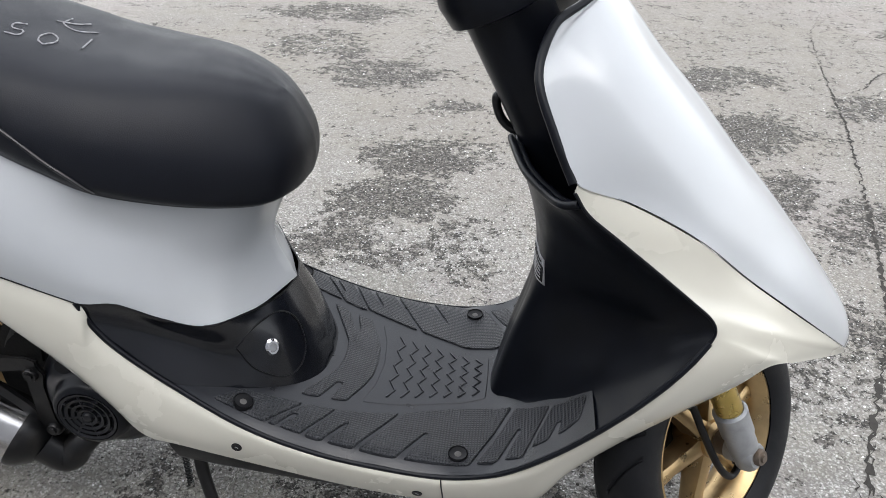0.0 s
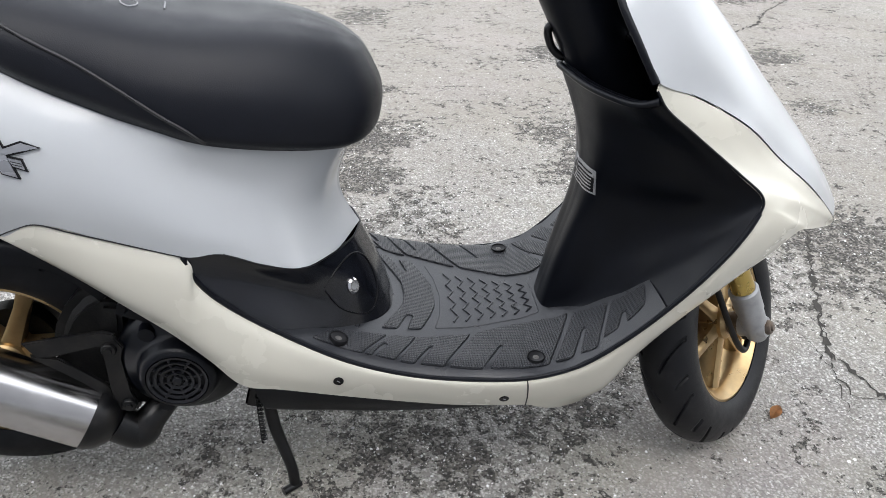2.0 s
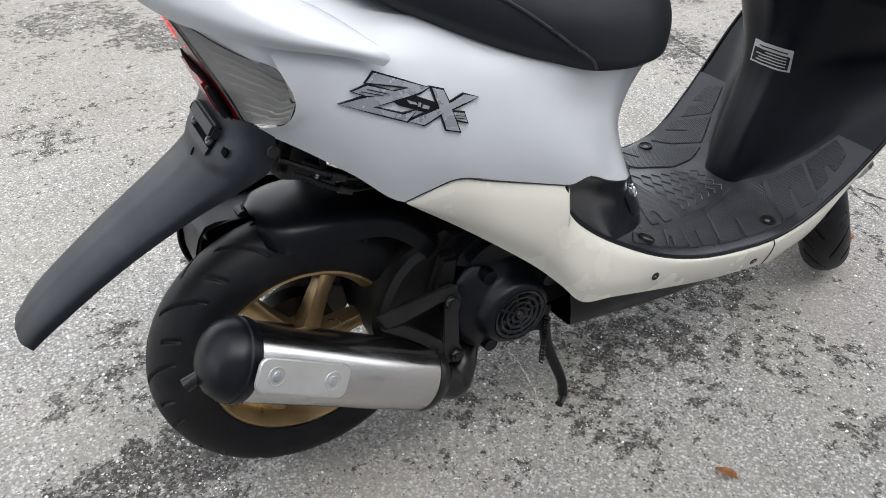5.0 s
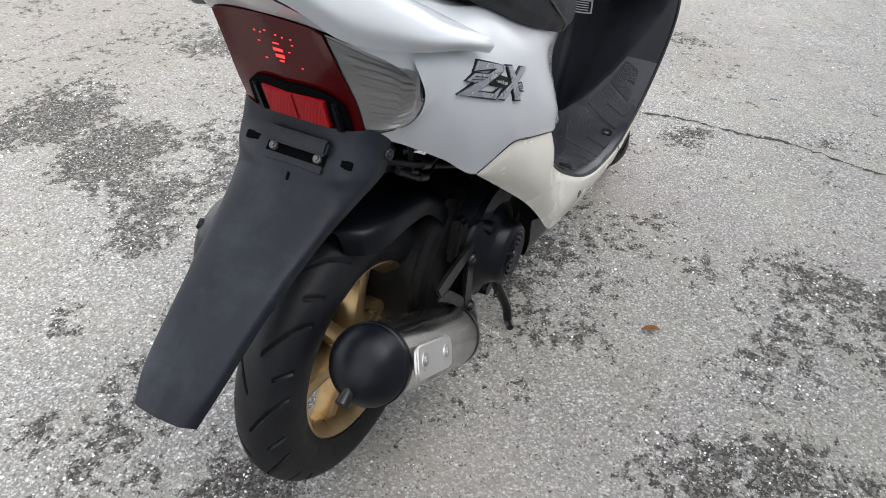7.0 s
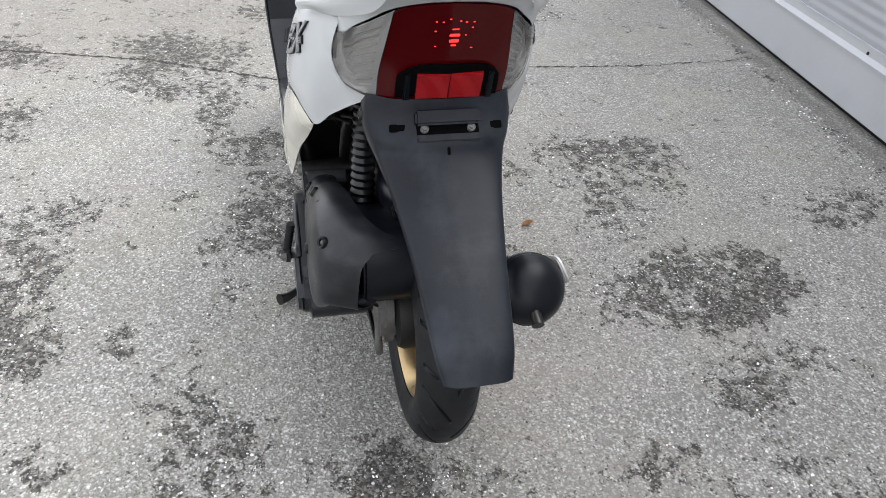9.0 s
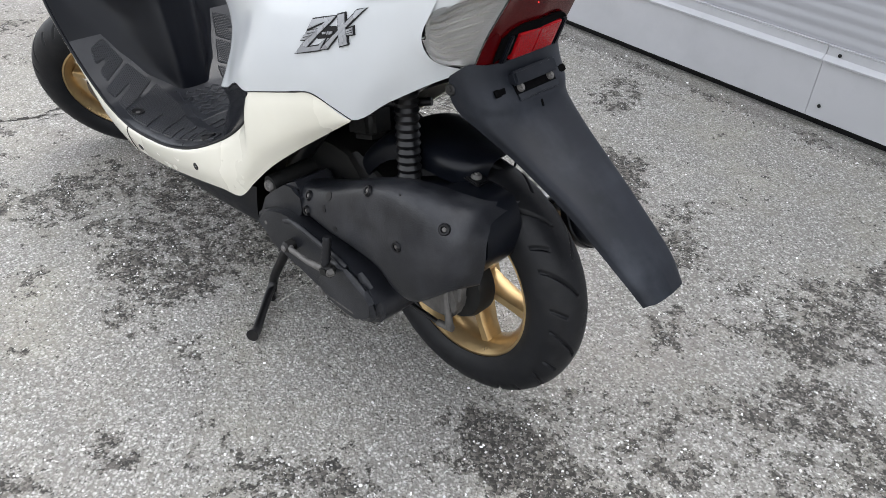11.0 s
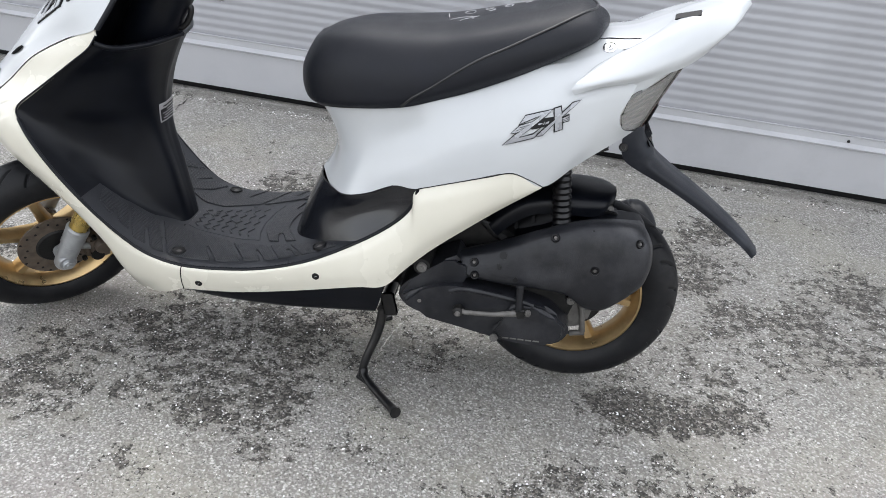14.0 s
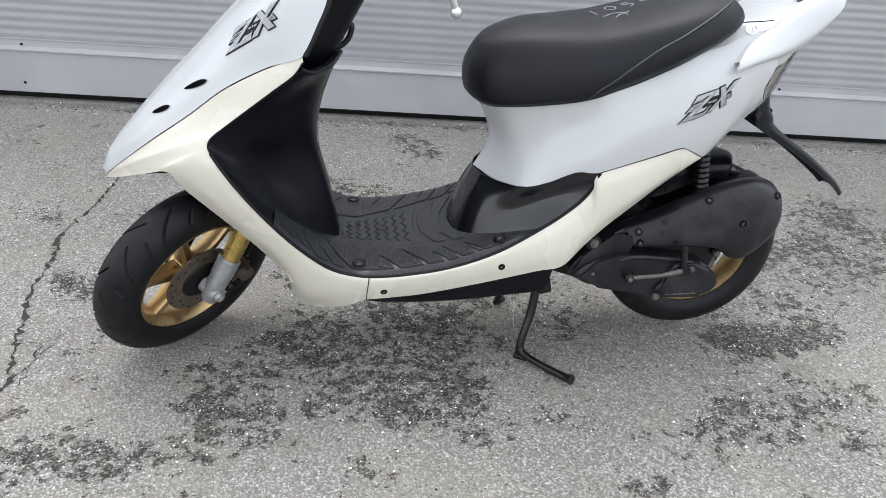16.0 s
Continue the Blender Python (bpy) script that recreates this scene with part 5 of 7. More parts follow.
    for y in (-0.052, 0.052):
        part("surround_rib", prism([(y - 0.004, -0.022), (y + 0.004, -0.022), (y + 0.003, 0.018), (y - 0.003, 0.018)], -0.0065, 0.0, 0.0015, m=slope), BLACK, lamp)
    # glints of the lamp, drawn as small glowing chips laid on the lens
    bm = bmesh.new()
    rng = random.Random(4)
    spots = [(0.0, 0.0, 0.012, 0.0036), (0.0, -0.008, 0.011, 0.0040), (0.0, -0.014, 0.006, 0.0020), (0.0, 0.008, 0.008, 0.0016)]
    spots += [(-0.045 + 0.0085 * i + rng.uniform(-0.002, 0.002), 0.020 + rng.uniform(-0.004, 0.003), 0.0022, 0.0012) for i in range(11) if 2 < i < 9]
    spots += [(rng.uniform(-0.035, 0.035), rng.uniform(-0.022, 0.012), 0.0024, 0.0010) for _ in range(5)]
    for y, z, w, h in spots:
        q, n = onto(face, (-0.2, y - 0.004, 0.713 + z), (1, 0, 0))
        block((0.0008, w, h), Matrix.Translation(q + n * 0.0003) @ pose(0, 0, 0, 0, -20, 0), 0.0002, bm, 1)
    part("lamp_glint", bm, GLOW, lamp, "bright red lamp glints, painted as glowing chips on the lens")
    # mudguard
    F = across(
        [(-0.024, 0.096, 0.606), (-0.026, 0.097, 0.582), (-0.038, 0.092, 0.56), (-0.07, 0.082, 0.54), (-0.125, 0.07, 0.512), (-0.205, 0.058, 0.466), (-0.29, 0.049, 0.408), (-0.322, 0.042, 0.381)],
        [(-0.047, 0.0885, 0.6235), (-0.052, 0.092, 0.598), (-0.068, 0.088, 0.574), (-0.084, 0.079, 0.553), (-0.132, 0.067, 0.523), (-0.211, 0.055, 0.476), (-0.296, 0.046, 0.417), (-0.327, 0.039, 0.386)],
        [(-0.062, 0.060, 0.622), (-0.069, 0.060, 0.598), (-0.088, 0.054, 0.574), (-0.100, 0.048, 0.555), (-0.139, 0.042, 0.526), (-0.216, 0.036, 0.479), (-0.300, 0.031, 0.420), (-0.333, 0.028, 0.388)],
        [(-0.066, 0.000, 0.621), (-0.072, 0.000, 0.598), (-0.092, 0.000, 0.575), (-0.104, 0.000, 0.556), (-0.142, 0.000, 0.527), (-0.219, 0.000, 0.480), (-0.303, 0.000, 0.421), (-0.336, 0.000, 0.390)],
    )
    guard = part("mudguard", sheet(F, 49, 18, 0.004, mirror=True), GREYBLACK, scooter, "long faded black plastic mudguard")
    tree = skin(guard)
    view = Vector((0.70, 0, -0.71))

    def on_guard(y, z):
        return onto(tree, Vector((-0.09, y, z)) - view * 0.2, view)

    def plate(name, y, z, w, h, d, mat, bevel=0.0015, label=""):
        q, n = on_guard(y, z)
        side = Y.cross(n).normalized()
        m = Matrix.Translation(q) @ Matrix((side, Y, n)).transposed().to_4x4()
        return part(name, block((h, w, d), m, bevel), mat, guard, label)
    # thin black plate on the surface, painted as the recess's shade
    plate("plate_recess", -0.006, 0.597, 0.080, 0.028, 0.0014, HOLLOW, 0.0005)
    plate("recess_lip", -0.006, 0.581, 0.080, 0.010, 0.0030, GREYBLACK, 0.001)
    plate("plate_bracket", -0.006, 0.616, 0.084, 0.018, 0.022, GREYBLACK, 0.003, "black plate bracket")
    for y in (0.024, -0.036):
        q, n = on_guard(y, 0.597)
        part("bracket_bolt", bolt(q + n * 0.001, n, 0.0058, 0.006), GEARBOX, guard)
    for y in (0.057, -0.067):
        plate("slot", y, 0.603, 0.022, 0.010, 0.0022, HOLLOW)
    plate("hole", -0.005, 0.557, 0.004, 0.010, 0.002, HOLLOW, 0.0005)
    for side in (1, -1):
        part("side_bolt", bolt((-0.028, 0.096 * side, 0.588), (0, side, 0.15), 0.008, 0.005), STEELBLACK, guard)


def build_engine():
    # left: transmission case and its airbox cover
    low = [(0.335, 0.262), (0.308, 0.234), (0.219, 0.217), (0.110, 0.200), (0.034, 0.206), (0.011, 0.237), (0.029, 0.263), (0.064, 0.286), (0.130, 0.298), (0.217, 0.305), (0.270, 0.298)]
    case = part("transmission_case", prism(low, 0.075, 0.183, 0.010, smooth_n=3, seg=3), CASE, scooter, "black transmission case with kick starter")
    part("clutch_bulge", prism([(0.125, 0.290), (0.064, 0.284), (0.032, 0.262), (0.016, 0.237), (0.038, 0.211), (0.105, 0.205), (0.160, 0.222), (0.132, 0.256)], 0.180, 0.193, 0.008, smooth_n=3, seg=3, taper=0.96), CASE, case)
    part("case_rib", tube([(0.245, 0.181, 0.292), (0.215, 0.183, 0.302), (0.130, 0.184, 0.296), (0.085, 0.184, 0.288)], 0.005, 10, n=20), CASE, case)
    part("case_back", prism([(0.30, 0.25), (0.02, 0.22), (0.00, 0.30), (0.05, 0.345), (0.22, 0.345), (0.30, 0.30)], 0.06, 0.140, 0.01), DARK, case)
    shell = across(
        [(0.238, 0.112, 0.348), (0.160, 0.114, 0.381), (0.090, 0.114, 0.415), (0.030, 0.112, 0.440), (-0.020, 0.106, 0.450), (-0.060, 0.096, 0.450), (-0.088, 0.070, 0.440), (-0.100, 0.020, 0.425)],
        [(0.238, 0.128, 0.352), (0.160, 0.129, 0.384), (0.090, 0.130, 0.420), (0.030, 0.131, 0.445), (-0.020, 0.132, 0.456), (-0.060, 0.126, 0.455), (-0.092, 0.110, 0.445), (-0.108, 0.085, 0.425)],
        [(0.238, 0.145, 0.349), (0.160, 0.147, 0.380), (0.090, 0.149, 0.416), (0.030, 0.150, 0.441), (-0.020, 0.152, 0.451), (-0.060, 0.149, 0.450), (-0.096, 0.134, 0.437), (-0.114, 0.100, 0.418)],
        [(0.236, 0.154, 0.340), (0.160, 0.158, 0.369), (0.090, 0.160, 0.401), (0.030, 0.162, 0.426), (-0.020, 0.165, 0.434), (-0.062, 0.164, 0.433), (-0.102, 0.150, 0.422), (-0.119, 0.110, 0.405)],
        [(0.228, 0.162, 0.330), (0.158, 0.166, 0.348), (0.088, 0.168, 0.366), (0.030, 0.171, 0.378), (-0.020, 0.174, 0.384), (-0.066, 0.172, 0.386), (-0.107, 0.158, 0.382), (-0.123, 0.115, 0.370)],
        [(0.204, 0.166, 0.3195), (0.150, 0.170, 0.3190), (0.086, 0.172, 0.3210), (0.030, 0.174, 0.3190), (-0.010, 0.174, 0.300), (-0.050, 0.171, 0.302), (-0.100, 0.158, 0.340), (-0.117, 0.115, 0.338)],
        [(0.204, 0.150, 0.3165), (0.150, 0.152, 0.3160), (0.086, 0.150, 0.3170), (0.030, 0.150, 0.3150), (-0.008, 0.152, 0.290), (-0.046, 0.150, 0.294), (-0.092, 0.138, 0.332), (-0.106, 0.100, 0.330)],
        [(0.206, 0.100, 0.318), (0.150, 0.100, 0.318), (0.086, 0.100, 0.320), (0.030, 0.100, 0.318), (-0.006, 0.110, 0.305), (-0.044, 0.112, 0.308), (-0.084, 0.105, 0.338), (-0.096, 0.085, 0.334)],
    )
    box = part("airbox_cover", sheet(shell, 42, 42, 0.003), CASE, scooter, "scuffed black plastic airbox cover")
    part("airbox", prism([(0.23, 0.318), (0.22, 0.330), (0.09, 0.388), (0.03, 0.415), (-0.02, 0.434), (-0.064, 0.438), (-0.096, 0.436), (-0.114, 0.400), (-0.110, 0.352), (-0.07, 0.318), (0.03, 0.32)], 0.028, 0.106, 0.014, smooth_n=2, seg=3), BLACK, scooter, "black airbox body")
    tab = part("airbox_tab", block((0.030, 0.024, 0.006), pose(-0.036, 0.044, 0.441, 0, -6, 0), 0.002), STEELBLACK, scooter, "steel bolt tab on the airbox")
    part("tab_bolt", bolt((-0.036, 0.044, 0.444), (0.05, -0.2, 1), 0.008, 0.007), GEARBOX, tab)
    duct = part("intake_snorkel", prism([(0.240, 0.358), (0.285, 0.327), (0.322, 0.294), (0.343, 0.266), (0.338, 0.244), (0.308, 0.236), (0.272, 0.262), (0.240, 0.296), (0.206, 0.321), (0.226, 0.334)], 0.085, 0.166, 0.016, smooth_n=2, seg=4), CASE, scooter, "black rubbery intake snorkel")
    tree = skin(box)
    for x, z in ((0.065, 0.421), (-0.085, 0.432), (-0.014, 0.375), (0.206, 0.348), (0.202, 0.326)):
        q, n = onto(tree, (x, 0.3, z), (0, -1, 0))
        b = part("cover_bolt", lathe([(0, 0.0005), (0.004, 0.0005), (0.0048, 0.0035), (0.007, 0.004), (0.0085, 0.001), (0.0085, -0.006)], q, n, 16), INK, box)
        part("bolt_head", bolt(q + n * 0.0005, n, 0.0035, 0.0022), GEARBOX, b)
    for x, z, r in ((0.154, 0.371, 0.0075), (0.160, 0.352, 0.0035), (0.126, 0.331, 0.005), (0.172, 0.380, 0.004), (0.00, 0.445, 0.002)):
        q, n = onto(tree, (x, 0.3, z), (0, -1, 0))
        part("drain_hole", lathe([(0, 0.0006), (r, 0.0006), (r, -0.002)], q, n, 14), INK, box)
    for place in ((0.016, 0.155, 0.294), (0.300, 0.178, 0.262), (0.150, 0.186, 0.206)):
        part("case_bolt", bolt(place, Y, 0.008, 0.006), GEARBOX, case)
    part("case_lug", tube([(0.016, 0.10, 0.294), (0.016, 0.154, 0.294)], 0.010, 14), DARK, case)
    part("mount_bolt", bolt((0.303, 0.165, 0.326), Y, 0.010, 0.009), GEARBOX, scooter, "greasy alloy engine mount bolt")
    part("mount_rubber", tube([(0.303, 0.08, 0.326), (0.303, 0.165, 0.326)], [0.020, 0.016], 18), DARK, scooter, "black engine mount rubber")
    for i in range(5):
        part("case_lettering", block((0.012, 0.0012, 0.003), pose(0.128 - 0.0145 * i, 0.1932, 0.2145 + 0.0005 * i, 0, 3, 0), 0.0003), GEARBOX, case, "worn raised lettering bar")
    kick = part("kick_lever", tube([(0.224, 0.190, 0.259), (0.21, 0.197, 0.260), (0.16, 0.203, 0.268), (0.111, 0.205, 0.280)], [0.006, 0.0045, 0.0045, 0.0065], 12), GEARBOX, scooter, "dull metal kick start lever, folded")
    part("kick_boss", lathe([(0, 0.014), (0.006, 0.014), (0.010, 0.010), (0.010, -0.012), (0, -0.012)], (0.224, 0.188, 0.258), Y, 20), DARK, kick)
    part("kick_bolt", bolt((0.224, 0.202, 0.258), Y, 0.0055, 0.004), GEARBOX, kick)
    part("kick_joint", block((0.026, 0.020, 0.022), pose(0.108, 0.203, 0.281, 0, 14, 0), 0.006, seg=3), DARK, kick)
    part("joint_bolt", bolt((0.095, 0.207, 0.285), Y, 0.006, 0.008), GEARBOX, kick)
    rings = [0.0062 + (0.0013 if i % 2 else 0) for i in range(13)]
    part("kick_pedal", tube([(0.112 + 0.0003 * i, 0.204 - 0.0008 * i, 0.286 + 0.0040 * i) for i in range(13)], rings, 14), RUBBER, kick, "ribbed rubber pedal")
    # crankcase across the machine
    part("crankcase", prism([(0.345, 0.20), (0.16, 0.17), (0.10, 0.21), (0.09, 0.29), (0.14, 0.37), (0.24, 0.395), (0.33, 0.375), (0.37, 0.30)], -0.085, 0.08, 0.02, smooth_n=3, seg=3), DARK, scooter, "grimy dark engine block")
    part("brake_plate", prism([(0.06, 0.185), (-0.01, 0.18), (-0.035, 0.21), (-0.03, 0.27), (0.05, 0.29), (0.11, 0.25)], 0.040, 0.072, 0.01, smooth_n=3), GEARBOX, scooter, "dirty alloy gearbox casting")
    arm = part("brake_arm", tube([(-0.012, 0.072, 0.255), (-0.022, 0.074, 0.215), (-0.028, 0.073, 0.178)], [0.008, 0.005, 0.007], 10), GEARBOX, scooter, "alloy brake arm")
    part("brake_adjuster", tube([(-0.034, 0.073, 0.176), (-0.004, 0.073, 0.170)], 0.006, 10), GEARBOX, arm)
    part("brake_cable", tube([(-0.004, 0.073, 0.170), (0.10, 0.075, 0.172), (0.22, 0.078, 0.190), (0.33, 0.07, 0.21)], 0.004, 8, n=24), INK, scooter, "black brake cable")
    # right: cooling fan shroud
    o = Vector((0.278, 0, 0.276))
    fan = part("fan_shroud", lathe([(0.090, -0.070), (0.093, -0.096), (0.089, -0.112), (0.074, -0.124), (0.062, -0.130), (0.056, -0.138), (0.053, -0.150), (0.048, -0.156), (0.043, -0.158), (0.041, -0.152), (0.0, -0.152)], o, Y, 56), BLACK, scooter, "black plastic fan shroud with round grille")
    for r in (0.010, 0.019, 0.028, 0.037):
        part("grille_ring", lathe([(r, -0.157), (r + 0.0042, -0.1585), (r + 0.0042, -0.151), (r, -0.151)], o, Y, 40, closed=True), CASE, fan)
    for i in range(8):
        t = math.pi / 4 * i + 0.2
        part("grille_spoke", block((0.032, 0.006, 0.004), Matrix.Translation(o + Vector((0.023 * math.cos(t), -0.1545, 0.023 * math.sin(t)))) @ Matrix.Rotation(-t, 4, "Y"), 0.001), CASE, fan)
    part("grille_hub", lathe([(0, -0.161), (0.006, -0.160), (0.008, -0.156), (0.008, -0.151)], o, Y, 20), CASE, fan)
    for t in (2.1, 4.3, 0.3):
        q = o + Vector((0.072 * math.cos(t), -0.122, 0.072 * math.sin(t)))
        part("shroud_boss", tube([q + Y * 0.02, q - Y * 0.010], [0.014, 0.011], 16), BLACK, fan)
    part("intake_duct", prism([(0.20, 0.36), (0.25, 0.40), (0.33, 0.39), (0.36, 0.34), (0.30, 0.33)], -0.12, -0.03, 0.012, smooth_n=3), BLACK, scooter, "black cooling duct")
    part("cylinder_shroud", prism([(0.30, 0.24), (0.34, 0.32), (0.40, 0.34), (0.46, 0.30), (0.45, 0.24), (0.38, 0.22)], -0.10, 0.06, 0.012, smooth_n=3), DARK, scooter, "dark cylinder shroud")
    # hugger over the rear tyre
    grid = []
    for ang in (101.5, 97, 88, 74, 58, 42, 26):
        t = radians(ang)
        row = []
        for w, dr in ((0.072, -0.030), (0.068, -0.004), (0.045, 0.008), (0.0, 0.012), (-0.045, 0.008), (-0.068, -0.004), (-0.072, -0.030)):
            k = 0.45 if ang > 100 else (0.85 if ang > 95 else 1)
            r = 0.224 + dr + 0.019 * min(max((80 - ang) / 20, 0), 1)
            row.append((r * math.cos(t), w * k - 0.006, 0.237 + r * math.sin(t)))
        grid.append(row)
    part("inner_fender", sheet(grid, 36, 24, 0.003), BLACK, scooter, "black plastic tyre hugger")
    # shock absorber with ribbed boot, left of the wheel
    a, b = Vector((0.050, 0.088, 0.395)), Vector((0.082, 0.075, 0.610))
    rad = [0.0185 if i % 2 else 0.0155 for i in range(37)]
    part("shock_absorber", tube([a.lerp(b, i / 36) for i in range(37)], rad, 20), STEELBLACK, scooter, "black shock absorber in a ribbed boot")
    # clutter under the cowl
    part("frame_tube", tube([(0.36, 0.08, 0.30), (0.22, 0.085, 0.46), (0.06, 0.08, 0.58), (-0.02, 0.06, 0.64)], 0.014, 12, n=20), STEELBLACK, scooter, "black steel frame tube")
    part("frame_tube", tube([(0.36, -0.08, 0.30), (0.22, -0.085, 0.46), (0.06, -0.08, 0.58), (-0.02, -0.06, 0.64)], 0.014, 12, n=20), STEELBLACK, scooter, "black steel frame tube")
    part("luggage_box", block((0.36, 0.20, 0.14), pose(0.27, 0, 0.56, 0, 12, 0), 0.03, seg=3), BLACK, scooter, "black under seat box")
    part("carburettor", block((0.06, 0.055, 0.06), pose(0.19, 0.045, 0.45, 10, 15, 5), 0.012, seg=3), DARK, scooter, "dark carburettor")
    part("carburettor_top", tube([(0.185, 0.06, 0.47), (0.178, 0.065, 0.52)], [0.016, 0.013], 16), STEELBLACK, scooter)
    for k, (p, q, r) in enumerate((((0.30, 0.06, 0.40), (0.16, 0.10, 0.50), (0.05, 0.05, 0.53)), ((0.28, 0.09, 0.42), (0.22, 0.11, 0.47), (0.13, 0.09, 0.50)), ((0.12, -0.06, 0.50), (0.06, -0.09, 0.53), (-0.01, -0.05, 0.56)), ((0.24, -0.08, 0.44), (0.15, -0.10, 0.49), (0.06, -0.06, 0.52)))):
        part("hose", tube([p, q, r], 0.006, 10, n=16), INK, scooter, "black rubber hose")
    for k, (p, q, r) in enumerate((((0.10, -0.095, 0.525), (0.04, -0.108, 0.545), (-0.02, -0.088, 0.572)), ((0.12, -0.085, 0.505), (0.05, -0.100, 0.520), (-0.01, -0.098, 0.556)), ((0.07, -0.070, 0.500), (0.03, -0.095, 0.535), (0.03, -0.092, 0.580)))):
        loom = part("wire_loom", tube([p, q, r], 0.0038, 8, n=16), INK, scooter, "black wiring loom under the tail")
        part("wire_clip", tube([Vector(q) + Vector((0.008, -0.001, -0.003)), Vector(q) - Vector((0.008, -0.001, -0.003))], 0.0062, 10), STEELBLACK, loom, "dull metal clip")
    part("oil_filter", block((0.06, 0.05, 0.06), pose(0.01, -0.045, 0.555, 0, 20, 10), 0.01), STEELBLACK, scooter, "black coil under the tail")
    # exhaust on the right
    f, r = Vector((0.136, -0.1154, 0.1863)), Vector((-0.118, -0.1285, 0.346))
    ax = (r - f).normalized()
    L = (r - f).length
    can = part("silencer", lathe([(0.042, -0.008), (0.049, 0.0), (0.0505, 0.004), (0.0505, L - 0.002), (0.047, L)], f, ax, 64), STEEL, scooter, "polished stainless silencer with black end cap")
    part("end_cap", lathe([(0.0515, L - 0.008), (0.0530, L - 0.004), (0.0530, L + 0.005), (0.0510, L + 0.007), (0.0512, L + 0.013), (0.0490, L + 0.016), (0.0440, L + 0.027), (0.0340, L + 0.036), (0.0190, L + 0.042), (0, L + 0.044)], f, ax, 56), BLACK, can, "black domed end cap")
    part("front_cone", lathe([(0.051, 0.004), (0.0515, -0.003), (0.047, -0.016), (0.034, -0.032), (0.022, -0.038)], f, ax, 48), STEELBLACK, can, "black front cone")
    q = Vector((-0.160, -0.126, 0.338))
    part("tail_pipe", tube([q + Vector((0.02, 0, 0.03)), q, q + Vector((-0.020, 0, -0.008))], [0.0085, 0.0085, 0.009], 14), STEELBLACK, can, "small black tail pipe")
    mid = Vector((-0.0515, -0.1820, 0.3300))
    n = (mid - (f + ax * (mid - f).dot(ax))).normalized()
    xa = -ax
    za = xa.cross(n) * -1
    base = Matrix((xa, -n, za)).transposed().to_4x4()
    shield = part("heat_shield", prism([(sx * 0.052 + 0.013 * math.cos(a), sz * 0.0105 + 0.0115 * math.sin(a)) for sx, sz, a0 in ((1, 1, 0), (-1, 1, 90), (-1, -1, 180), (1, -1, 270)) for a in (radians(a0), radians(a0 + 30), radians(a0 + 60), radians(a0 + 90))], -0.003, 0.003, 0.0022, m=Matrix.Translation(mid) @ base, seg=3), BRUSHED, can, "brushed metal heat shield with two bolts")
    for d in (-0.040, 0.040):
        part("shield_dimple", lathe([(0.010, 0.0036), (0.0115, 0.004), (0.012, 0.0025)], mid + xa * d, n, 24), BRUSHED, shield)
        part("shield_bolt", bolt(mid + xa * d + n * 0.003, n, 0.0065, 0.003), ALU, shield)
    part("exhaust_elbow", tube([f - ax * 0.035, f - ax * 0.07 + Vector((0, 0.0, -0.004)), Vector((0.215, -0.105, 0.165)), Vector((0.245, -0.075, 0.185)), Vector((0.30, -0.05, 0.21)), Vector((0.38, -0.02, 0.22))], [0.030, 0.027, 0.022, 0.019, 0.017, 0.016], 18, n=30), STEELBLACK, can, "black exhaust pipe")
    brk = part("exhaust_bracket", prism([(0.175, 0.327), (0.196, 0.326), (0.204, 0.311), (0.195, 0.290), (0.197, 0.228), (0.208, 0.206), (0.196, 0.192), (0.178, 0.196), (0.172, 0.228), (0.175, 0.290)], -0.122, -0.114, 0.002), STEELBLACK, can, "black steel exhaust bracket")
    part("bracket_arm", prism([(0.072, 0.326), (0.126, 0.334), (0.181, 0.340), (0.196, 0.335), (0.196, 0.312), (0.168, 0.318), (0.114, 0.302), (0.086, 0.300)], -0.1215, -0.1145, 0.002), STEELBLACK, brk)
    part("bracket_arm", prism([(0.078, 0.306), (0.114, 0.298), (0.142, 0.271), (0.160, 0.254), (0.174, 0.240), (0.176, 0.206), (0.140, 0.250), (0.112, 0.278), (0.080, 0.298)], -0.1210, -0.1150, 0.002), STEELBLACK, brk)
    for place in ((0.185, -0.122, 0.311), (0.194, -0.122, 0.208)):
        part("bracket_bolt", bolt(place, -Y, 0.011, 0.008), STEELBLACK, brk)
    part("engine_mount", prism([(0.160, 0.31), (0.180, 0.375), (0.208, 0.372), (0.200, 0.315)], -0.105, -0.085, 0.006), DARK, scooter, "dull alloy engine mount")


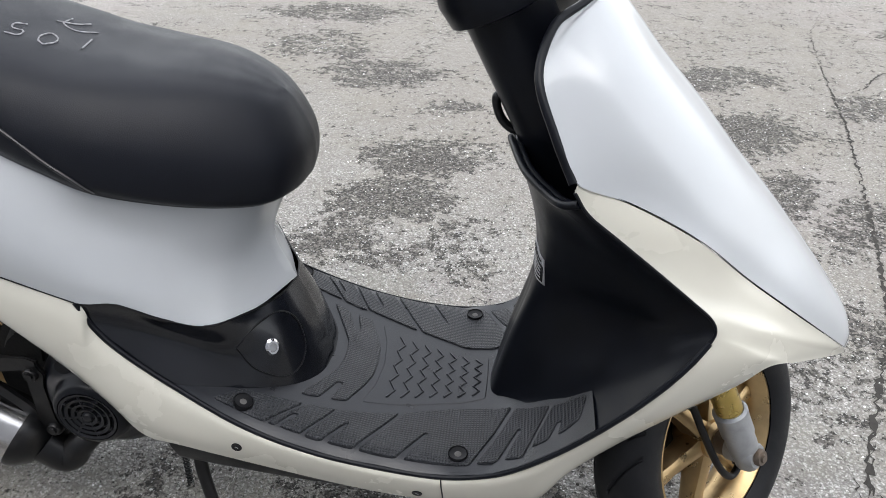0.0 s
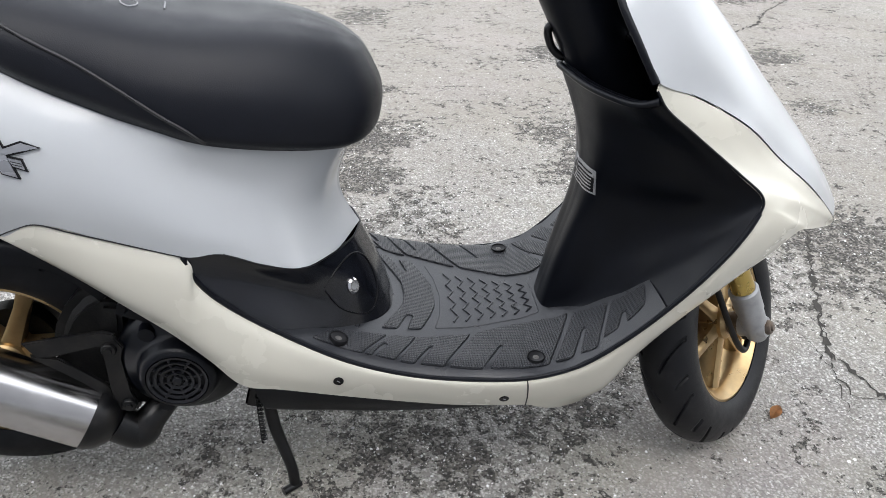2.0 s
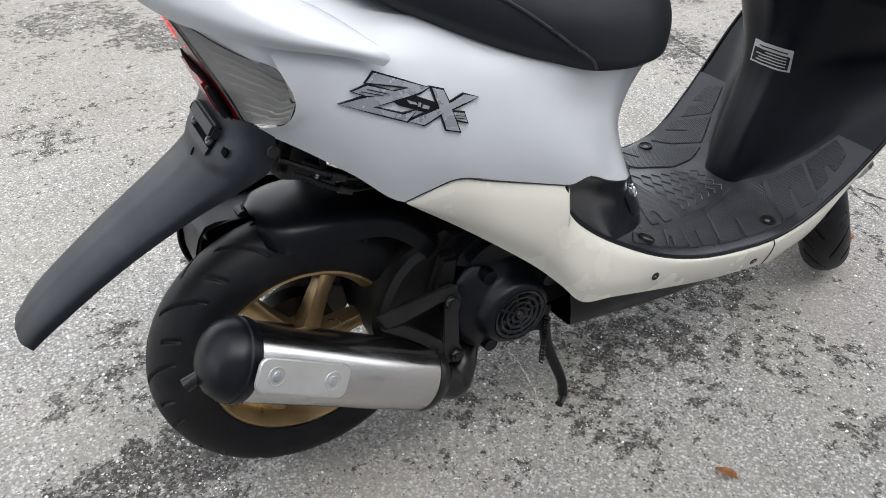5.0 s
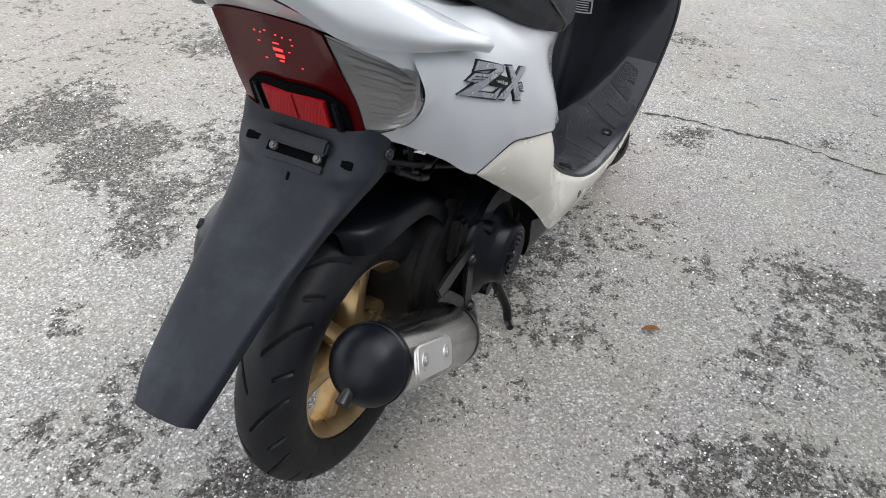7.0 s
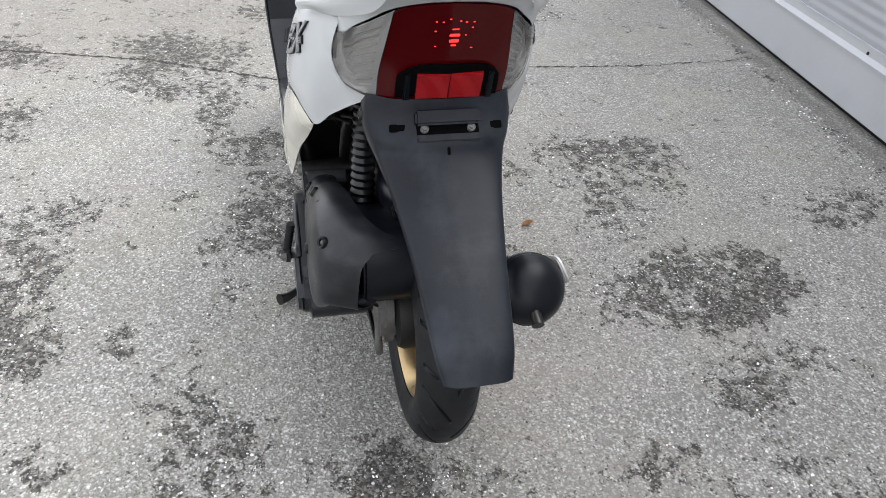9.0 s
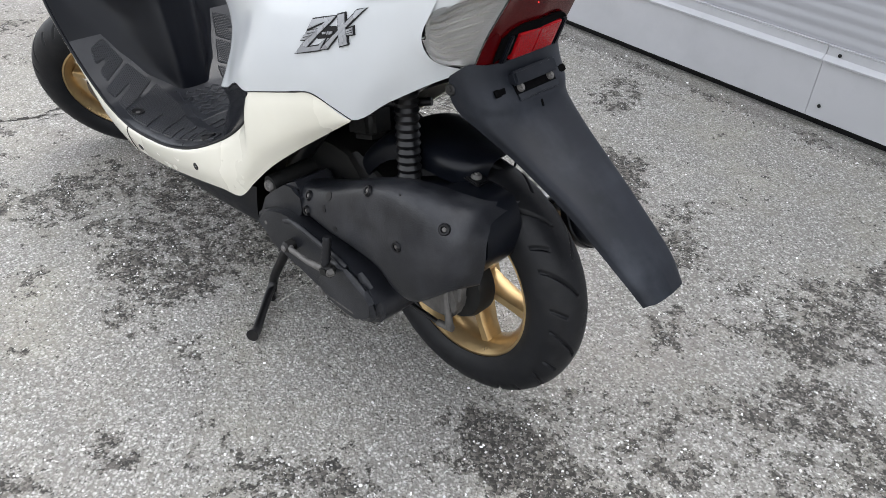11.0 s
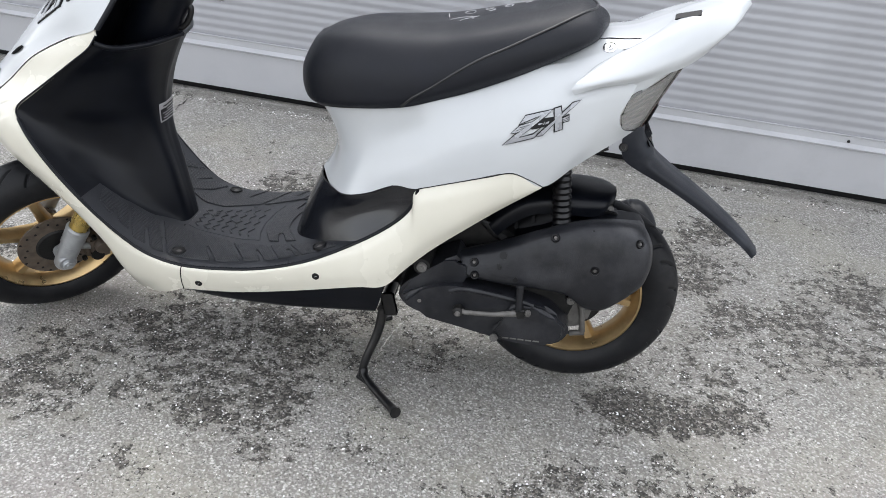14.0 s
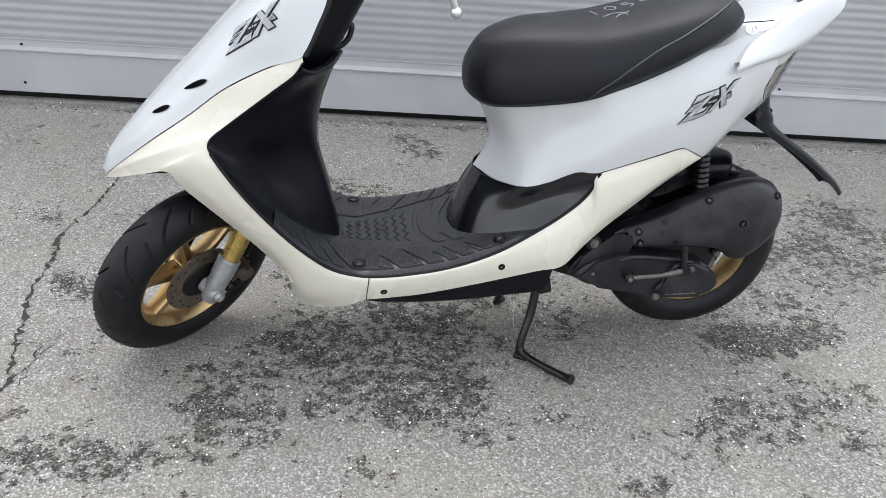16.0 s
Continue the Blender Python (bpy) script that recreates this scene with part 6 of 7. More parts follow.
def build_stand():
    bar = part("centre_stand", tube([(0.385, -0.085, 0.165), (0.385, 0.085, 0.165)], 0.012, 14), STEELBLACK, scooter, "black steel centre stand")
    for side in (1, -1):
        part("stand_leg", tube([(0.385, 0.080 * side, 0.165), (0.392, 0.090 * side, 0.11), (0.412, 0.110 * side, 0.045), (0.416, 0.116 * side, 0.010)], [0.010, 0.010, 0.009, 0.009], 12, n=18), STEELBLACK, bar)
        part("stand_foot", tube([(0.424, 0.112 * side, 0.006), (0.398, 0.130 * side, 0.006)], 0.007, 10), STEELBLACK, bar)
    part("stand_pedal", tube([(0.414, 0.112, 0.030), (0.405, 0.130, 0.018), (0.370, 0.170, 0.014), (0.335, 0.208, 0.014), (0.322, 0.226, 0.018)], [0.009, 0.0085, 0.008, 0.009, 0.012], 12, n=24), STEELBLACK, bar, "long foot pedal")
    part("stand_spring", tube([(0.374 + 0.004 * math.cos(i * 0.9), -0.100 + 0.004 * math.sin(i * 0.9), 0.19 - 0.0011 * i) for i in range(90)], 0.0016, 6), STEELBLACK, bar, "dark return spring")
    part("stand_plate", block((0.03, 0.006, 0.055), pose(0.372, 0.090, 0.185, 0, 15, 0), 0.003), STEELBLACK, bar)
    part("stand_plate", block((0.03, 0.006, 0.055), pose(0.372, -0.090, 0.185, 0, 15, 0), 0.003), STEELBLACK, bar)


# ---- details on the scooter ----
def draped(tree, loops, start, across_dir, up_dir, way, lift, thick):
    """Flat shapes laid on a surface: each loop is in parts of the two edge vectors from start."""
    bm = bmesh.new()
    a, b = Vector(across_dir), Vector(up_dir)
    for loop in loops:
        k = len(loop)
        flat = [Vector((u * a.length, v * b.length)) for u, v in loop]
        xs, ys = [p.x for p in flat], [p.y for p in flat]
        inside = [Vector((x, y)) for x in np.arange(min(xs) + 0.003, max(xs), 0.006) for y in np.arange(min(ys) + 0.003, max(ys), 0.006)]
        spots, _, tris, _, _, _ = delaunay_2d_cdt(flat + inside, [(i, (i + 1) % k) for i in range(k)], [], 1, 1e-7)
        low, top = {}, {}
        for i in sorted({i for tri in tris for i in tri} | set(range(k))):
            q, n = onto(tree, Vector(start) + a * (spots[i].x / a.length) + b * (spots[i].y / b.length) - Vector(way) * 0.2, way)
            low[i], top[i] = bm.verts.new(q + n * (lift - thick)), bm.verts.new(q + n * lift)
        for tri in tris:
            bm.faces.new([top[i] for i in tri])
            bm.faces.new([low[i] for i in reversed(tri)])
        for i in range(k):
            bm.faces.new((low[i], low[(i + 1) % k], top[(i + 1) % k], top[i]))
    return bm


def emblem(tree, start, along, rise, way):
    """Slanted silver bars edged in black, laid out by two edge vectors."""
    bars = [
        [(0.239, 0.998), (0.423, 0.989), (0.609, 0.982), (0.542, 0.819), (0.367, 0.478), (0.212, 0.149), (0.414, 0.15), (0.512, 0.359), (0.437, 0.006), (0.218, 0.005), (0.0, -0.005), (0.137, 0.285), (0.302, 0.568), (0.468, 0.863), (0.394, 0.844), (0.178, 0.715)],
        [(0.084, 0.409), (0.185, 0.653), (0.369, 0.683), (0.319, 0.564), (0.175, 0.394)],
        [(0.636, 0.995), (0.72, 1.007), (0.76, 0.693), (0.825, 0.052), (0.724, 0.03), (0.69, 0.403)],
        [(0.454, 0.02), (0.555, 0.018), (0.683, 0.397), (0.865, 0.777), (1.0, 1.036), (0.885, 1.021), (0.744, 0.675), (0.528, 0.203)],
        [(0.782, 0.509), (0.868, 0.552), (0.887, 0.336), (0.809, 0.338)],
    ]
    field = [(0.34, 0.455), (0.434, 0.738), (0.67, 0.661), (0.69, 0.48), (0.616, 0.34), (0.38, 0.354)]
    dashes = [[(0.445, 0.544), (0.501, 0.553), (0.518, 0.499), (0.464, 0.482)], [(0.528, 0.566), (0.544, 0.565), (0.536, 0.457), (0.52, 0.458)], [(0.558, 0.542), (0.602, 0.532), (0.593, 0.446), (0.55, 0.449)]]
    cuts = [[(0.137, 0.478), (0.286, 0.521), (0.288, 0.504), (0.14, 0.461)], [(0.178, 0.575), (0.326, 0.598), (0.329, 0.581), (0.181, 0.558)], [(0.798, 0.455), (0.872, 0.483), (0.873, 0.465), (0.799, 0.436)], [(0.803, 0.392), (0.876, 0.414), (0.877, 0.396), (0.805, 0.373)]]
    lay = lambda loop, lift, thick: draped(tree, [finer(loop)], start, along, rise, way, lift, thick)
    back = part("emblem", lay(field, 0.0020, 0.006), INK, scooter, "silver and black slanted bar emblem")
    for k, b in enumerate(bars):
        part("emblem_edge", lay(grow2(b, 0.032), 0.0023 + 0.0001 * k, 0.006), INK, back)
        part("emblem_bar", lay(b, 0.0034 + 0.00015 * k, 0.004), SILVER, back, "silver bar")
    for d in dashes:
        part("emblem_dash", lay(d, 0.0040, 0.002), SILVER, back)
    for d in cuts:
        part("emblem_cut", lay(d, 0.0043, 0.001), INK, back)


def finer(loop):
    """The same outline with points no further apart than a twentieth of its frame."""
    out = []
    for (a, b), (c, d) in zip(loop, loop[1:] + loop[:1]):
        n = max(1, int(math.hypot(c - a, d - b) / 0.06))
        out += [(a + (c - a) * i / n, b + (d - b) * i / n) for i in range(n)]
    return out


def grow2(loop, d):
    """An outline moved outward by d (upright) and as far along, corners kept short."""
    pts = [Vector((u * 3.6, v)) for u, v in loop]
    k = len(pts)
    area = sum(pts[i].x * pts[(i + 1) % k].y - pts[(i + 1) % k].x * pts[i].y for i in range(k))
    out = []
    for i, p in enumerate(pts):
        e, f = (p - pts[i - 1]).normalized(), (pts[(i + 1) % k] - p).normalized()
        m, n = Vector((e.y, -e.x)), Vector((f.y, -f.x))
        h = (m + n) / max(1 + m.dot(n), 0.45)
        q = p + h * (1.4 * d if area > 0 else -1.4 * d)
        out.append((q.x / 3.6, q.y))
    return out


def seam(points, radius=0.0009, name="panel_gap"):
    return part(name, tube(points, radius, 6, n=40), INK, scooter, "dark gap between panels")


def build_details():
    objs = {o.name: o for o in scooter.children}
    cowl, cover, seat = skin(objs["rear_cowl"]), skin(objs["front_cover"]), skin(objs["seat"])
    inner, tunnel, skirts = skin(objs["inner_shield"]), skin(objs["centre_tunnel"]), {1: skin(objs["side_skirt"]), -1: skin(objs["side_skirt.001"])}
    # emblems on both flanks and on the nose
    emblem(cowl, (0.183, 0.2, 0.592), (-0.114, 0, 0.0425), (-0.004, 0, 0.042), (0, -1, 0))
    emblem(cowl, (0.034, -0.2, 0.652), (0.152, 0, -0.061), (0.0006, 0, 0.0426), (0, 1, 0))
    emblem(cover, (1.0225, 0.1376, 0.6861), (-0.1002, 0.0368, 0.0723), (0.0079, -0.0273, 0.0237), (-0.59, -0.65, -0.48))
    # air slots in the nose
    for x, y, z, half in ((1.081, 0.124, 0.628, 0.030), (1.150, 0.098, 0.572, 0.0245)):
        q, n = onto(cover, (x + 0.118, y + 0.130, z + 0.096), (-0.59, -0.65, -0.48))
        t = Vector((0.77, -0.48, -0.42))
        t = (t - n * t.dot(n)).normalized()
        b = n.cross(t)
        bm = bmesh.new()
        ring = [bm.verts.new(q + n * 0.0012 + t * (half * math.cos(a)) + b * (0.0062 * math.sin(a) * abs(math.sin(a)) ** 0.4 * (1 - 0.25 * math.cos(a)))) for a in np.linspace(0, 2 * math.pi, 24, endpoint=False)]
        bm.faces.new(ring)
        # flat black face laid on the cover for the slot's dark inside
        part("air_slot", bm, HOLLOW, scooter, "dark almond shaped air slot")
    # screws in the side panels and the floor
    for side in (1, -1):
        for x, z in ((0.501, 0.286), (0.738, 0.226)):
            q, n = onto(skirts[side], (x, 0.4 * side, z), (0, -side, 0))
            s = part("panel_screw", lathe([(0, 0.0008), (0.0045, 0.0008), (0.0066, 0.0012), (0.0072, 0.0006), (0.0072, -0.003)], q, n, 18), INK, scooter, "dark recessed panel screw")
            part("screw_slot", block((0.005, 0.0012, 0.001), Matrix.Translation(q + n * 0.0008) @ pose(0, 0, 0, 0, 35, 0), 0), ALU, s)
        for x, y in ((0.503, 0.156), (0.788, 0.154)):
            z = floor_z(x, y) + 0.0024
            tilt = Vector(((floor_z(x - 0.01, y) - floor_z(x + 0.01, y)) / 0.02, 0, 1)).normalized()
            s = part("floor_screw", lathe([(0, 0.0015), (0.008, 0.0015), (0.0115, 0.0025), (0.0125, 0.0045), (0.0135, 0.003), (0.0135, -0.003)], (x, y * side, z), tilt, 24), INK, scooter, "recessed floor screw")
            part("screw_head", bolt(Vector((x, y * side, z)) + tilt * 0.0008, tilt, 0.005, 0.0015), GEARBOX, s)
    # lock and plate on the tunnel's right
    q, n = onto(tunnel, (0.60, -0.35, 0.40), Vector((0.526, -0.091, 0.376)) - Vector((0.60, -0.35, 0.40)))
    lock = part("lid_lock", lathe([(0, 0.0030), (0.006, 0.0030), (0.0065, 0.0045), (0.0095, 0.0045), (0.0125, 0.002), (0.0128, -0.003)], q, n, 32, squash=0.8), CHROME, scooter, "oval chrome lock on the tunnel")
    part("lock_core", lathe([(0, 0.0042), (0.005, 0.0040), (0.0055, 0.002)], q, n, 20), ALU, lock)
    pts = []
    for u, v in ((-0.055, 0.018), (-0.02, 0.036), (0.035, 0.042), (0.062, 0.02), (0.060, -0.02), (0.035, -0.046), (0.0, -0.050), (-0.04, -0.022), (-0.055, 0.018)):
        o = Vector((0.526, -0.091, 0.376)) + Vector((0.62, 0.78, 0)) * u * 0.8 + Vector((-0.2, 0, 0.97)) * v
        a, b = onto(tunnel, o + n * 0.1, -n)
        pts.append(a + b * 0.0004)
    part("lid_gap", tube(pts, 0.0011, 6, n=60), INK, scooter, "thin gap round a lid")
    # label on the leg shield column
    q, n = onto(inner, (0.70, -0.014, 0.505), (1, 0, 0))
    strip = lambda u0, u1, v0, v1: [[(u0 + (u1 - u0) * i / 14, v0) for i in range(15)] + [(u1 - (u1 - u0) * i / 14, v1) for i in range(15)]]
    place = ((0.85, -0.014, 0.505), (0, 1, 0), (0.1, 0, 1), (1, 0, 0))
    lab = part("warning_label", draped(inner, strip(-0.037, 0.037, -0.019, 0.019), *place, 0.0010, 0.003), LABEL, scooter, "small silver and black warning label")
    part("label_field", draped(inner, strip(-0.034, 0.034, -0.016, 0.007), *place, 0.0016, 0.001), INK, lab)
    for v, a, b in ((0.0125, -0.030, 0.024), (0.0035, -0.030, 0.010), (-0.0015, -0.030, 0.028), (-0.0065, -0.030, 0.022), (-0.0115, -0.030, 0.026)):
        part("label_line", draped(inner, strip(a, b, v - 0.0009, v + 0.0009), *place, 0.0021, 0.001), INK if v > 0.01 else LABEL, lab)
    # hook and lock by the glove box
    o = PIVOT + UP * 0.598 - AHEAD * 0.046
    part("bag_hook", tube([o + UP * 0.026 + AHEAD * 0.006, o + UP * 0.024 - AHEAD * 0.007, o - AHEAD * 0.012, o - UP * 0.020 - AHEAD * 0.005, o - UP * 0.024 + AHEAD * 0.008], 0.0056, 10, n=24), STEELBLACK, scooter, "small black bag hook")
    k = part("ignition_lock", lathe([(0, 0.006), (0.008, 0.006), (0.0085, 0.009), (0.0125, 0.009), (0.0145, 0.004), (0.0145, -0.01)], (0.912, -0.036, 0.717), (-0.85, -0.25, 0.45), 28), STEELBLACK, scooter, "black ignition lock")
    part("lock_face", lathe([(0, 0.0066), (0.0065, 0.0064), (0.007, 0.004)], (0.912, -0.036, 0.717), (-0.85, -0.25, 0.45), 20), ALU, k)
    # chalk strokes on the seat: a hand-written number and a sign below it
    glyphs = {
        "1": [[(0.2, 0.0), (0.3, 1.0)]],
        "0": [[(0.5, 1.0), (0.15, 0.7), (0.15, 0.3), (0.5, 0.0), (0.8, 0.3), (0.8, 0.75), (0.5, 1.0)]],
        "5": [[(0.85, 1.0), (0.3, 1.0), (0.25, 0.6), (0.7, 0.55), (0.75, 0.15), (0.3, 0.0)]],
        "6": [[(0.75, 1.0), (0.3, 0.7), (0.2, 0.25), (0.5, 0.0), (0.8, 0.3), (0.5, 0.5), (0.25, 0.3)]],
        "n": [[(0.0, 0.8), (0.5, 1.0), (0.9, 0.6), (0.8, 0.0)], [(0.3, 0.1), (0.6, 0.4), (1.1, 0.5)]],
    }
    strokes = []
    for k, ch in enumerate("10565"):
        strokes += [[(0.034 * k + 0.026 * u, 0.034 * v + 0.006 * math.sin(k * 2.0)) for u, v in g] for g in glyphs[ch]]
    strokes += [[(0.004 + 0.045 * u, -0.052 + 0.034 * v) for u, v in g] for g in glyphs["n"]]
    for g in strokes:
        line = []
        for p in spline([(u, v, 0) for u, v in g], 14):
            o = Vector((0.318, -0.004, 0.9)) + Vector((-0.975, -0.22, 0)) * p.x + Vector((0.22, -0.975, 0)) * p.y
            a, b = onto(seat, o, (0, 0, -1))
            line.append(a + b * 0.0002)
        part("chalk_stroke", tube(line, [0.0008 + 0.0007 * math.sin(i * 1.7) ** 2 for i in range(len(line))], 6, flat=0.9), CHALK, objs["seat"], "white chalk stroke")
    # gaps and edgings between the panels
    for side in (1, -1):
        f = lambda pts: [(x, y * side, z) for x, y, z in pts]
        seam(f([(0.104, 0.152, 0.5145), (0.130, 0.164, 0.529), (0.162, 0.1755, 0.541), (0.200, 0.1785, 0.530), (0.240, 0.1785, 0.5165), (0.280, 0.1785, 0.503), (0.321, 0.178, 0.489)]))
        seam(f([(0.769, 0.187, 0.264), (0.770, 0.1915, 0.254), (0.772, 0.1865, 0.230), (0.773, 0.1765, 0.204)]))
        seam(f([r[0] for r in NOSE[:7]]), 0.0004)
        edge = [r[0] for r in SKIRT[3:]] + [r[0] for r in SHIELD[1:8]]
        part("floor_edging", tube(f(edge), 0.0034, 8, n=90), BLACK, scooter, "raised black edging round the floor")
        part("shield_edging", tube(f([r[0] for r in SHIELD[7:]]), 0.0018, 8, n=60), BLACK, scooter, "black edging of the leg shield")
        part("cover_edging", tube(f([(0.888, 0.1845, 0.700), (0.866, 0.168, 0.742), (0.846, 0.140, 0.790), (0.857, 0.096, 0.828), (0.884, 0.064, 0.843), (0.905, 0.034, 0.853)]), 0.0048, 10, n=40), BLACK, scooter, "black edging behind the front cover")
        seam(f([(0.368, 0.1675, 0.484), (0.419, 0.1525, 0.455), (0.464, 0.1375, 0.440), (0.490, 0.105, 0.433), (0.510, 0.075, 0.4295), (0.530, 0.042, 0.430), (0.541, 0.0, 0.4315)]), 0.0014)
    bm = bmesh.new()
    for name in ("floorboard", "inner_shield"):
        bm.from_mesh(objs[name].data)
    MAT_TREE.append(BVHTree.FromBMesh(bm))
    bm.free()
    build_mat()


def build_mat():
    """Ribbed pads and chevrons moulded into the floorboard."""
    ribbed = MAT

    def pad(loop, side, name="floor_pad", mat=None, lift=0.0026, radius=0.005):
        loop = [Vector((x, y * side)) for x, y in loop]
        turn = sum(p.x * q.y - q.x * p.y for p, q in zip(loop, loop[1:] + loop[:1]))
        wide = []
        for p, q, r in zip(loop[-1:] + loop[:-1], loop, loop[1:] + loop[:1]):
            e, f = (q - p).normalized(), (r - q).normalized()
            m, n = Vector((e.y, -e.x)), Vector((f.y, -f.x))
            wide.append(q + (m + n) / max(1 + m.dot(n), 0.5) * (0.0018 if turn > 0 else -0.0018))
        loop = wide
        ring = []
        for i, p in enumerate(loop):
            a, b = loop[i - 1], loop[(i + 1) % len(loop)]
            ra, rb = min(radius, 0.4 * (a - p).length), min(radius, 0.4 * (b - p).length)
            s, e = p + (a - p).normalized() * ra, p + (b - p).normalized() * rb
            ring += [s, s.lerp(p, 0.6).lerp(p.lerp(e, 0.4), 0.5), e]
        fine = []
        for i in range(len(ring)):
            a, b = ring[i], ring[(i + 1) % len(ring)]
            n = max(1, int((b - a).length / 0.010))
            fine += [a.lerp(b, j / n) for j in range(n)]
        k = len(fine)
        area = sum(fine[i].x * fine[(i + 1) % k].y - fine[(i + 1) % k].x * fine[i].y for i in range(k))
        inset = []
        for i in range(k):
            d = (fine[(i + 1) % k] - fine[i - 1]).normalized()
            inset.append(fine[i] + Vector((-d.y, d.x)) * 0.0012 * (1 if area > 0 else -1))
        bm = bmesh.new()
        top = [bm.verts.new((p.x, p.y, mat_z(p.x, p.y) + lift)) for p in inset]
        mid = [bm.verts.new((p.x, p.y, mat_z(p.x, p.y) + lift - 0.0012)) for p in fine]
        low = [bm.verts.new((p.x, p.y, mat_z(p.x, p.y) - 0.002)) for p in fine]
        xs, ys = [p.x for p in inset], [p.y for p in inset]
        inner_pts = [Vector((x, y)) for x in np.arange(min(xs), max(xs), 0.011) for y in np.arange(min(ys), max(ys), 0.011)]
        spots, _, tris, _, _, _ = delaunay_2d_cdt(inset + inner_pts, [(i, (i + 1) % k) for i in range(k)], [], 1, 1e-6)
        cells = {}
        for tri in tris:
            for j in tri:
                if j not in cells:
                    cells[j] = top[j] if j < k else bm.verts.new((spots[j].x, spots[j].y, mat_z(spots[j].x, spots[j].y) + lift))
            bm.faces.new([cells[j] for j in tri])
        for p, q in ((low, mid), (mid, top)):
            for i in range(k):
                bm.faces.new((p[i], p[(i + 1) % k], q[(i + 1) % k], q[i]))
        return part(name, bm, mat or ribbed, scooter, "ribbed black floor pad", 25)

    for side in (1, -1):
        pad([(0.4705, 0.1645), (0.497, 0.1345), (0.570, 0.1225), (0.534, 0.170)], side)
        pad([(0.579, 0.1215), (0.613, 0.1155), (0.580, 0.170), (0.556, 0.170), (0.576, 0.143), (0.566, 0.140), (0.547, 0.170), (0.541, 0.170)], side)
        pad([(0.619, 0.118), (0.698, 0.096), (0.649, 0.171), (0.619, 0.171), (0.641, 0.133), (0.633, 0.132), (0.607, 0.171), (0.589, 0.171)], side)
        pad([(0.710, 0.093), (0.779, 0.070), (0.820, 0.068), (0.852, 0.076), (0.803, 0.169), (0.759, 0.171), (0.720, 0.171), (0.749, 0.122), (0.740, 0.121), (0.706, 0.171), (0.660, 0.171)], side)
        pad([(0.862, 0.084), (0.901, 0.108), (0.869, 0.174), (0.851, 0.169), (0.871, 0.126), (0.863, 0.122), (0.838, 0.167), (0.816, 0.167)], side)
        pad([(0.908, 0.114), (0.943, 0.131), (0.934, 0.162), (0.914, 0.166), (0.919, 0.147), (0.910, 0.144), (0.899, 0.166), (0.884, 0.164)], side)
    half = [(0.6515, 0.004), (0.650, 0.030), (0.641, 0.056), (0.624, 0.092), (0.606, 0.095), (0.617, 0.060), (0.605, 0.058), (0.587, 0.099), (0.567, 0.104), (0.593, 0.055), (0.604, 0.030), (0.606, 0.004)]
    pad(half + [(x, -y) for x, y in half[::-1]], 1)
    # chevron field with its raised zigzags
    field = pad([(0.648, -0.086), (0.659, -0.050), (0.664, 0.0), (0.659, 0.050), (0.648, 0.086), (0.718, 0.072), (0.785, 0.053), (0.816, 0.044), (0.817, 0.0), (0.816, -0.044), (0.785, -0.053), (0.718, -0.072)], 1, "chevron_pad", FLOORBLACK, 0.0012)
    for k in range(7):
        x = 0.677 + 0.0202 * k
        w = 0.068 - 0.028 * k / 6
        pts = []
        m = 4
        for i in range(2 * m + 1):
            y = -w + 2 * w * i / (2 * m)
            px = x + (0.0095 if i % 2 else 0.0)
            pts.append((px, y, mat_z(px, y) + 0.0016))
        part("chevron", tube(pts, 0.0017, 6), FLOORBLACK, field)


def mat_z(x, y):
    q, _ = onto(MAT_TREE[0], (x, y, arc(FLOOR_Z, x) + 0.045), (0, 0, -1))
    return q.z


MAT_TREE = []


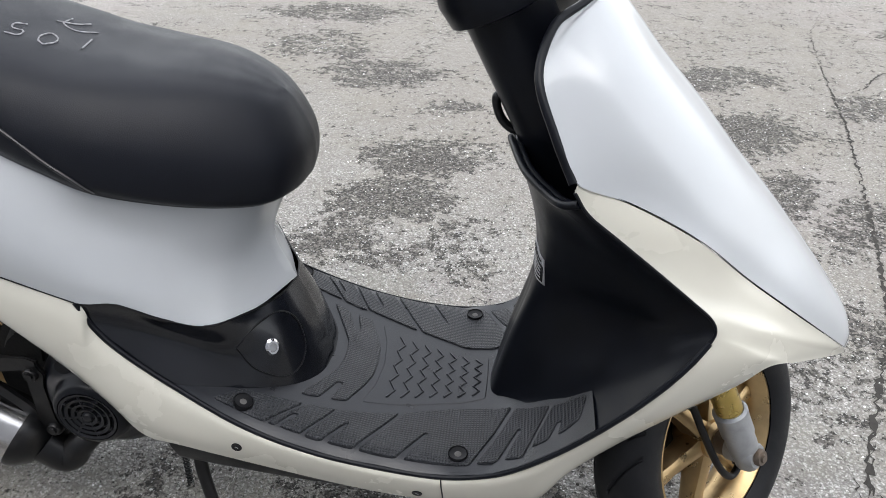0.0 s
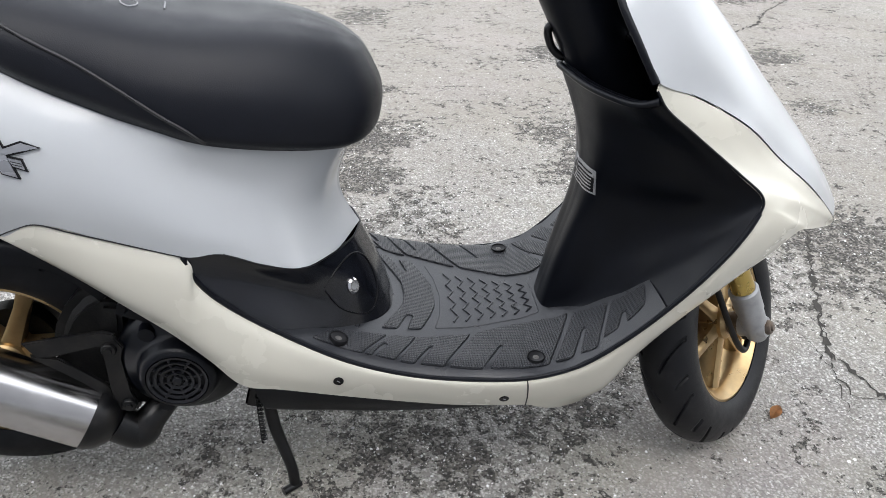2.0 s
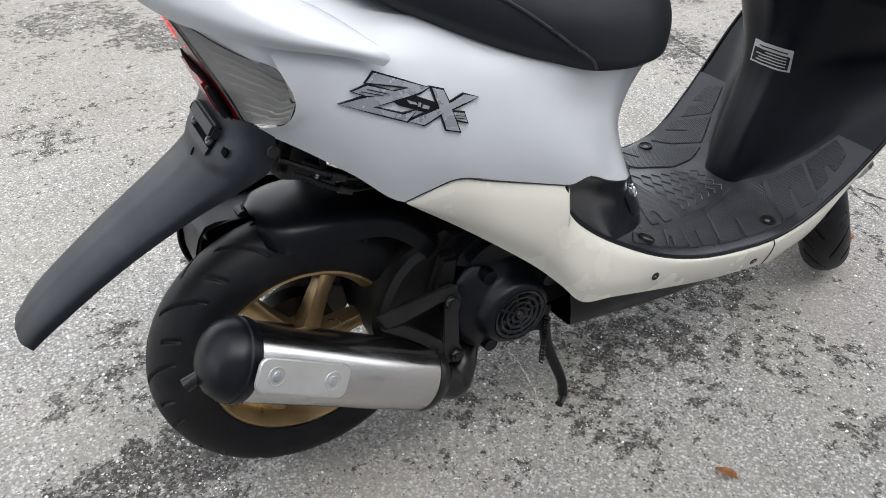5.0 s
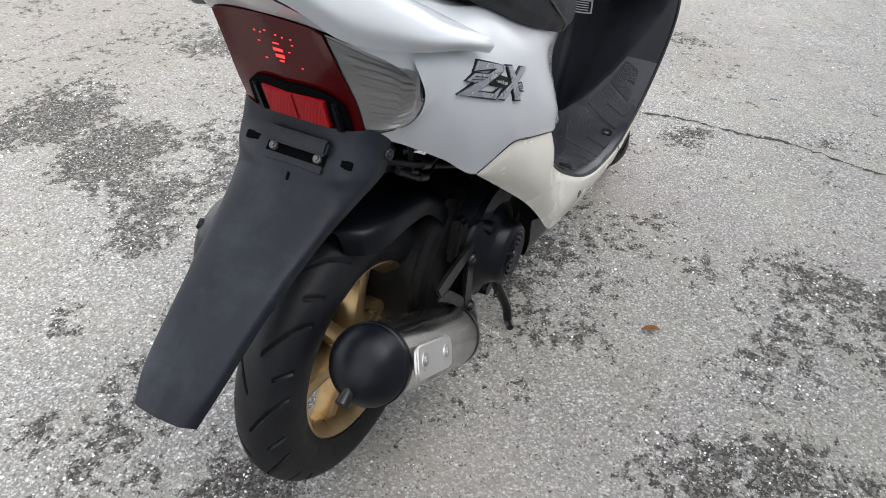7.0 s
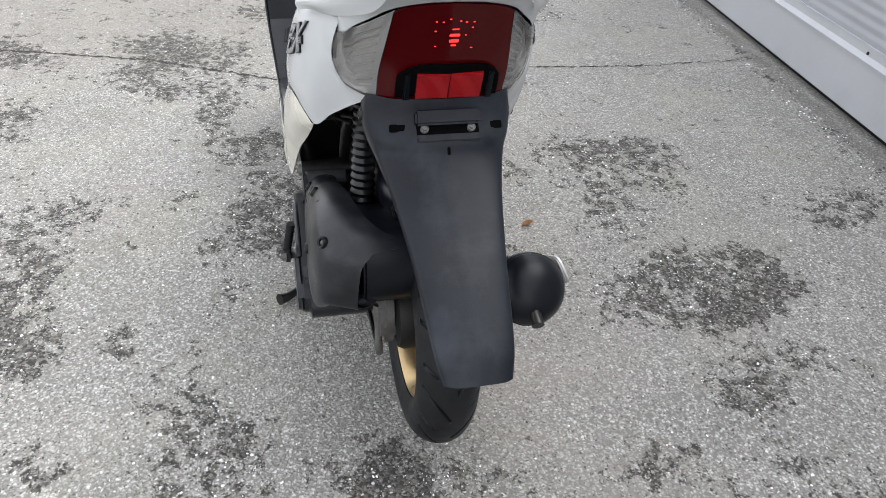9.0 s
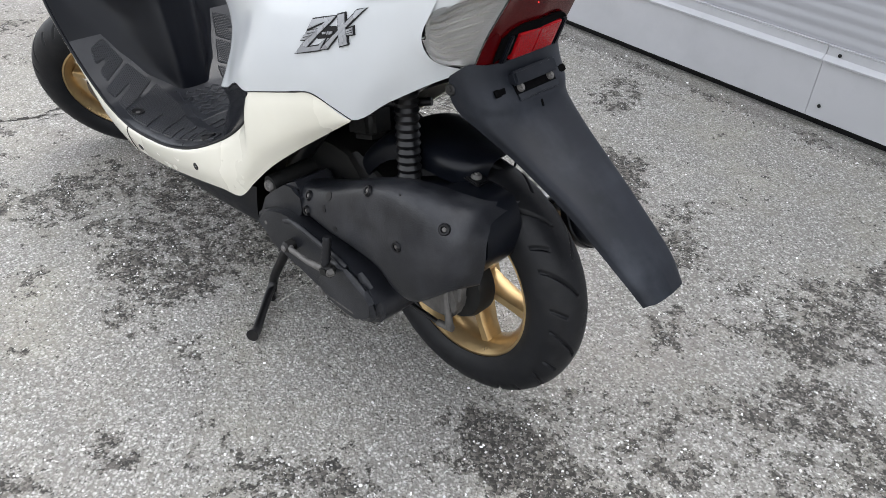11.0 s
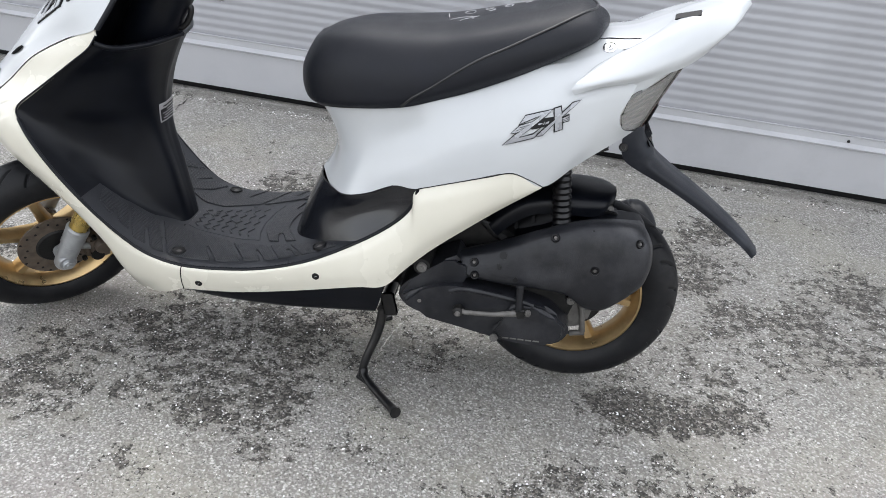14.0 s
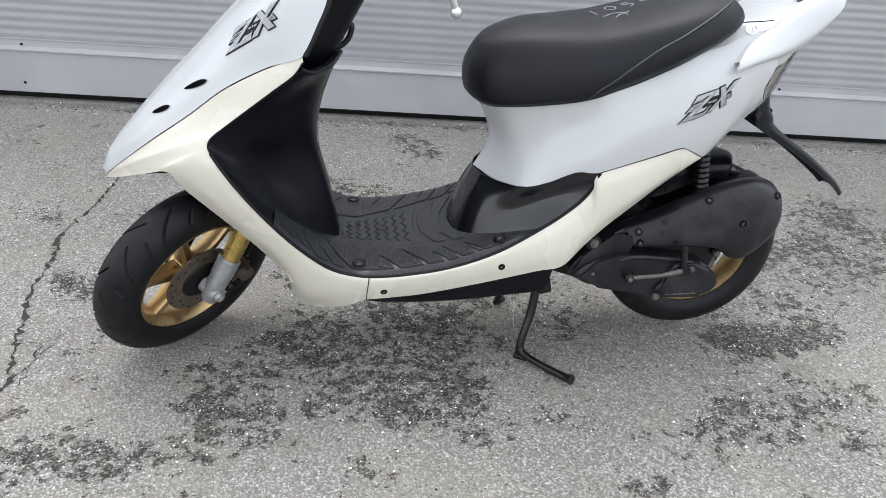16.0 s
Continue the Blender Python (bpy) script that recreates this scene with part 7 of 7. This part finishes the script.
# ---- yard litter, stones and cracks ----
def build_litter():
    rng = random.Random(7)
    # stones pressed into the surface, thicker where the dirt has gathered
    rs = np.random.RandomState(7)
    px, py, pr = [rs.normal(0.5, 1.1, 10000)], [rs.normal(0.2, 0.95, 10000)], [0.0011 + 0.0030 * rs.rand(10000) ** 4]
    for x, y, rx, ry, turn, power in STAINS_SHADE:
        k = int(min(1600, 16000 * rx * ry * power + 40))
        u, v = rs.normal(0, 0.62, k) * rx, rs.normal(0, 0.62, k) * ry
        c, s = math.cos(radians(turn)), math.sin(radians(turn))
        px.append(x + u * c - v * s), py.append(y + u * s + v * c), pr.append(0.0012 + 0.0030 * rs.rand(k) ** 4)
    k = 2600
    sx = rs.uniform(-1.6, 2.6, k)
    px.append(sx), py.append(-1.405 - 0.107 * sx - np.abs(rs.normal(0, 0.05, k)) + 0.05), pr.append(0.0014 + 0.0045 * rs.rand(k) ** 4)
    px, py, pr = np.concatenate(px), np.concatenate(py), np.concatenate(pr)
    keep = (py > -1.47 - 0.107 * px) & (py < 3.2) & (np.abs(px - 0.7) < 2.6)
    px, py, pr = px[keep], py[keep], pr[keep]
    k = len(px)
    ang = rs.rand(k, 1) * 6.28 + np.arange(5) * 1.2566 + rs.uniform(-0.25, 0.25, (k, 5))
    flat = 0.55 + 0.45 * rs.rand(k, 1)
    lean = rs.rand(k, 1) * 6.28
    def ring(scale, z):
        q = pr[:, None] * scale * rs.uniform(0.75, 1.2, (k, 5))
        a, b = q * np.cos(ang), q * flat * np.sin(ang)
        return np.stack([px[:, None] + a * np.cos(lean) - b * np.sin(lean), py[:, None] + a * np.sin(lean) + b * np.cos(lean), z + ground_h(px, py)[:, None]], -1)
    top = pr[:, None] * rs.uniform(0.25, 0.6, (k, 1)) * rs.uniform(0.8, 1.2, (k, 5))
    verts = np.concatenate([ring(1.0, np.full((k, 5), -0.0008)), ring(0.65, top)], 1).reshape(-1, 3).tolist()
    faces = []
    for i in range(k):
        o = 10 * i
        faces += [(o + j, o + (j + 1) % 5, o + 5 + (j + 1) % 5, o + 5 + j) for j in range(5)]
        faces.append((o + 5, o + 6, o + 7, o + 8, o + 9))
    me = bpy.data.meshes.new("gravel")
    me.from_pydata(verts, [], faces)
    me.materials.append(GRAVEL)
    tagged(new("gravel", me), "small loose grey and white stones on the asphalt", "gravel", kind="stuff")
    # cracks
    def crack(name, pts, width, seed):
        r = random.Random(seed)
        line = []
        for a, b in zip(pts, pts[1:]):
            n = max(2, int((Vector(b) - Vector(a)).length / 0.011))
            for i in range(n):
                p = Vector(a).lerp(Vector(b), i / n)
                line.append(p + Vector((r.gauss(0, 0.0042), r.gauss(0, 0.0042))))
        line.append(Vector(pts[-1]))
        v, f = [], []
        for i, p in enumerate(line):
            d = line[min(i + 1, len(line) - 1)] - line[max(i - 1, 0)]
            n = Vector((-d.y, d.x)).normalized() * width * (0.12 + 1.1 * r.random() ** 2) * min(1, 3.0 * (len(line) - i) / len(line), 0.3 + 3.0 * i / len(line))
            h = float(ground_h(p.x, p.y))
            v += [(p.x + n.x, p.y + n.y, h + 0.0014), (p.x, p.y, h + 0.0010), (p.x - n.x, p.y - n.y, h + 0.0014)]
            if i:
                k = 3 * i
                f += [(k - 3, k - 2, k + 1, k), (k - 2, k - 1, k + 2, k + 1)]
        m = bpy.data.meshes.new(name)
        m.from_pydata(v, [], f)
        m.materials.append(CRACK)
        return tagged(new(name, m), "dark crack filled with dirt in the asphalt", "crack", kind="structure")
    crack("crack_1", [(1.535, -1.64), (1.505, -1.15), (1.52, -0.88), (1.535, -0.70), (1.58, -0.53), (1.566, -0.36), (1.568, -0.20), (1.535, 0.0), (1.50, 0.14), (1.555, 0.27), (1.71, 0.60), (1.81, 0.95), (1.92, 1.40), (2.02, 1.85), (2.12, 2.44), (2.24, 3.05), (2.49, 3.65)], 0.0080, 3)
    crack("crack_2", [(2.12, 2.20), (2.22, 2.26), (2.35, 2.46), (2.56, 2.61), (2.74, 2.87), (3.07, 3.18), (3.3, 3.3)], 0.0085, 5)
    crack("crack_3", [(1.535, -0.02), (1.48, 0.01), (1.483, 0.10), (1.475, 0.20)], 0.0022, 8)
    crack("crack_4", [(1.55, 0.25), (1.47, 0.05), (1.44, -0.06)], 0.0020, 9)
    # pale scraped line beside the stand
    scrape = []
    for p in spline([(0.367, -0.129, 0.0), (0.384, -0.074, 0.0), (0.398, 0.002, 0.0), (0.394, 0.074, 0.0), (0.375, 0.152, 0.0)], 46):
        scrape.append((p.x + rng.gauss(0, 0.0018), p.y + rng.gauss(0, 0.0018), 0.0004))
    bm = tube(scrape, [0.0012 + 0.0016 * rng.random() for _ in scrape], 5, flat=0.35)
    tagged(finish(bm, "scrape_1", SCRAPE), "pale scraped line across the asphalt", "scrape", kind="structure")
    # fallen leaves
    for k, (x, y, turn, size) in enumerate(((1.302, -0.022, 40, 0.024), (0.541, -0.376, 110, 0.022))):
        bm = bmesh.new()
        m = pose(x, y, 0.004 + float(ground_h(x, y)), 6, -8, turn)
        rows = []
        for i in range(9):
            u = i / 8
            w = size * 0.42 * math.sin(math.pi * min(u * 1.05, 1)) ** 0.8 + 0.0006
            rows.append([bm.verts.new(m @ Vector((size * (u - 0.5) * 2 * 0.8, w * s, 0.004 * abs(s) + 0.005 * math.sin(u * 3 + k)))) for s in (-1, -0.5, 0, 0.5, 1)])
        for a, b in zip(rows, rows[1:]):
            for j in range(4):
                bm.faces.new((a[j], a[j + 1], b[j + 1], b[j]))
        bmesh.ops.solidify(bm, geom=bm.faces[:], thickness=0.0006)
        tagged(finish(bm, "leaf", LEAF), "dry orange brown leaf lying on the asphalt", "leaf", "fallen leaves")


build_ground()
build_shutter()
build_rear_wheel()
build_front_end()
build_handlebar()
build_body()
build_tail()
build_engine()
build_stand()
build_details()
build_litter()
